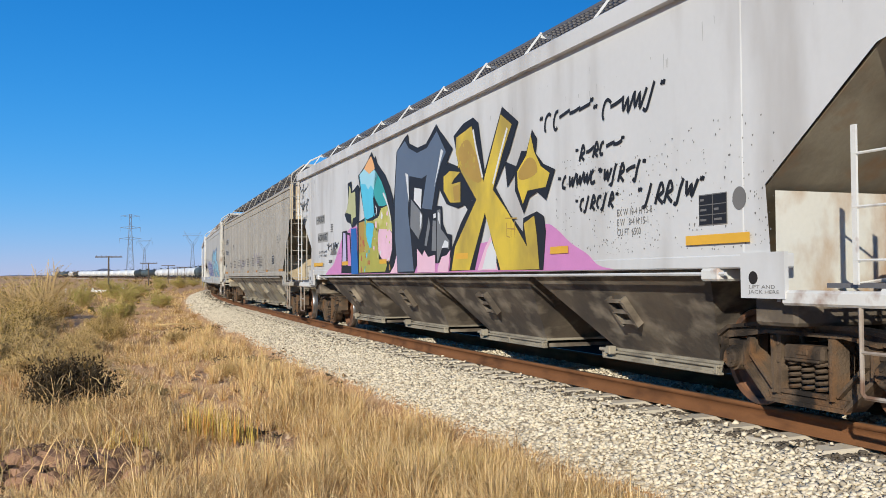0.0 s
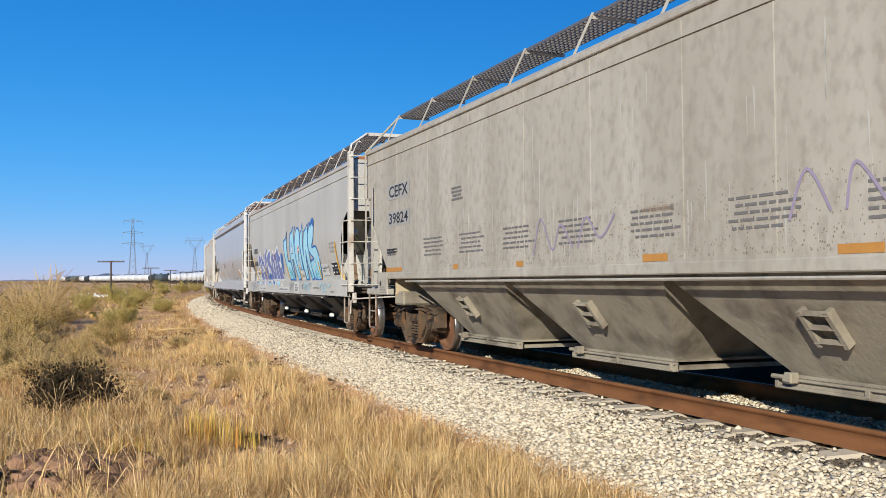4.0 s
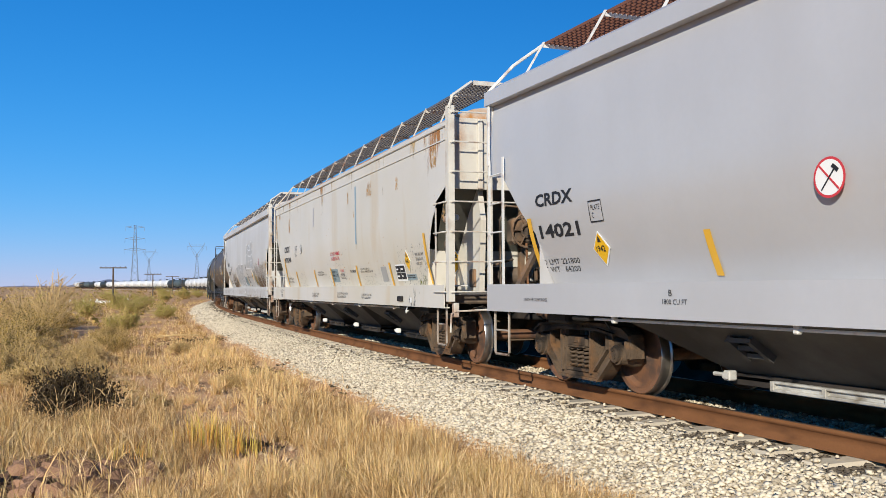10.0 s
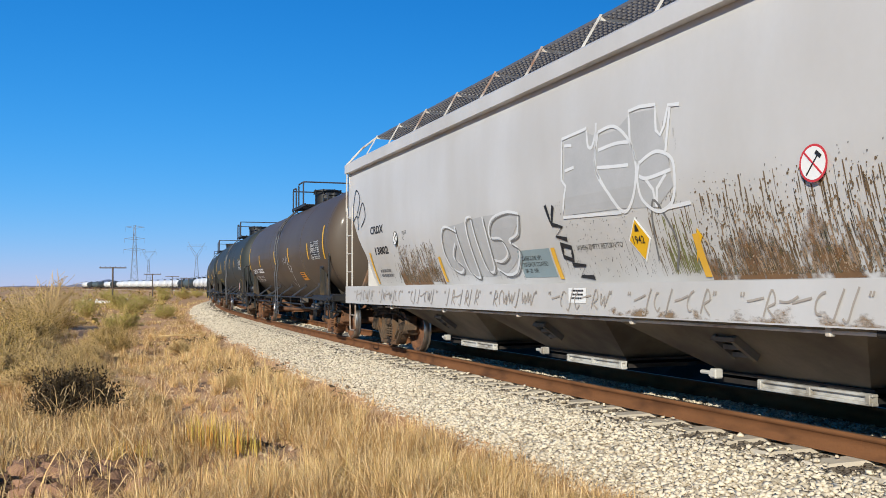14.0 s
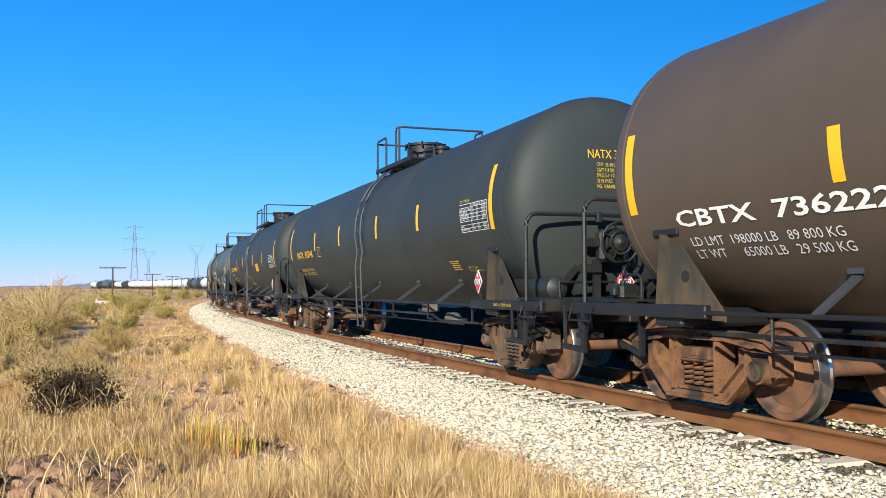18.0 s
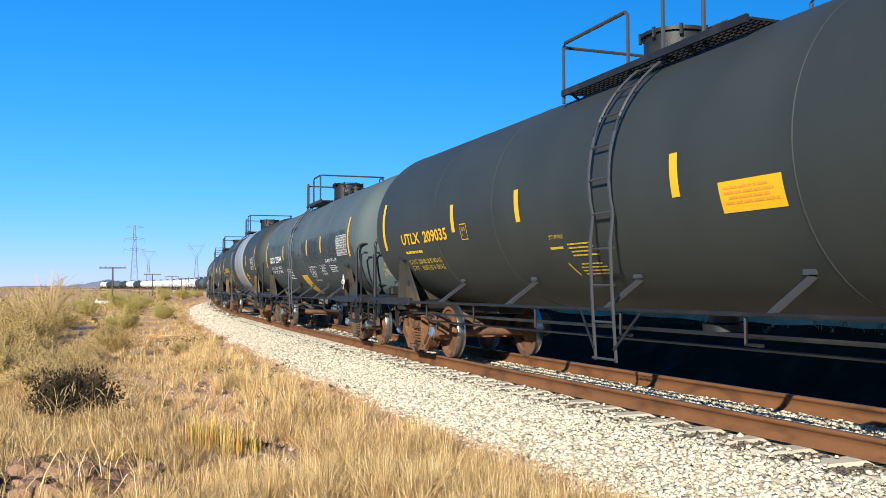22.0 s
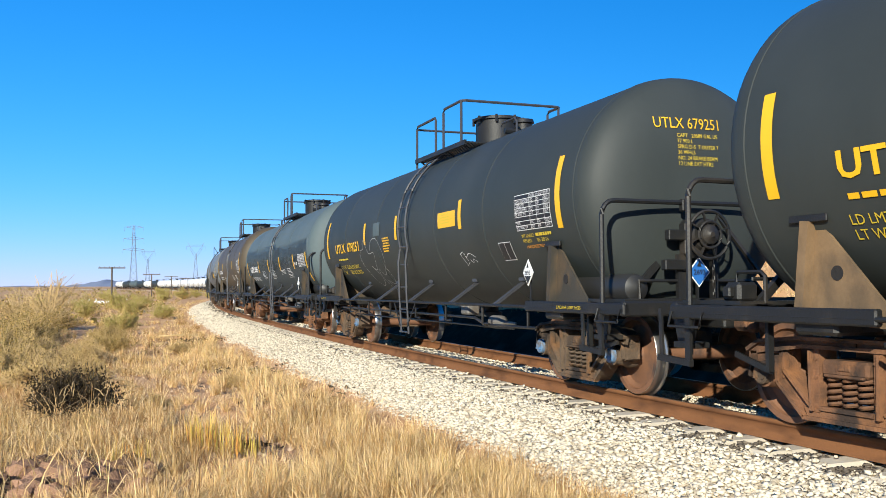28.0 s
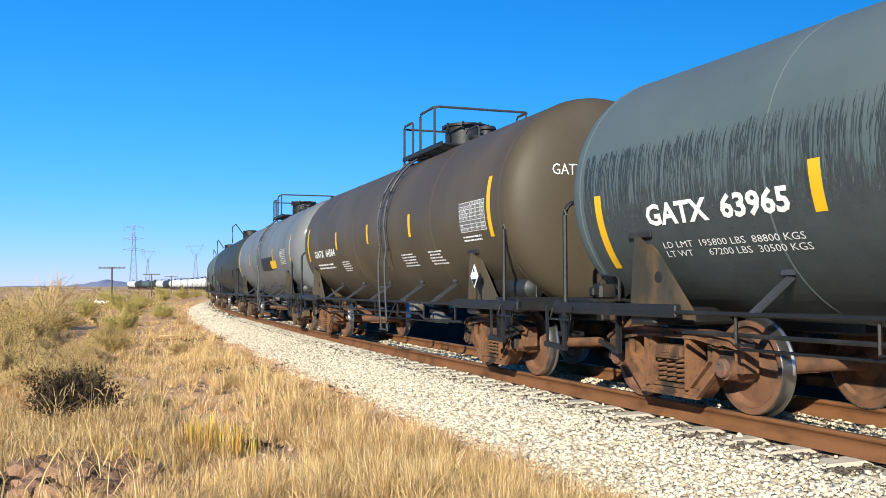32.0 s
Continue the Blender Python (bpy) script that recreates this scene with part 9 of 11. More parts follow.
    decal(car, mid - 82.99, mid - 82.86, 1.67, 2.09, M["yellow"], sf, "reflective_stripe", off=0.006)
    say(car, mid, sf, "UTLX  661716", 85.19, 83.05, 2.03, 2.255, M["yellow"], 0.015)
    say(car, mid, sf, "LD LMT  213000 LB  96 600 KG\nLT WT     73000 LB  33 100 KG", 85.2, 83.68, 1.58, 1.77, BEAM_Y)
    bars(car, mid - 85.15, mid - 84.2, 1.875, 1.925, 1, M["yellow"], sf, 3, 0.9, 0.01)
    record_panel(car, mid - 73.6, mid - 72.6, 1.98, 2.44, sf, "ink", "white", (4, 8), 35)
    bars(car, mid - 75.6, mid - 74.9, 1.62, 1.85, 4, M["yellow"], sf, 3, 0.5, 0.01)
    bars(car, mid - 82.2, mid - 81.3, 1.7, 1.9, 4, ORANGE_L, sf, 3, 0.5, 0.01)
    stroke(car, "chalk_scrawl", [smooth_path([(mid - 82.73, 1.7), (mid - 82.5, 1.62), (mid - 82.37, 1.69), (mid - 82.17, 1.66), (mid - 82.12, 1.55), (mid - 82.39, 1.46), (mid - 82.59, 1.49), (mid - 82.5, 1.6), (mid - 82.25, 1.56), (mid - 82.1, 1.63)])], 0.012, CHALK, sf, 0.008, "white chalk scrawl")
    # black, chalk scrawls
    car, sf, mid, half = tank(89.15, 102.0, T_BLACK, "black tank car with yellow lettering, labels and chalk scrawls", r=1.44, zc=2.34, ladder_c=95.45, seams=(91.9, 94.0, 97.4, 99.9), cap="blue_cap", tone="iron", bogies=(89.74, 100.88), top=(-0.86, 0.2, 0.60, 1.50, 0.9))
    tape(car, mid, sf, (101.62, 89.55), (98.28, 96.1, 92.8), (1.95, 2.83), (2.14, 2.59))
    say(car, mid, sf, "UTLX  679251", 100.83, 98.78, 2.035, 2.25, M["yellow"], 0.015)
    bars(car, mid - 100.72, mid - 99.7, 1.87, 1.91, 1, BEAM_Y, sf, 3, 0.9, 0.01)
    say(car, mid, sf, "LD LMT  212800 LB 96 500 KG\nLT WT      73200 LB 33 200 KG", 100.7, 99.1, 1.56, 1.76, BEAM_Y)
    decal(car, mid - 97.63, mid - 97.17, 2.28, 2.55, T_SLATE, sf, "paint_patch", off=0.006)
    bars(car, mid - 96.99, mid - 96.5, 1.92, 2.22, 6, M["yellow"], sf, 3, 0.55, 0.01)
    decal(car, mid - 93.77, mid - 92.98, 2.2, 2.45, M["yellow"], sf, "label_panel", off=0.006)
    bars(car, mid - 93.65, mid - 93.1, 2.24, 2.42, 4, BEAM_Y, sf, 8, 0.5, 0.01)
    record_panel(car, mid - 90.78, mid - 89.75, 1.98, 2.45, sf, "ink", "white", (4, 9), 45)
    record_panel(car, mid - 91.5, mid - 91.1, 1.61, 1.86, sf, "ink", "white", (2, 1), 2)
    say(car, mid, sf, "INT LINING:\nAPPLIED:", 90.68, 90.32, 1.82, 1.93, BEAM_Y)
    bars(car, mid - 90.27, mid - 89.72, 1.88, 1.93, 1, BEAM_Y, sf, 13, 0.8, 0.01)
    say(car, mid, sf, "05-2015", 90.27, 89.95, 1.82, 1.865, BEAM_Y)
    say(car, mid, sf, "LINING INSPECTED 06-2020", 90.62, 89.95, 1.745, 1.785, ORANGE_L)
    loop_a = [(98.19, 2.18), (98.35, 2.24), (98.46, 2.18), (98.49, 2.06), (98.7, 2.03), (98.8, 1.86), (98.61, 1.58), (98.34, 1.31), (98.07, 1.33), (97.88, 1.49), (98.18, 1.7), (97.93, 1.62), (97.74, 1.95), (98.12, 1.96), (98.32, 2.21)]
    loop_b = [(97.98, 2.01), (97.81, 2.2), (97.46, 2.23), (97.18, 2.01), (97.19, 1.75), (97.56, 1.5), (97.8, 1.63), (97.85, 1.43), (97.74, 1.2), (97.64, 1.3), (97.7, 1.4), (97.4, 1.32), (97.2, 1.41), (97.19, 1.56), (97.28, 1.62)]
    for loop in (loop_a, loop_b):
        stroke(car, "chalk_scrawl", [smooth_path([(mid - c, z) for c, z in loop])], 0.013, CHALK_G, sf, 0.008, "grey chalk loops")
    stroke(car, "chalk_scrawl", [[(mid - 93.05, 1.76), (mid - 92.93, 1.79), (mid - 92.82, 1.62), (mid - 92.94, 1.58), (mid - 93.05, 1.76)], smooth_path([(mid - 92.86, 1.70), (mid - 92.7, 1.76), (mid - 92.5, 1.70)]), smooth_path([(mid - 92.74, 1.66), (mid - 92.66, 1.62), (mid - 92.6, 1.67), (mid - 92.5, 1.62)])], 0.009, CHALK, sf, 0.008, "white chalk scrawl")
    head_words(car, half, "UTLX 679251", -0.62, 0.25, 3.08, 3.21, M["yellow"], 2.34, 1.44)
    head_words(car, half, "CAPT   20589 GAL US\n77 900 L\nSPRG D-5  7 OUTER 7\n36 WHLS\nNO. 24 BRAKE BEAM\n12 LINE EXT HTRS", -0.34, 0.22, 2.64, 3.02, BEAM_Y, 2.34, 1.44)
    side_placard(car, mid, sf, 90.3, 1.42, 0.15, M["white"], "2693", "white hazard placard")
    end_placard(car, half, -0.2, 1.40, 0.15, BLUE, "2693", "blue hazard placard")
    words(car, "2 INCH HF COMP SHOES", mid - 89.5, mid - 88.9, 0.975, 1.015, BEAM_Y, low)
    words(car, "2 INCH HF COMP SHOES", mid - 102.1, mid - 101.6, 0.97, 1.02, BEAM_Y, low)
    # low slate barrel
    car, sf, mid, half = tank(104.15, 117.6, T_DARK, "dark slate-grey tank car streaked with dark runs, white lettering", r=1.44, zc=2.30, ladder_c=110.25, seams=(107.3, 110.9, 114.6), cap="orange_cap", tone="rust", bogies=(105.12, 116.42), top=(-0.90, -0.2, 0.45, 0.72, 0.2))
    tape(car, mid, sf, (117.2, 104.5), (114.03, 111.62, 109.12, 106.55), (1.44, 2.24), (1.82, 2.24))
    say(car, mid, sf, "GATX  63965", 116.34, 114.34, 1.84, 2.07, M["white"], 0.02)
    say(car, mid, sf, "LD LMT  195800 LBS  88800 KGS\nLT WT      67200 LBS  30500 KGS", 116.2, 114.25, 1.53, 1.68, M["white"])
    record_panel(car, mid - 105.72, mid - 104.7, 1.86, 2.21, sf, "grey_ink", "white", (4, 8), 55)
    say(car, mid, sf, "FRA AIP", 106.4, 105.9, 1.92, 2.0, M["white"], 0.01)
    say(car, mid, sf, "4\" FIBERGLASS INSULATION\nDO NOT EXCEED 450\u00b0 F", 109.12, 108.21, 1.69, 1.84, M["white"])
    for k, c in enumerate((113.4, 111.2, 107.9)):
        bars(car, mid - c, mid - c + 0.85, 1.55, 1.85, 7, CHALK, sf, 60 + k, 0.32, 0.01)
    decal(car, mid - 117.5, mid - 104.2, 0.98, 2.72, DARK_FILM, sf, "dirt_film", off=0.002, label="dark dirt streaks on the barrel, an even dark film lower down")
    runs_on(car, mid, sf, 104.4, 110.0, 1.75, 2.62, RUN, 700, 6, 0.0042)
    runs_on(car, mid, sf, 110.0, 117.5, 1.9, 2.72, RUN, 650, 16, 0.004)
    head_words(car, half, "GATX 63965", -0.72, 0.10, 2.70, 2.83, M["white"], 2.30, 1.44)
    head_words(car, half, "CAPY  20439  US GAL\nCAPY  77370   L", -0.62, 0.05, 2.50, 2.66, M["white"], 2.30, 1.44)
    side_placard(car, mid, sf, 105.3, 1.38, 0.15, M["white"], "", "white hazard placard")
    # faded olive-brown
    car, sf, mid, half = tank(119.65, 132.7, T_OLIVE, "faded olive-brown tank car with white lettering", ladder_c=125.1, seams=(122.5, 127.6, 130.4), saddle=T_OLIVE, cap="iron", tone="rust", bogies=(120.83, 131.95))
    tape(car, mid, sf, (132.3, 120.0), (129.15, 126.42, 123.62), (1.95, 2.8), (2.14, 2.54))
    say(car, mid, sf, "GATX  64584", 131.6, 129.4, 2.0, 2.18, M["white"], 0.015)
    bars(car, mid - 131.5, mid - 129.6, 1.68, 1.84, 2, M["white"], sf, 3, 0.45, 0.01)
    record_panel(car, mid - 121.15, mid - 120.15, 2.06, 2.5, sf, "grey_ink", "white", (4, 8), 65)
    for k, c in enumerate((129.0, 124.4, 122.9)):
        bars(car, mid - c, mid - c + 0.8, 1.6, 1.85, 5, M["white"], sf, 70 + k, 0.45, 0.01)
    bars(car, mid - 121.1, mid - 120.3, 1.9, 2.0, 2, M["white"], sf, 9, 0.5, 0.01)
    head_words(car, half, "GATX 64584", -0.9, 0.0, 2.75, 2.9, M["white"], 2.42, 1.5)
    side_placard(car, mid, sf, 120.6, 1.40, 0.15, M["white"], "", "white hazard placard")
    # light grey
    car, sf, mid, half = tank(134.75, 148.6, T_PALE, "dull grey tank car with a black label ground", ladder_c=141.6, seams=(138.2, 144.9), spin=False, bogies=(136.2, 147.7))
    tape(car, mid, sf, (148.2, 135.1), (144.8, 138.6), (1.95, 2.83), (2.14, 2.56))
    decal(car, mid - 141.3, mid - 138.8, 1.85, 2.3, M["ink"], sf, "label_panel", off=0.006)
    decal(car, mid - 139.2, mid - 138.0, 1.9, 2.15, M["yellow"], sf, "label_panel", off=0.009)
    record_panel(car, mid - 137.0, mid - 136.0, 2.0, 2.45, sf, "grey_ink", "white", (3, 8), 75)


the_tanks()


# ---- the rear of the train, far out on the curve ----
def far_tank(paint, label):
    half, r, zc = 6.95, 1.5, 2.42
    car = tagged(new("tank_car"), label, "tank car", "cars of the freight train")
    head = [(-half - 0.72 * math.cos(a), max(0.004, r * math.sin(a))) for a in np.linspace(0, math.pi / 2, 7)]
    part("tank_shell", Shape().turn(head + [(-x, q) for x, q in reversed(head)], 32, (0, 0, zc), "x"), paint, car)
    part("manway", Shape().turn([(3.8, 0.45), (4.3, 0.45), (4.35, 0.2)], 12, (0.3, 0, 0), "z"), M["black"], car)
    part("hand_rail", Shape().pipe([(-0.9, -0.9, 3.7), (-0.9, -0.9, 4.6), (1.2, -0.9, 4.6), (2.2, -0.6, 4.0)], 0.03, 4), M["black"], car)
    part("hand_rail", Shape().pipe([(-0.9, 0.9, 3.7), (-0.9, 0.9, 4.6), (1.2, 0.9, 4.6), (2.2, 0.6, 4.0)], 0.03, 4), M["black"], car)
    part("side_ladder", Shape().bar((0.0, -1.52, 0.5), (0.0, -1.56, 2.4), 0.05, 0.03).bar((0.42, -1.52, 0.5), (0.42, -1.56, 2.4), 0.05, 0.03), M["black"], car, smooth=False)
    for sy in (-1, 1):
        part("side_rail", Shape().rod((-7.4, sy * 1.47, 0.98), (7.4, sy * 1.47, 0.98), 0.035, 4), M["black"], car)
    for sx in (-1, 1):
        part("stub_sill", Shape().box(*sorted((sx * 4.4, sx * 7.75)), -0.26, 0.26, 0.78, 1.06), M["black"], car)
        part("end_sill", Shape().box(*sorted((sx * 7.57, sx * 7.67)), -1.48, 1.48, 0.92, 1.08), M["black"], car)
        part("end_rail", Shape().pipe([(sx * 6.2, -1.45, 0.9), (sx * 6.2, -1.45, 2.1), (sx * 7.6, -1.4, 2.12), (sx * 7.6, 1.4, 2.12)], 0.03, 4), M["black"], car)
        part("saddle_plate", Shape().prism([(sx * 6.0, 0.95), (sx * 6.0, 1.7), (sx * 5.0, 0.95)], -1.26, 1.26), M["black"], car, smooth=False)
        b = part("bogie", BOLSTER["iron"], None, car, at=pose(sx * 5.9, 0, 0))
        part("side_frame", SIDE_MESH["iron"], None, b)
        part("side_frame", FAR_SIDE["iron"], None, b)
        for dx in (-0.889, 0.889):
            part("wheelset", WHEELSET, None, b, at=pose(dx, 0, RW))
    return car


def rear():
    kinds = {"w": far_tank(T_WHITE, "white tank car in the long rear of the train"), "b": far_tank(T_BLACK, "black tank car in the long rear of the train"), "s": far_tank(T_SLATE, "grey tank car in the long rear of the train")}
    used = set()
    order = "bs" + "wwwwwww" + "bsb" + "wwwwwwwww" + "b" + "w" + "bsb" + "w"
    c = 150.0
    for k in order:
        first = k not in used
        car = kinds[k] if first else copy_thing(kinds[k], Matrix.Identity(4))
        used.add(k)
        TRAIN.append((car, c + 8.0, 5.9))
        c += 16.55


rear()


# ---- loose ballast, plants, stones ----
def island_material(name, stops, rough=0.9, patch=None, patch_scale=0.35, patch_at=0.55):
    """Each loose piece takes its own tone from a row of colours; patch: a second row that takes over in places."""
    m = bpy.data.materials.new(name)
    m.use_nodes = True
    n, ln = m.node_tree.nodes, m.node_tree.links
    b = n["Principled BSDF"]
    b.inputs["Roughness"].default_value = rough
    b.inputs["Specular IOR Level"].default_value = 0.25
    geo = n.new("ShaderNodeNewGeometry")

    def ramp(cols):
        r = n.new("ShaderNodeValToRGB")
        el = r.color_ramp.elements
        for k, c in enumerate(cols):
            e = el[k] if k < 2 else el.new(0.5)
            e.position = k / (len(cols) - 1)
            e.color = (*c, 1)
        ln.new(geo.outputs["Random Per Island"], r.inputs["Fac"])
        return r.outputs["Color"]
    # positions are set in order, so that the row stays sorted
    col = ramp(stops)
    if patch:
        col2 = ramp(patch)
        co = n.new("ShaderNodeTexCoord")
        nz = n.new("ShaderNodeTexNoise")
        nz.inputs["Scale"].default_value = patch_scale
        nz.inputs["Detail"].default_value = 3.0
        ln.new(co.outputs["Object"], nz.inputs["Vector"])
        rg = n.new("ShaderNodeMapRange")
        rg.inputs["From Min"].default_value, rg.inputs["From Max"].default_value = patch_at - 0.06, patch_at + 0.06
        ln.new(nz.outputs["Fac"], rg.inputs["Value"])
        mx = n.new("ShaderNodeMix")
        mx.data_type = "RGBA"
        ln.new(rg.outputs["Result"], mx.inputs["Factor"])
        ln.new(col, mx.inputs["A"])
        ln.new(col2, mx.inputs["B"])
        col = mx.outputs["Result"]
    ln.new(col, b.inputs["Base Color"])
    return m


STONE = island_material("crushed_limestone", [(0.68, 0.59, 0.44), (0.76, 0.67, 0.52), (0.60, 0.51, 0.38), (0.73, 0.64, 0.49), (0.66, 0.58, 0.44), (0.78, 0.69, 0.54), (0.70, 0.60, 0.45), (0.34, 0.28, 0.20)])
DIRTY = island_material("greasy_dark_stones", [(0.20, 0.165, 0.12), (0.10, 0.08, 0.06), (0.34, 0.29, 0.22), (0.14, 0.115, 0.09)])
GRASS = island_material("dry_grass", [(0.80, 0.54, 0.25), (0.60, 0.37, 0.15), (0.88, 0.65, 0.36), (0.22, 0.115, 0.04), (0.75, 0.48, 0.21), (0.92, 0.72, 0.44), (0.42, 0.24, 0.09)],
                        patch=[(0.78, 0.54, 0.23), (0.88, 0.66, 0.36), (0.30, 0.17, 0.06), (0.90, 0.69, 0.41), (0.60, 0.44, 0.15)], patch_scale=0.45, patch_at=0.5)
STRAW = island_material("pale_straw", [(0.86, 0.63, 0.33), (0.72, 0.47, 0.20), (0.92, 0.71, 0.42), (0.28, 0.15, 0.05), (0.84, 0.59, 0.28), (0.94, 0.75, 0.48), (0.50, 0.30, 0.11)],
                        patch=[(0.80, 0.52, 0.23), (0.52, 0.28, 0.10), (0.88, 0.64, 0.35), (0.20, 0.10, 0.035), (0.72, 0.55, 0.21)], patch_scale=0.6, patch_at=0.52)
LITTER = island_material("straw_litter", [(0.72, 0.48, 0.25), (0.46, 0.27, 0.12), (0.86, 0.64, 0.38), (0.20, 0.10, 0.045), (0.78, 0.55, 0.29), (0.56, 0.33, 0.16)])
CLOD = island_material("soil_clods", [(0.58, 0.36, 0.19), (0.40, 0.24, 0.13), (0.70, 0.50, 0.31), (0.16, 0.10, 0.06), (0.60, 0.42, 0.27)])
WEED = island_material("yellow_green_weed", [(0.66, 0.48, 0.11), (0.55, 0.42, 0.09), (0.68, 0.38, 0.11), (0.58, 0.24, 0.06)])
OLIVE_G = island_material("olive_shrub_leaves", [(0.42, 0.275, 0.07), (0.58, 0.385, 0.12), (0.13, 0.09, 0.025), (0.68, 0.46, 0.18), (0.28, 0.20, 0.05)])
GREEN_G = island_material("green_shrub_leaves", [(0.26, 0.25, 0.06), (0.38, 0.33, 0.08), (0.13, 0.13, 0.035), (0.46, 0.37, 0.12)])
DRY_G = island_material("dead_shrub_twigs", [(0.64, 0.45, 0.17), (0.46, 0.32, 0.11), (0.76, 0.56, 0.26), (0.18, 0.12, 0.05)])
TWIG = material("grey_brown_twigs", (0.47, 0.325, 0.145), 0.9, 0, 0.3, 0.1, 6.0)
# nearly black twigs: the bush's inner shade is in the colour
DARK_TWIG = material("shaded_hollow_twigs", (0.06, 0.042, 0.024), 0.9, 0, 0.3, 0.1, 6.0)
ROCK = material("brown_desert_rock", (0.27, 0.155, 0.095), 0.92, 0, 0.35, 0.2, 5.0, 0.8, 14, tint=0.7, spec=0.15)
# leaves coloured as the shaded inside of the dead bush
HOLLOW_G = island_material("shaded_hollow_leaves", [(0.022, 0.015, 0.009), (0.036, 0.025, 0.014), (0.012, 0.009, 0.006), (0.07, 0.05, 0.026)])
SCRAP = island_material("dark_debris", [(0.022, 0.017, 0.012), (0.05, 0.038, 0.026), (0.10, 0.072, 0.045), (0.24, 0.17, 0.10)])
for _m in (SCRAP, HOLLOW_G):
    _m.node_tree.nodes["Principled BSDF"].inputs["Specular IOR Level"].default_value = 0.02


def field(x, y, seed=0):
    """Smooth uneven values from 0 to 1 over the plain."""
    a = np.sin(x * 0.83 + 1.7 * np.sin(y * 0.31 + seed) + seed) + np.sin(y * 0.67 + 1.9 * np.sin(x * 0.43 + seed * 2)) + 0.7 * np.sin(x * 1.9 - y * 1.3 + seed) + 0.5 * np.sin(x * 3.1 + y * 2.7)
    return np.clip(a / 4.4 + 0.5, 0, 1)


def make_stones():
    rng = np.random.default_rng(5)
    sets = []
    for n, s0, s1, w0, w1, r0, r1 in ((44000, -4.5, 13, -3.25, -0.86, 0.019, 0.040), (20000, 13, 40, -3.2, -0.86, 0.024, 0.042), (9000, 40, 90, -3.1, -0.9, 0.045, 0.08),
                                      (13000, -4.5, 16, -0.66, 0.66, 0.018, 0.038), (3500, -4.5, 30, 0.88, 2.2, 0.02, 0.045), (7000, 16, 70, -0.64, 0.64, 0.03, 0.06)):
        s, w, r = rng.uniform(s0, s1, n), rng.uniform(w0, w1, n), rng.uniform(r0, r1, n)
        sets.append((s, w, r))
    s, w, r = (np.concatenate(k) for k in zip(*sets))
    a = abs(w)
    z = np.interp(a, [0, 0.62, 0.84, 0.87, 1.36, 1.6, 1.95, 2.55, 3.35], [-0.20, -0.20, -0.24, -0.238, -0.235, -0.212, -0.27, -0.50, -0.80])
    on_tie = (a < 1.32) & (abs(((s + 8 + 0.305) % 0.61) - 0.305) < 0.15)
    keep = ~on_tie | (rng.random(len(s)) < np.where(a > 1.24, 0.3, np.where(a > 0.7, 0.03, 0.8)))
    z = np.where(on_tie & (a > 0.7), -0.185, z)
    keep &= (a < 2.75) | (rng.random(len(s)) < (3.4 - a) / 0.65)
    s, w, r, z = s[keep], w[keep], r[keep], z[keep]
    P = track(s, w, z + r * rng.uniform(0.1, 0.75, len(s)))
    base = np.array([(1, 0, 0), (-1, 0, 0), (0, 1, 0), (0, -1, 0), (0, 0, 1), (0, 0, -1)], float)
    f0 = np.array([(0, 2, 4), (2, 1, 4), (1, 3, 4), (3, 0, 4), (2, 0, 5), (1, 2, 5), (3, 1, 5), (0, 3, 5)])
    n = len(s)
    q = rng.normal(size=(n, 4))
    q /= np.linalg.norm(q, axis=1)[:, None]
    W, X, Y, Z = q.T
    R = np.stack([1 - 2 * (Y * Y + Z * Z), 2 * (X * Y - Z * W), 2 * (X * Z + Y * W), 2 * (X * Y + Z * W), 1 - 2 * (X * X + Z * Z), 2 * (Y * Z - X * W),
                  2 * (X * Z - Y * W), 2 * (Y * Z + X * W), 1 - 2 * (X * X + Y * Y)], -1).reshape(n, 3, 3)
    pts = base[None] * rng.uniform(0.65, 1.25, (n, 6, 1)) + rng.normal(0, 0.22, (n, 6, 3))
    pts = np.einsum("nij,nkj->nki", R, pts * r[:, None, None]) * np.array([1, 1, 0.62])
    v = (pts + P[:, None]).reshape(-1, 3)
    # greasy dark stones lie between the sleeper ends
    a = abs(w)
    dirty = (a > 0.86) & (a < 1.5) & (w < 0) & (abs(((s + 8 + 0.305) % 0.61) - 0.305) > 0.15) & (rng.random(n) < np.interp(a, [0.86, 1.28, 1.5], [0.95, 0.85, 0.1]))
    for pick, mat, label in ((~dirty, STONE, "loose pale crushed limestone ballast stones"), (dirty, DIRTY, "grease-darkened ballast stones between the sleepers")):
        k = int(pick.sum())
        tagged(new("ballast_stones", big_mesh("ballast_stones", v.reshape(-1, 6, 3)[pick].reshape(-1, 3), (f0[None] + 6 * np.arange(k)[:, None, None]).reshape(-1, 3), mat)), label, "ballast", kind="stuff")


make_stones()


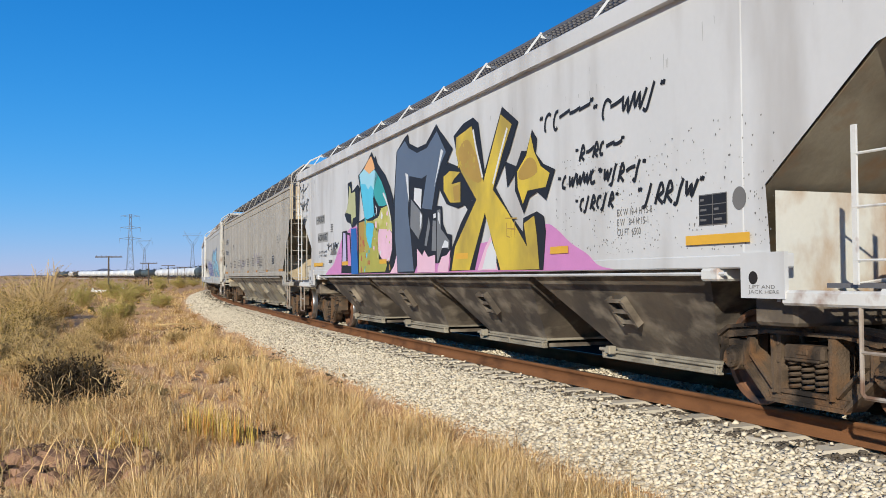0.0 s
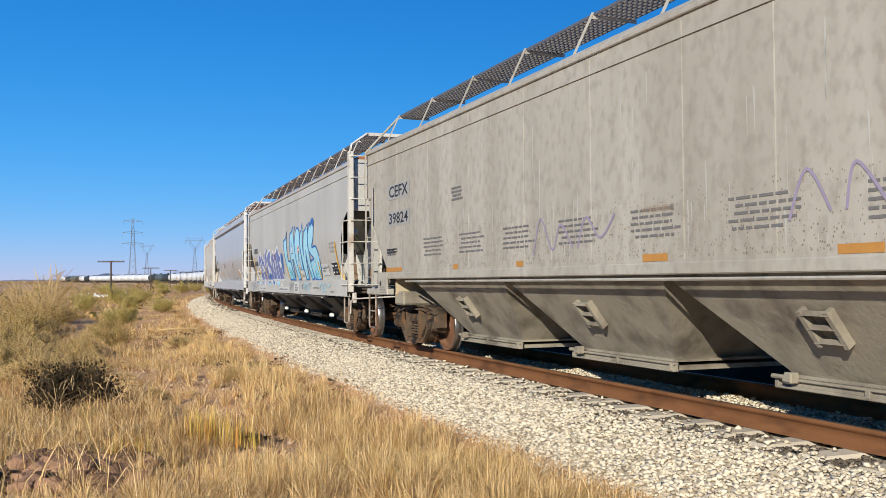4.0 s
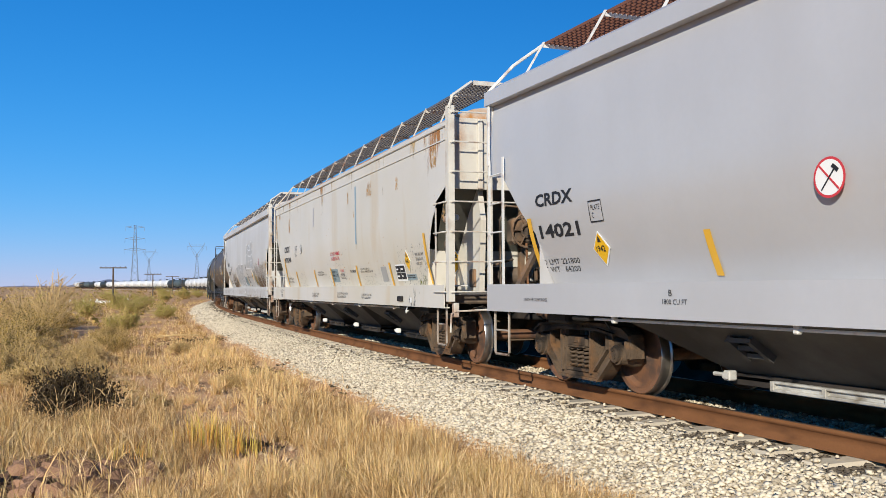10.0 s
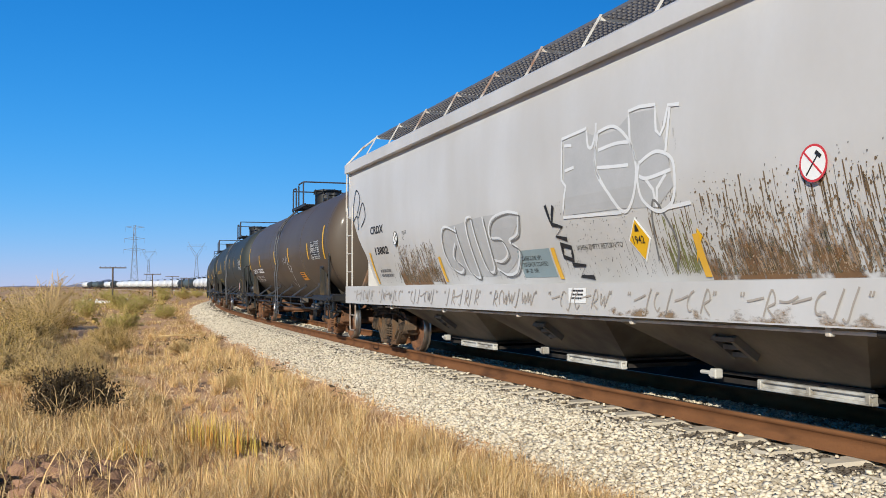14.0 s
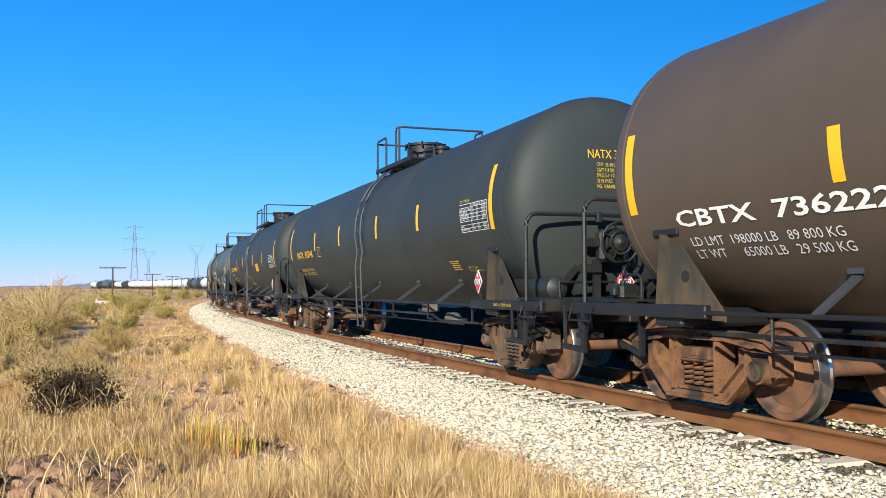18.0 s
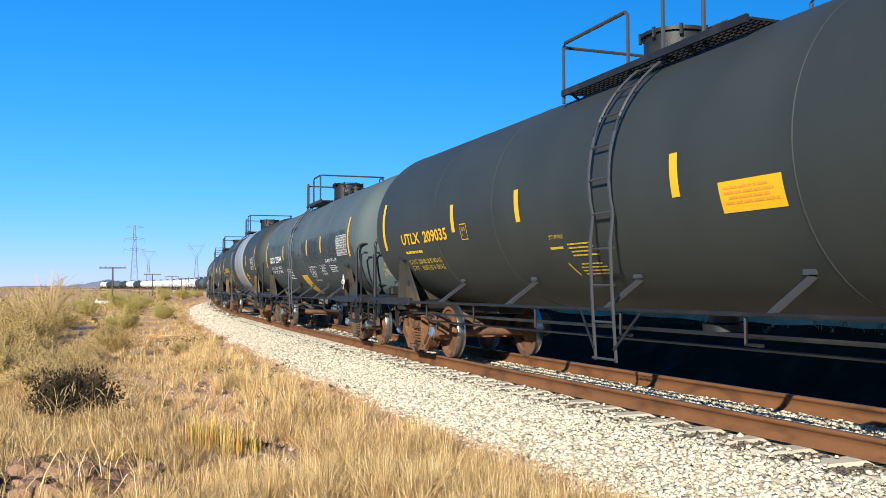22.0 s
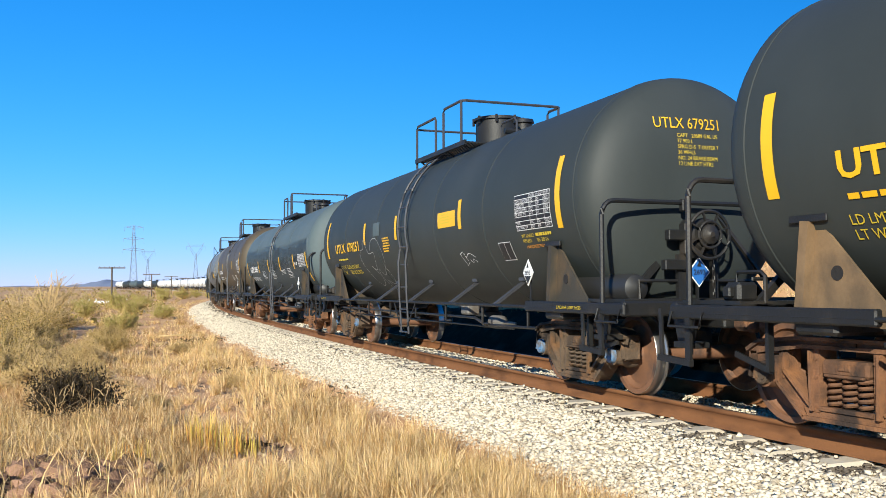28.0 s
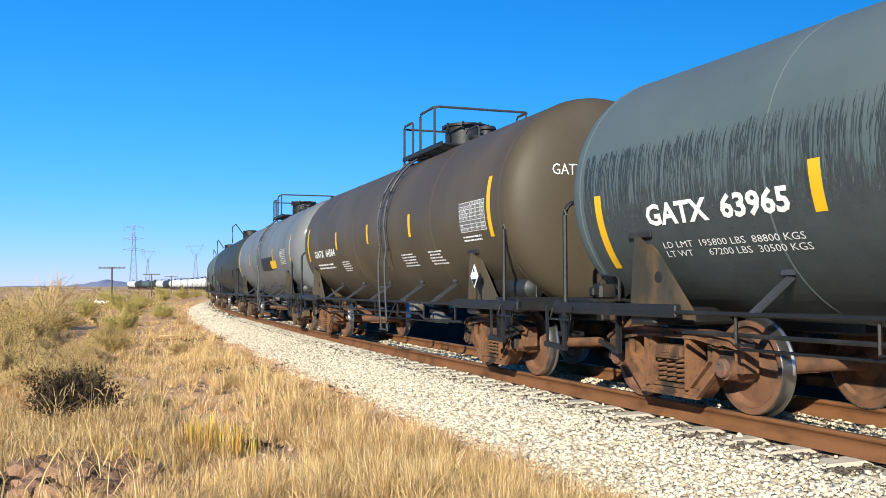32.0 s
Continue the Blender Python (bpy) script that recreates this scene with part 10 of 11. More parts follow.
def blades(P, H, wide, lean, rng, seg=True):
    """Curved tapered blades at the points P."""
    n = len(P)
    az, face = rng.uniform(0, 2 * np.pi, n), rng.uniform(0, np.pi, n)
    out = np.stack([np.cos(az), np.sin(az), np.zeros(n)], -1) * (lean * H)[:, None]
    side = np.stack([np.cos(face), np.sin(face), np.zeros(n)], -1) * wide[:, None]
    up = np.array([0, 0, 1.0]) * H[:, None]
    v = np.stack([P - side, P + side, P + 0.55 * up + 0.25 * out - side * 0.7, P + 0.55 * up + 0.25 * out + side * 0.7, P + up * (1 - 0.25 * lean[:, None]) + out], 1)
    f = np.array([(0, 1, 3), (0, 3, 2), (2, 3, 4)])
    return v.reshape(-1, 3), (f[None] + 5 * np.arange(n)[:, None, None]).reshape(-1, 3)


def arcs(P, out, H, wide, rng):
    """Long thin blades that rise from the points P and bow over towards out."""
    n = len(P)
    face = rng.uniform(0, np.pi, n)
    side = np.stack([np.cos(face), np.sin(face), np.zeros(n)], -1) * wide[:, None]
    bow = np.linalg.norm(out, axis=1) / np.maximum(H, 0.01)
    rows = []
    for t, q in ((0.0, 1.0), (0.4, 0.9), (0.75, 0.6)):
        c = P + out * t ** 1.7 + np.array([0, 0, 1.0]) * (H * (t - np.minimum(0.45 * bow, 0.55) * t ** 3))[:, None]
        rows += [c - side * q, c + side * q]
    rows.append(P + out + np.array([0, 0, 1.0]) * (H * (1 - np.minimum(0.45 * bow, 0.55)))[:, None])
    f = np.array([(0, 1, 3), (0, 3, 2), (2, 3, 5), (2, 5, 4), (4, 5, 6)])
    return np.stack(rows, 1).reshape(-1, 3), (f[None] + 7 * np.arange(n)[:, None, None]).reshape(-1, 3)


def bare(x, y):
    """Share of bare soil: worn patches along the foot of the bank and between the tufts."""
    b = np.clip((field(x * 1.3, y * 0.8, 4.0) - 0.56) * 5, 0, 1)
    for cx, cy, rx, ry in ((-4.1, 20, 0.9, 2.0), (-2.4, 15.2, 0.9, 1.3), (-1.9, 10.4, 0.5, 0.6), (-0.3, 9.4, 0.5, 0.5), (-8.6, 31.7, 1.2, 2.6), (-6.0, 24, 1.6, 1.2), (-5.4, 13.8, 0.8, 0.6), (-3.55, 8.5, 0.95, 1.05), (-9.5, 41, 1.0, 3)):
        b = np.maximum(b, np.clip(1.5 - np.hypot((x - cx) / rx, (y - cy) / ry), 0, 1))
    return b


def make_grass():
    rng = np.random.default_rng(11)
    n = 30000
    r = np.exp(rng.uniform(np.log(5.6), np.log(130), n))
    a = np.radians(rng.uniform(62, 121, n))
    x, y = r * np.cos(a), r * np.sin(a)
    w, s = near_track(x, y)
    d, gap = field(x, y, 1.0), bare(x, y)
    verge = np.clip(1 - abs(w + 3.7) / 0.9, 0, 1)
    keep = (w < -2.75) & (rng.random(n) < np.clip(0.25 + 0.75 * d + 0.8 * verge, 0, 1) * np.clip(1 - 0.93 * gap + 0.6 * verge, 0.05, 1) * np.where(w > -3.2, 0.35, 1))
    keep |= (w > 4.3) & (rng.random(n) < 0.6)
    x, y, r, w, d, verge = x[keep], y[keep], r[keep], w[keep], d[keep], verge[keep]
    n = len(x)
    z = lie(x, y)
    k = rng.integers(12, 30, n)
    i = np.repeat(np.arange(n), k)
    m = len(i)
    spread = (0.03 + 0.08 * rng.random(n))[i] * (1 + r[i] / 60)
    P = np.stack([x[i] + rng.normal(0, 1, m) * spread, y[i] + rng.normal(0, 1, m) * spread, z[i] - 0.02], -1)
    tall_ = (0.07 + 0.24 * rng.random(n) ** 1.6 + 0.20 * verge * rng.random(n) + 0.20 * (d > 0.60) * rng.random(n))[i]
    H = tall_ * rng.uniform(0.35, 1.2, m)
    wide = (0.0010 + 0.0012 * rng.random(m)) * (1 + r[i] / 12)
    lean = np.clip(rng.normal(0.90, 0.60, m), 0.02, 2.4)
    v, f = blades(P, H, wide, lean, rng)
    tagged(new("dry_grass", big_mesh("dry_grass", v, f, GRASS)), "dry straw-coloured grass tufts on the verge", "grass", kind="stuff")
    # bunch grass: separate tufts whose blades bow outwards, thickest along the foot of the ballast
    n = 6400
    r, a = np.exp(rng.uniform(np.log(5.4), np.log(38), n)), np.radians(rng.uniform(62, 120, n))
    x, y = r * np.cos(a), r * np.sin(a)
    w, s = near_track(x, y)
    verge = np.clip(1 - abs(w + 3.9) / 1.0, 0, 1)
    keep = (w < -3.05) & (rng.random(n) < (0.28 + 0.5 * field(x * 1.7, y * 1.7, 6.0) + 0.6 * verge) * np.clip(1 - 0.9 * bare(x, y) + 0.5 * verge, 0.04, 1))
    x, y, r, verge = x[keep], y[keep], r[keep], verge[keep]
    n = len(x)
    k = rng.integers(36, 90, n)
    i = np.repeat(np.arange(n), k)
    m = len(i)
    tall_ = (0.17 + 0.24 * rng.random(n) + 0.13 * verge)[i] * rng.uniform(0.5, 1.15, m)
    az = rng.uniform(0, 2 * np.pi, m)
    reach = tall_ * np.abs(rng.normal(0.40, 0.45, m)) * rng.uniform(0.6, 1.6, n)[i]
    out = np.stack([np.cos(az), np.sin(az), np.zeros(m)], -1) * reach[:, None]
    foot = (0.02 + 0.05 * rng.random(n))[i]
    z = lie(x, y)
    P = np.stack([x[i] + np.cos(az) * foot * rng.random(m), y[i] + np.sin(az) * foot * rng.random(m), z[i] - 0.02], -1)
    v, f = arcs(P, out, tall_, (0.0010 + 0.0010 * rng.random(m)) * (1 + r[i] / 14), rng)
    tagged(new("bunch_grass", big_mesh("bunch_grass", v, f, STRAW)), "pale dry bunch grass bowing over along the ballast", "grass", kind="stuff")
    # trampled straw and litter between the tufts
    n = 90000
    r = np.exp(rng.uniform(np.log(5.6), np.log(40), n))
    a = np.radians(rng.uniform(62, 121, n))
    x, y = r * np.cos(a), r * np.sin(a)
    w, s = near_track(x, y)
    keep = (w < -2.6) & (rng.random(n) < 1 - 0.55 * bare(x, y))
    x, y, r = x[keep], y[keep], r[keep]
    n = len(x)
    P = np.stack([x, y, lie(x, y) + rng.uniform(0, 0.03, n)], -1)
    v, f = blades(P, rng.uniform(0.02, 0.10, n), (0.0015 + 0.0025 * rng.random(n)) * (1 + r / 12), rng.uniform(0.8, 2.8, n), rng)
    tagged(new("straw_litter", big_mesh("straw_litter", v, f, LITTER)), "short dead straw littering the dry soil", "grass", kind="stuff")
    # clods and pebbles on the bare soil
    n = 26000
    r = np.exp(rng.uniform(np.log(5.6), np.log(45), n))
    a = np.radians(rng.uniform(64, 121, n))
    x, y = r * np.cos(a), r * np.sin(a)
    w, s = near_track(x, y)
    keep = (w < -2.9) & (rng.random(n) < 0.12 + bare(x, y))
    x, y, r = x[keep], y[keep], r[keep]
    n = len(x)
    P = np.stack([x, y, lie(x, y)], -1)
    q = (0.008 + 0.022 * rng.random(n) ** 2) * (1 + r / 25)
    base = np.array([(1, 0, 0), (-0.5, 0.87, 0), (-0.5, -0.87, 0), (0.1, 0.1, 0.8)])
    v = (P[:, None] + q[:, None, None] * (base[None] + rng.normal(0, 0.35, (n, 4, 3)))).reshape(-1, 3)
    f = (np.array([(0, 1, 3), (1, 2, 3), (2, 0, 3)])[None] + 4 * np.arange(n)[:, None, None]).reshape(-1, 3)
    tagged(new("soil_clods", big_mesh("soil_clods", v, f, CLOD)), "reddish-brown clods and pebbles on bare soil", "soil", kind="stuff")
    # pale stalks that arch over the dead bush and the rocks
    n = 520
    pick = rng.random(n) < 0.7
    x, y = np.where(pick, -5.3 + rng.normal(0, 0.75, n), -3.7 + rng.normal(0, 0.6, n)), np.where(pick, 12.9 + rng.normal(0, 0.45, n), 8.9 + rng.normal(0, 0.6, n))
    az, hh = rng.uniform(0, 2 * np.pi, n), rng.uniform(0.25, 0.9, n)
    out = np.stack([np.cos(az), np.sin(az), np.zeros(n)], -1) * (hh * rng.uniform(0.3, 1.3, n))[:, None]
    v, f = arcs(np.stack([x, y, lie(x, y) - 0.02], -1), out, hh, np.full(n, 0.0045), rng)
    tagged(new("arching_stalks", big_mesh("arching_stalks", v, f, STRAW)), "long pale dry stalks arching over the ground", "grass", kind="stuff")
    # a few tall seed stalks close by
    n = 420
    r, a = np.exp(rng.uniform(np.log(5.5), np.log(14), n)), np.radians(rng.uniform(74, 118, n))
    x, y = r * np.cos(a), r * np.sin(a)
    w, s = near_track(x, y)
    k = w < -3.2
    x, y = x[k], y[k]
    n = len(x)
    v, f = blades(np.stack([x, y, lie(x, y)], -1), rng.uniform(0.35, 0.75, n), np.full(n, 0.003), rng.uniform(0.05, 0.6, n), rng)
    tagged(new("seed_stalks", big_mesh("seed_stalks", v, f, GRASS)), "tall thin dry seed stalks above the grass", "grass", kind="stuff")
    # yellow-green weed clumps with upright stalks
    for cx, cy, n, hh in ((-2.65, 10.2, 150, 0.46), (-2.25, 10.0, 90, 0.40), (-3.2, 9.4, 60, 0.35)):
        x, y = cx + rng.normal(0, 0.13, n), cy + rng.normal(0, 0.10, n)
        v, f = blades(np.stack([x, y, lie(x, y)], -1), rng.uniform(0.5, 1.1, n) * hh, np.full(n, 0.0045), rng.uniform(0.02, 0.25, n), rng)
        tagged(new("weed_clump", big_mesh("weed_clump", v, f, WEED)), "upright yellow-green weed with reddish stem bases", "weed", kind="stuff")


make_grass()


def shrub(name, label, height, spread, stems, leaves, leaf, seed, leaf_size=0.02, droop=0.2, twig=None):
    """A desert shrub: forked stems from one base, and small leaves along their outer halves."""
    rng = np.random.default_rng(seed)
    ob = tagged(new(name), label, "shrub", "shrubs on the plain")
    wood = Shape()
    tips = []
    for k in range(stems):
        lobe = k % 5
        az = lobe * 1.257 + rng.normal(0, 0.35) + seed
        out = spread * math.sqrt(rng.random()) * (0.65 + 0.1 * ((lobe * 3) % 5))
        hh = height * rng.uniform(0.35, 1.0) * (0.7 + 0.08 * ((lobe * 2) % 5)) * (1 - 0.3 * (out / spread) ** 2)
        path = []
        for t in np.linspace(0, 1, 6):
            path.append((out * t ** 1.2 * math.cos(az) + rng.normal(0, 0.02 * spread) * t, out * t ** 1.2 * math.sin(az) + rng.normal(0, 0.02 * spread) * t, hh * (t - droop * t ** 3 * (out / spread))))
        wood.pipe(path, 0.004 + 0.006 * height * rng.random(), 3, False)
        tips.append(np.array(path))
        for b in range(3):
            j = rng.integers(2, 5)
            p = np.array(path[j])
            d = np.array([rng.normal(), rng.normal(), abs(rng.normal()) + 0.3])
            d = d / np.linalg.norm(d) * height * rng.uniform(0.15, 0.35)
            wood.pipe([tuple(p), tuple(p + 0.5 * d), tuple(p + d + np.array([0, 0, 0.03]))], 0.003 + 0.002 * height, 3, False)
            tips.append(np.array([p, p + 0.5 * d, p + d]))
    part("branchwork", wood, twig or TWIG, ob, smooth=False)
    if leaves:
        pick = rng.integers(0, len(tips), leaves)
        P = np.empty((leaves, 3))
        for q, t in enumerate(pick):
            path = tips[t]
            u = rng.uniform(0.35, 1.0) * (len(path) - 1)
            i = min(int(u), len(path) - 2)
            P[q] = path[i] + (path[i + 1] - path[i]) * (u - i) + rng.normal(0, 0.035 * height, 3)
        P[:, 2] = np.maximum(P[:, 2], 0.02)
        d = rng.normal(size=(leaves, 3))
        d[:, 2] = abs(d[:, 2]) + 0.4
        d = d / np.linalg.norm(d, axis=1)[:, None] * leaf_size * rng.uniform(0.7, 1.6, (leaves, 1))
        e = np.cross(d, rng.normal(size=(leaves, 3)))
        e = e / np.linalg.norm(e, axis=1)[:, None] * leaf_size * 0.45
        v = np.stack([P, P + 0.5 * d + e, P + d, P + 0.5 * d - e], 1).reshape(-1, 3)
        f = np.arange(4 * leaves).reshape(-1, 4)
        tagged(part("foliage", big_mesh("foliage", v, f, leaf), None, ob), kind="stuff")
    return ob


def set_down(ob, x, y, size=1.0, turn_=0.0, first=True):
    z = float(lie(np.array([x]), np.array([y]))[0])
    m = pose(x, y, z - 0.02, rz=turn_) @ Matrix.Scale(size, 4)
    if first:
        ob.matrix_basis = m
        return ob
    return copy_thing(ob, pose(x, y, z - 0.02, rz=turn_) @ Matrix.Scale(size / ob.scale[0], 4))


def make_shrubs():
    # leaf and twig colours carry the shade of the hollow bush
    dark = shrub("dead_bush", "dead bush with bent dry twigs beside the path, its shaded hollow put into dark leaves", 0.95, 1.0, 230, 9000, HOLLOW_G, 1, 0.034, 0.7, DARK_TWIG)
    rng = np.random.default_rng(77)
    for _ in range(16):
        az, ln_, hh = rng.uniform(0, 6.28), rng.uniform(0.7, 1.5), rng.uniform(0.5, 1.05)
        part("bent_stalk", Shape().pipe([(ln_ * t * math.cos(az), ln_ * t * math.sin(az), 0.05 + hh * (1.9 * t - 1.35 * t * t)) for t in np.linspace(0, 1, 7)], 0.006, 3, False), TWIG, dark, "pale bent dry stalk")
    set_down(dark, -5.25, 13.2)
    olive = shrub("creosote_bush", "olive-brown creosote bush on the dry plain", 1.15, 1.15, 130, 5200, OLIVE_G, 2, 0.034)
    set_down(olive, -10.6, 22.0)
    green = shrub("green_bush", "dull green desert bush on the dry plain", 1.15, 1.05, 90, 5000, GREEN_G, 3, 0.036)
    set_down(green, -12.9, 36.5)
    bare = shrub("leafless_bush", "tall leafless mesquite bush with grey twigs", 3.0, 1.9, 60, 0, None, 4)
    set_down(bare, -17.4, 40.5)
    spiky = shrub("spiky_bush", "spiky yellow-green bush with upright stems", 1.7, 0.9, 80, 3500, GREEN_G, 5, 0.05, 0.0)
    set_down(spiky, -21.0, 54.0)
    low = shrub("dry_brush", "low tangled dry brush", 0.70, 0.85, 190, 2600, DRY_G, 6, 0.028, 0.3)
    set_down(low, -7.2, 16.4)
    rnd = random.Random(9)
    for x, y, s in ((-11.8, 24.5, 1.05), (-9.2, 25.5, 0.75), (-13.2, 29, 1.1), (-16, 36, 1.2), (-11.2, 30.5, 0.7), (-18.5, 42, 1.2), (-24, 52, 1.3), (-14.5, 33, 0.9), (-20, 47, 0.9), (-9.6, 20.2, 0.7), (-8.6, 17.8, 0.62), (-10.9, 23.4, 0.85), (-12.6, 26.4, 0.95), (-14.6, 31, 1.0), (-9.4, 18.9, 0.6), (-16.8, 40, 1.1), (-22, 49.5, 1.2), (-13.5, 27.5, 0.8)):
        set_down(olive, x, y, s, rnd.uniform(0, 360), False)
    for x, y, s in ((-17, 56, 1.1), (-39.5, 139, 1.9), (-37.5, 148, 1.4), (-24.6, 70, 1.75), (-22.2, 66, 1.2), (-30, 92, 1.3), (-36, 118, 1.3), (-47, 128, 1.6), (-43, 160, 1.7), (-52, 170, 2.0)):
        set_down(green, x, y, s, rnd.uniform(0, 360), False)
    for x, y, s in ((-19.8, 43, 0.75), (-31, 77, 0.7), (-34, 80, 0.9), (-16.2, 37.5, 0.6)):
        set_down(bare, x, y, s, rnd.uniform(0, 360), False)
    for x, y, s in ((-23.5, 60, 0.8), (-15.2, 45, 0.5), (-29, 66, 0.9)):
        set_down(spiky, x, y, s, rnd.uniform(0, 360), False)
    for x, y, s in ((-6.5, 15.4, 0.7), (-8.3, 18.2, 1.15), (-9.3, 20.4, 1.2), (-7.6, 19.2, 0.9), (-4.6, 14.6, 0.45), (-4.9, 13.0, 0.4), (-10.3, 23.0, 1.2), (-6.8, 17.4, 0.8), (-8.4, 21.5, 0.9), (-8.9, 22.5, 1.0), (-4.0, 17.5, 0.5), (-10.4, 27.5, 0.8), (-7.4, 26.0, 0.7), (-4.6, 12.0, 0.45)):
        set_down(low, x, y, s, rnd.uniform(0, 360), False)


make_shrubs()


def make_scrub():
    """Far scrub on the plain, nobody could count it."""
    rng = np.random.default_rng(21)
    n = 5200
    r = np.exp(rng.uniform(np.log(45), np.log(1500), n))
    a = np.radians(rng.uniform(62, 122, n))
    x, y = r * np.cos(a), r * np.sin(a)
    w, s = near_track(x, y)
    keep = (abs(w) > 6) & (rng.random(n) < 0.25 + field(x * 0.15, y * 0.15, 3.0))
    x, y, r = x[keep], y[keep], r[keep]
    n = len(x)
    z = lie(x, y)
    size = rng.uniform(0.25, 0.75, n) * (0.7 + np.minimum(r, 500) / 500)
    k = 16
    i = np.repeat(np.arange(n), k)
    m = n * k
    P = np.stack([x[i] + rng.normal(0, 0.5, m) * size[i], y[i] + rng.normal(0, 0.5, m) * size[i], z[i] + abs(rng.normal(0, 0.4, m)) * size[i]], -1)
    d = rng.normal(size=(m, 3)) * (0.28 * size[i])[:, None]
    e = rng.normal(size=(m, 3)) * (0.28 * size[i])[:, None]
    v = np.stack([P, P + d, P + e], 1).reshape(-1, 3)
    tagged(new("far_scrub", big_mesh("far_scrub", v, np.arange(3 * m).reshape(-1, 3), OLIVE_G)), "sparse olive scrub over the distant plain", "scrub", kind="stuff")


make_scrub()


def make_rocks():
    rnd = random.Random(3)
    shapes = []
    for k in range(6):
        bm = bmesh.new()
        bmesh.ops.create_icosphere(bm, subdivisions=2, radius=1.0)
        off = Vector((k * 7.1, k * 3.3, 0))
        for v in bm.verts:
            v.co *= 0.75 + 0.5 * noise.noise(v.co * 1.1 + off) + 0.12 * noise.noise(v.co * 3.0 + off)
            v.co.z *= 0.72
        me = bpy.data.meshes.new("rock")
        bm.to_mesh(me)
        bm.free()
        me.materials.append(ROCK)
        shapes.append(me)
    spots = [(-3.55 + rnd.gauss(0, 0.48), 8.55 + rnd.gauss(0, 0.55), 0.04 + 0.17 * rnd.random() ** 1.5) for _ in range(120)]
    spots += [(-2.05 + rnd.gauss(0, 0.3), 10.4 + rnd.gauss(0, 0.3), rnd.uniform(0.02, 0.06)) for _ in range(26)]
    spots += [(-2.3 + rnd.gauss(0, 0.5), 13.6 + rnd.gauss(0, 0.5), rnd.uniform(0.02, 0.05)) for _ in range(16)]
    for x, y, s in spots:
        z = float(lie(np.array([x]), np.array([y]))[0])
        ob = tagged(new("rock", rnd.choice(shapes)), "rough brown rock lying in the dry grass", "rock", "rocks in the grass")
        ob.matrix_basis = pose(x, y, z + s * 0.25, rnd.uniform(-20, 20), rnd.uniform(-20, 20), rnd.uniform(0, 360)) @ Matrix.Scale(s, 4)
    rng = np.random.default_rng(8)
    for cx, cy, sx, sy, n in ((-8.6, 32.0, 0.75, 1.7, 900), (-4.1, 20.0, 0.6, 0.9, 420), (-2.3, 15.0, 0.5, 0.7, 380), (-5.45, 14.2, 0.5, 0.35, 300), (-3.6, 9.3, 0.4, 0.3, 160), (-2.2, 10.5, 0.25, 0.25, 160)):
        x, y = cx + rng.normal(0, sx * 0.6, n), cy + rng.normal(0, sy * 0.6, n)
        P = np.stack([x, y, lie(x, y) + rng.uniform(0, 0.07, n)], -1)
        d, e = rng.normal(0, 0.05, (n, 3)) * np.array([1, 1, 0.6]), rng.normal(0, 0.05, (n, 3)) * np.array([1, 1, 0.8])
        v = np.stack([P, P + d, P + e], 1).reshape(-1, 3)
        tagged(new("charred_debris", big_mesh("charred_debris", v, np.arange(3 * n).reshape(-1, 3), SCRAP)), "dark charred debris scattered on the ground", "debris", kind="stuff")
    tagged(new("dry_stick", mesh_of("dry_stick", Shape().pipe([(-9.9, 32.0, -0.52), (-9.3, 31.9, -0.47), (-8.6, 32.3, -0.5)], 0.035, 6), TWIG)), "pale dry stick lying on the ground", "stick")


make_rocks()


# ---- the distance ----
# steel tinted blue-grey to carry the haze of the distance
STEEL = material("hazy_galvanised_lattice", (0.20, 0.24, 0.30), 0.7, 0, 0.1, 0.05, 0.2)
POLE = material("weathered_pole_wood", (0.10, 0.075, 0.055), 0.9, 0, 0.2, 0.1, 3.0)
# air haze is mixed into the hills' base colour
HAZE = material("hazy_hill_slope", (0.20, 0.23, 0.30), 1.0, 0, 0.2, 0.1, 0.004)
WHITEWASH = material("whitewashed_concrete", (0.72, 0.70, 0.66), 0.8, 0, 0.1, 0.05, 2.0)


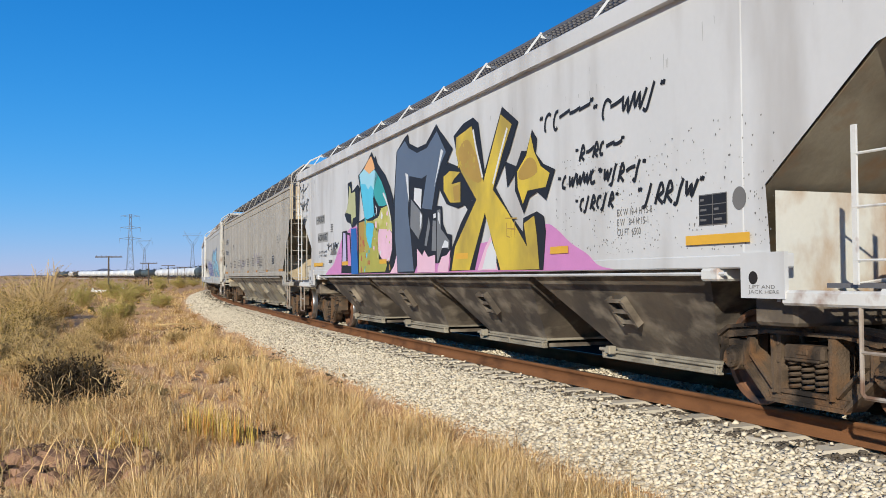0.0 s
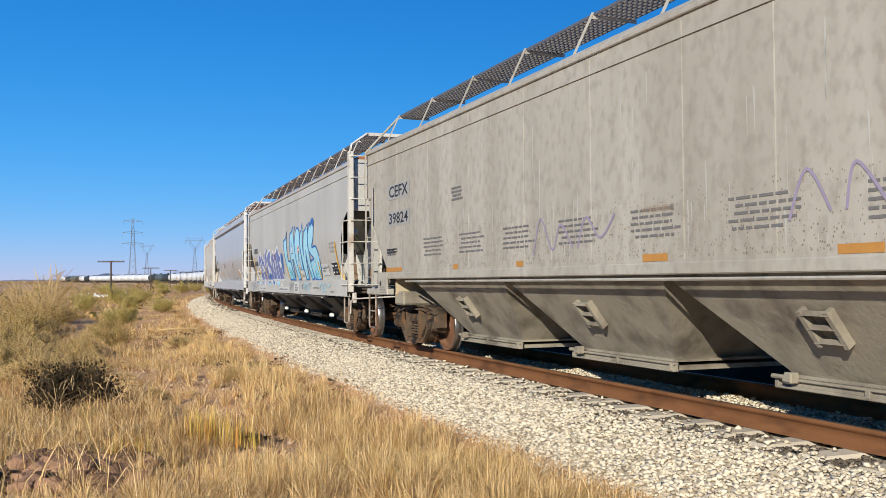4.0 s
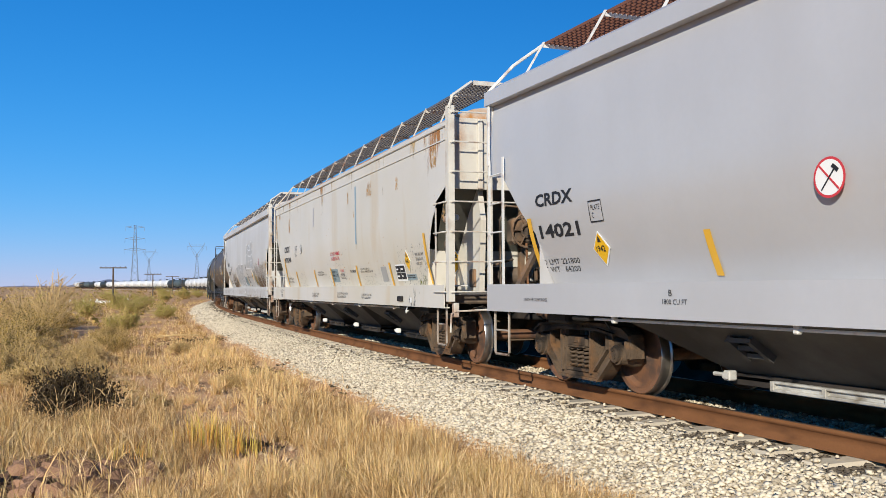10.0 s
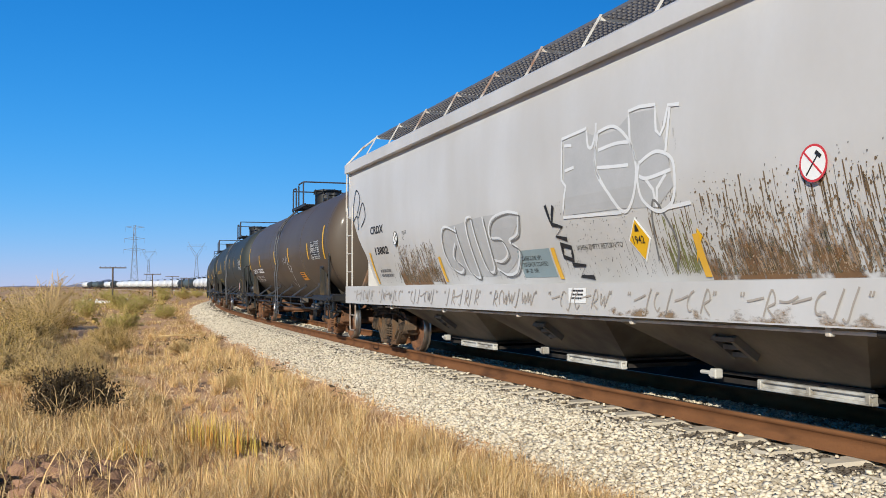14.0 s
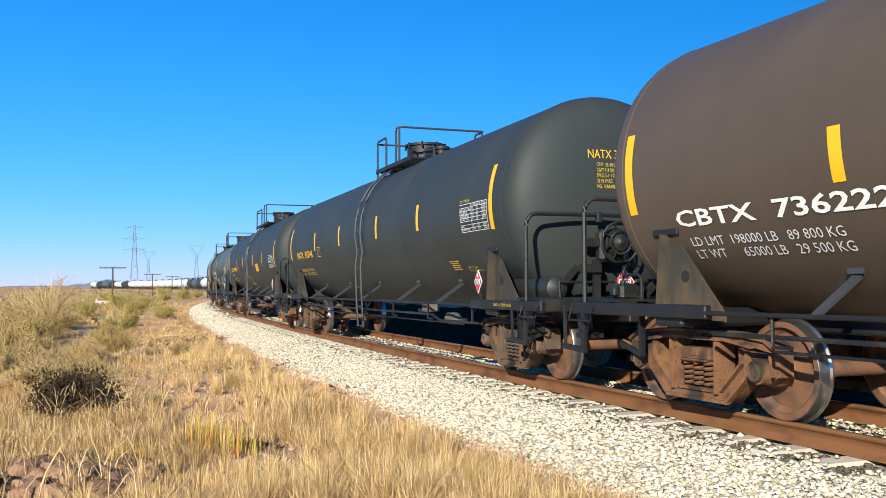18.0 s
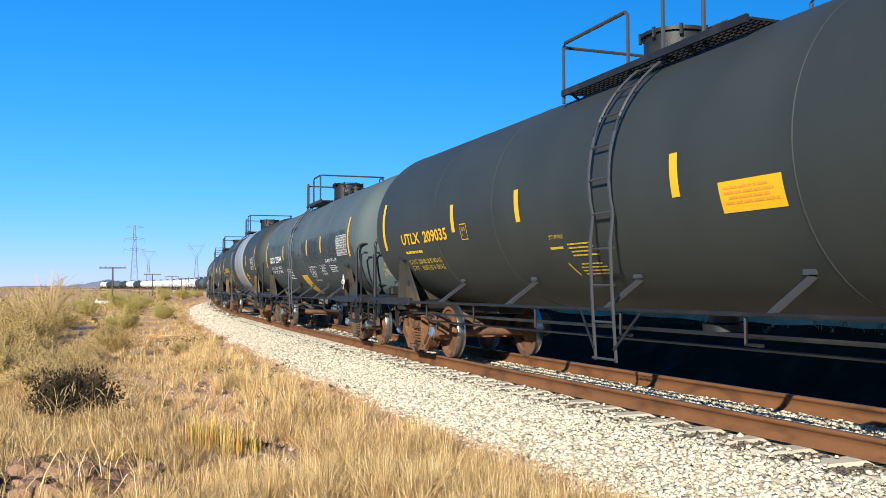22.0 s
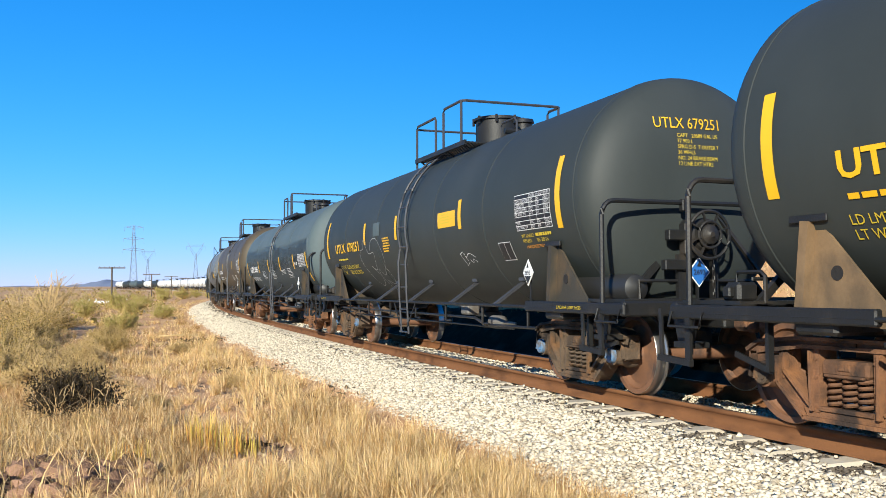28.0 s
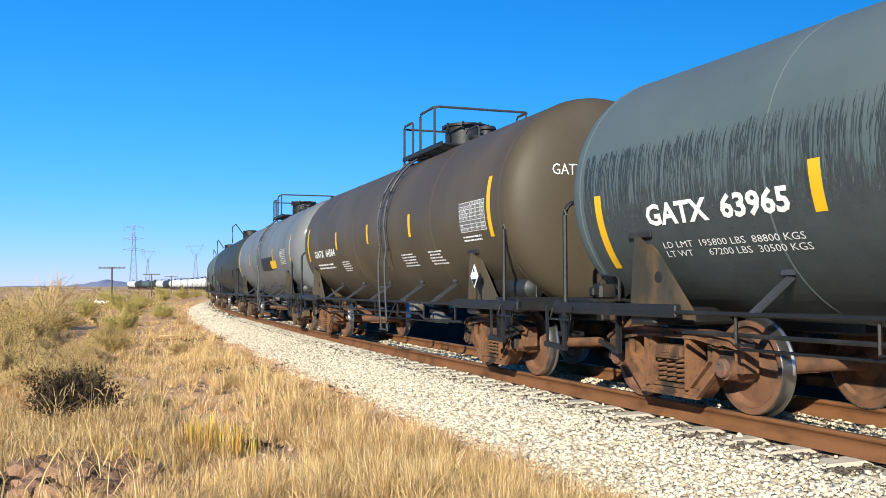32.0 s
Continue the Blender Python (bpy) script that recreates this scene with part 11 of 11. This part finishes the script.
def pylon(x, y, height, double):
    z0 = float(lie(np.array([x]), np.array([y]))[0])
    ob = tagged(new("power_pylon"), "tall steel lattice power pylon far across the plain", "pylon", "pylons on the plain")
    ob.matrix_basis = pose(x, y, z0, rz=12)
    b, t = height * (0.048 if double else 0.062), height * 0.013
    zt = height * (1.0 if double else 0.80)

    def half_at(z):
        k = z / zt
        return b * (1 - k) ** 1.3 + t
    lv = np.linspace(0, zt, 11)
    for sx, sy in ((-1, -1), (-1, 1), (1, -1), (1, 1)):
        part("leg", Shape().pipe([(sx * half_at(z), sy * half_at(z), z) for z in lv], 0.13, 4), STEEL, ob)
    br = Shape()
    for a, c in zip(lv[:-1], lv[1:]):
        for s in (-1, 1):
            br.rod((-half_at(a), s * half_at(a), a), (half_at(c), s * half_at(c), c), 0.06, 3, False).rod((half_at(a), s * half_at(a), a), (-half_at(c), s * half_at(c), c), 0.06, 3, False)
            br.rod((s * half_at(a), -half_at(a), a), (s * half_at(c), half_at(c), c), 0.06, 3, False)
    tagged(part("bracing", br, STEEL, ob, smooth=False), kind="stuff")
    if double:
        for z, w in ((height * 0.97, height * 0.14), (height * 0.79, height * 0.15), (height * 0.62, height * 0.16)):
            for s in (-1, 1):
                arm = Shape().rod((0, 0, z + 1.0), (s * w, 0, z), 0.12, 4).rod((0, 0, z - 0.8), (s * w, 0, z), 0.12, 4).rod((s * w * 0.5, 0, z + 0.5), (s * w * 0.5, 0, z - 0.4), 0.08, 3)
                part("crossarm", arm, STEEL, ob)
                part("insulator", Shape().rod((s * w, 0, z), (s * w, 0, z - 3), 0.07, 4), STEEL, ob)
    else:
        w = height * 0.18
        for s in (-1, 1):
            part("fork", Shape().rod((s * t, 0, zt), (s * w * 0.75, 0, height * 0.97), 0.14, 4).rod((s * t, 0, zt * 0.88), (s * w * 0.78, 0, height * 0.93), 0.12, 4).rod((s * w * 0.75, 0, height * 0.97), (s * w, 0, height * 1.06), 0.12, 4), STEEL, ob)
            part("insulator", Shape().rod((s * w * 1.15, 0, height * 0.96), (s * w * 1.15, 0, height * 0.88), 0.07, 4), STEEL, ob)
        part("crossarm", Shape().rod((-w * 1.2, 0, height * 0.96), (w * 1.2, 0, height * 0.96), 0.14, 4).rod((-w, 0, height * 1.0), (w, 0, height * 1.0), 0.12, 4), STEEL, ob)


def place(px, d):
    """Ground x at distance d on the bearing whose slope is px."""
    return px * d, d


pylon(*place(-0.3375, 640), 45.0, True)
pylon(*place(-0.2695, 780), 37.5, False)
pylon(*place(-0.3220, 930), 37.5, False)


def telegraph_pole(x, y, height, arm):
    z0 = float(lie(np.array([x]), np.array([y]))[0])
    ob = tagged(new("telegraph_pole"), "weathered wooden telegraph pole with one long crossarm", "pole", "poles along the line")
    ob.matrix_basis = pose(x, y, z0 - 0.3, rz=4)
    part("post", Shape().turn([(0, 0.13), (height + 0.3, 0.10)], 8, axis="z"), POLE, ob)
    part("crossarm", Shape().box(-arm / 2, arm / 2, -0.06, 0.06, height + 0.10, height + 0.24, 0.01), POLE, ob)
    for k in range(6):
        xx = -arm / 2 + 0.15 + k * (arm - 0.3) / 5
        part("insulator", Shape().turn([(height + 0.24, 0.03), (height + 0.34, 0.045), (height + 0.36, 0.02)], 6, (xx, 0, 0), "z"), POLE, ob)


for px, d in ((-0.361, 115), (-0.3175, 180), (-0.296, 226), (-0.2855, 272), (-0.278, 320)):
    telegraph_pole(px * d, d, 4.35 + 0.0006 * d, 3.3)

_wall = tagged(new("culvert_wall"), "low whitewashed concrete culvert wall beyond the scrub", "culvert")
_wall.matrix_basis = pose(-38.6, 106, float(lie(np.array([-38.6]), np.array([106.0]))[0]), rz=8)
part("parapet", Shape().box(-1.6, 1.2, -0.15, 0.15, 0.0, 0.30, 0.03), WHITEWASH, _wall)
for _k in range(5):
    part("marker_post", Shape().box(-1.5 - _k * 0.75, -1.32 - _k * 0.75, -0.1, 0.1, 0, 0.5, 0.02), WHITEWASH, _wall)
part("arch", Shape().pipe([(1.3, 0, 0), (1.3, 0, 0.4), (1.5, 0, 0.55), (1.9, 0, 0.55), (2.1, 0, 0.4), (2.1, 0, 0)], 0.06, 6), WHITEWASH, _wall)


def hill(name, centre, width, height, deep, seed):
    rng = np.random.default_rng(seed)
    n, m = 60, 14
    u, v = np.meshgrid(np.linspace(-1, 1, n), np.linspace(-1, 1, m), indexing="ij")
    z = height * np.clip((1 - abs(u) ** 1.6), 0, 1) * (1 - v ** 2) * (0.62 + 0.28 * u + 0.10 * np.sin(u * 7 + seed) + 0.05 * np.sin(u * 19 + v * 3)) - 3
    P = np.stack([centre[0] + u * width, centre[1] + v * deep + 0 * u, z], -1).reshape(-1, 3)
    i, j = np.meshgrid(np.arange(n - 1), np.arange(m - 1), indexing="ij")
    f = np.stack([i * m + j, (i + 1) * m + j, (i + 1) * m + j + 1, i * m + j + 1], -1).reshape(-1, 4)
    me = big_mesh(name, P, f, HAZE)
    me.shade_smooth()
    tagged(new(name, me), "low hills on the horizon, haze put into their bluish colour", "hill", kind="structure")


hill("backdrop_hill_1", (-1440, 3900), 175, 42, 200, 1)
hill("backdrop_hill_2", (-1180, 4000), 70, 28, 120, 2)
hill("backdrop_hill_3", (-1800, 4050), 220, 12, 150, 4)


# ---- what moves: the train rolls along the curve, its wheels turn ----
def motions():
    times = [0.5 * k for k in range(65)]
    g = np.array([gone(t) for t in times])
    for thing, mid, reach in TRAIN:
        front, back = track(mid - reach - g), track(mid + reach - g)
        rows = []
        for t, a, b in zip(times, front, back):
            d = a - b
            rows.append((t, Matrix.Translation((a + b) / 2) @ Matrix.Rotation(math.atan2(d[1], d[0]), 4, "Z")
                         @ Matrix.Rotation(-math.atan2(d[2], math.hypot(d[0], d[1])), 4, "Y")))
        walk(thing, rows)
    ticks = [k / 10 for k in range(321)]
    turns = [Matrix.Rotation(gone(t) / RW, 4, "Y") for t in ticks]
    for wheel, x in WHEELS:
        put = Matrix.Translation((x, 0, RW))
        walk(wheel, [(t, put @ m) for t, m in zip(ticks, turns)])


motions()
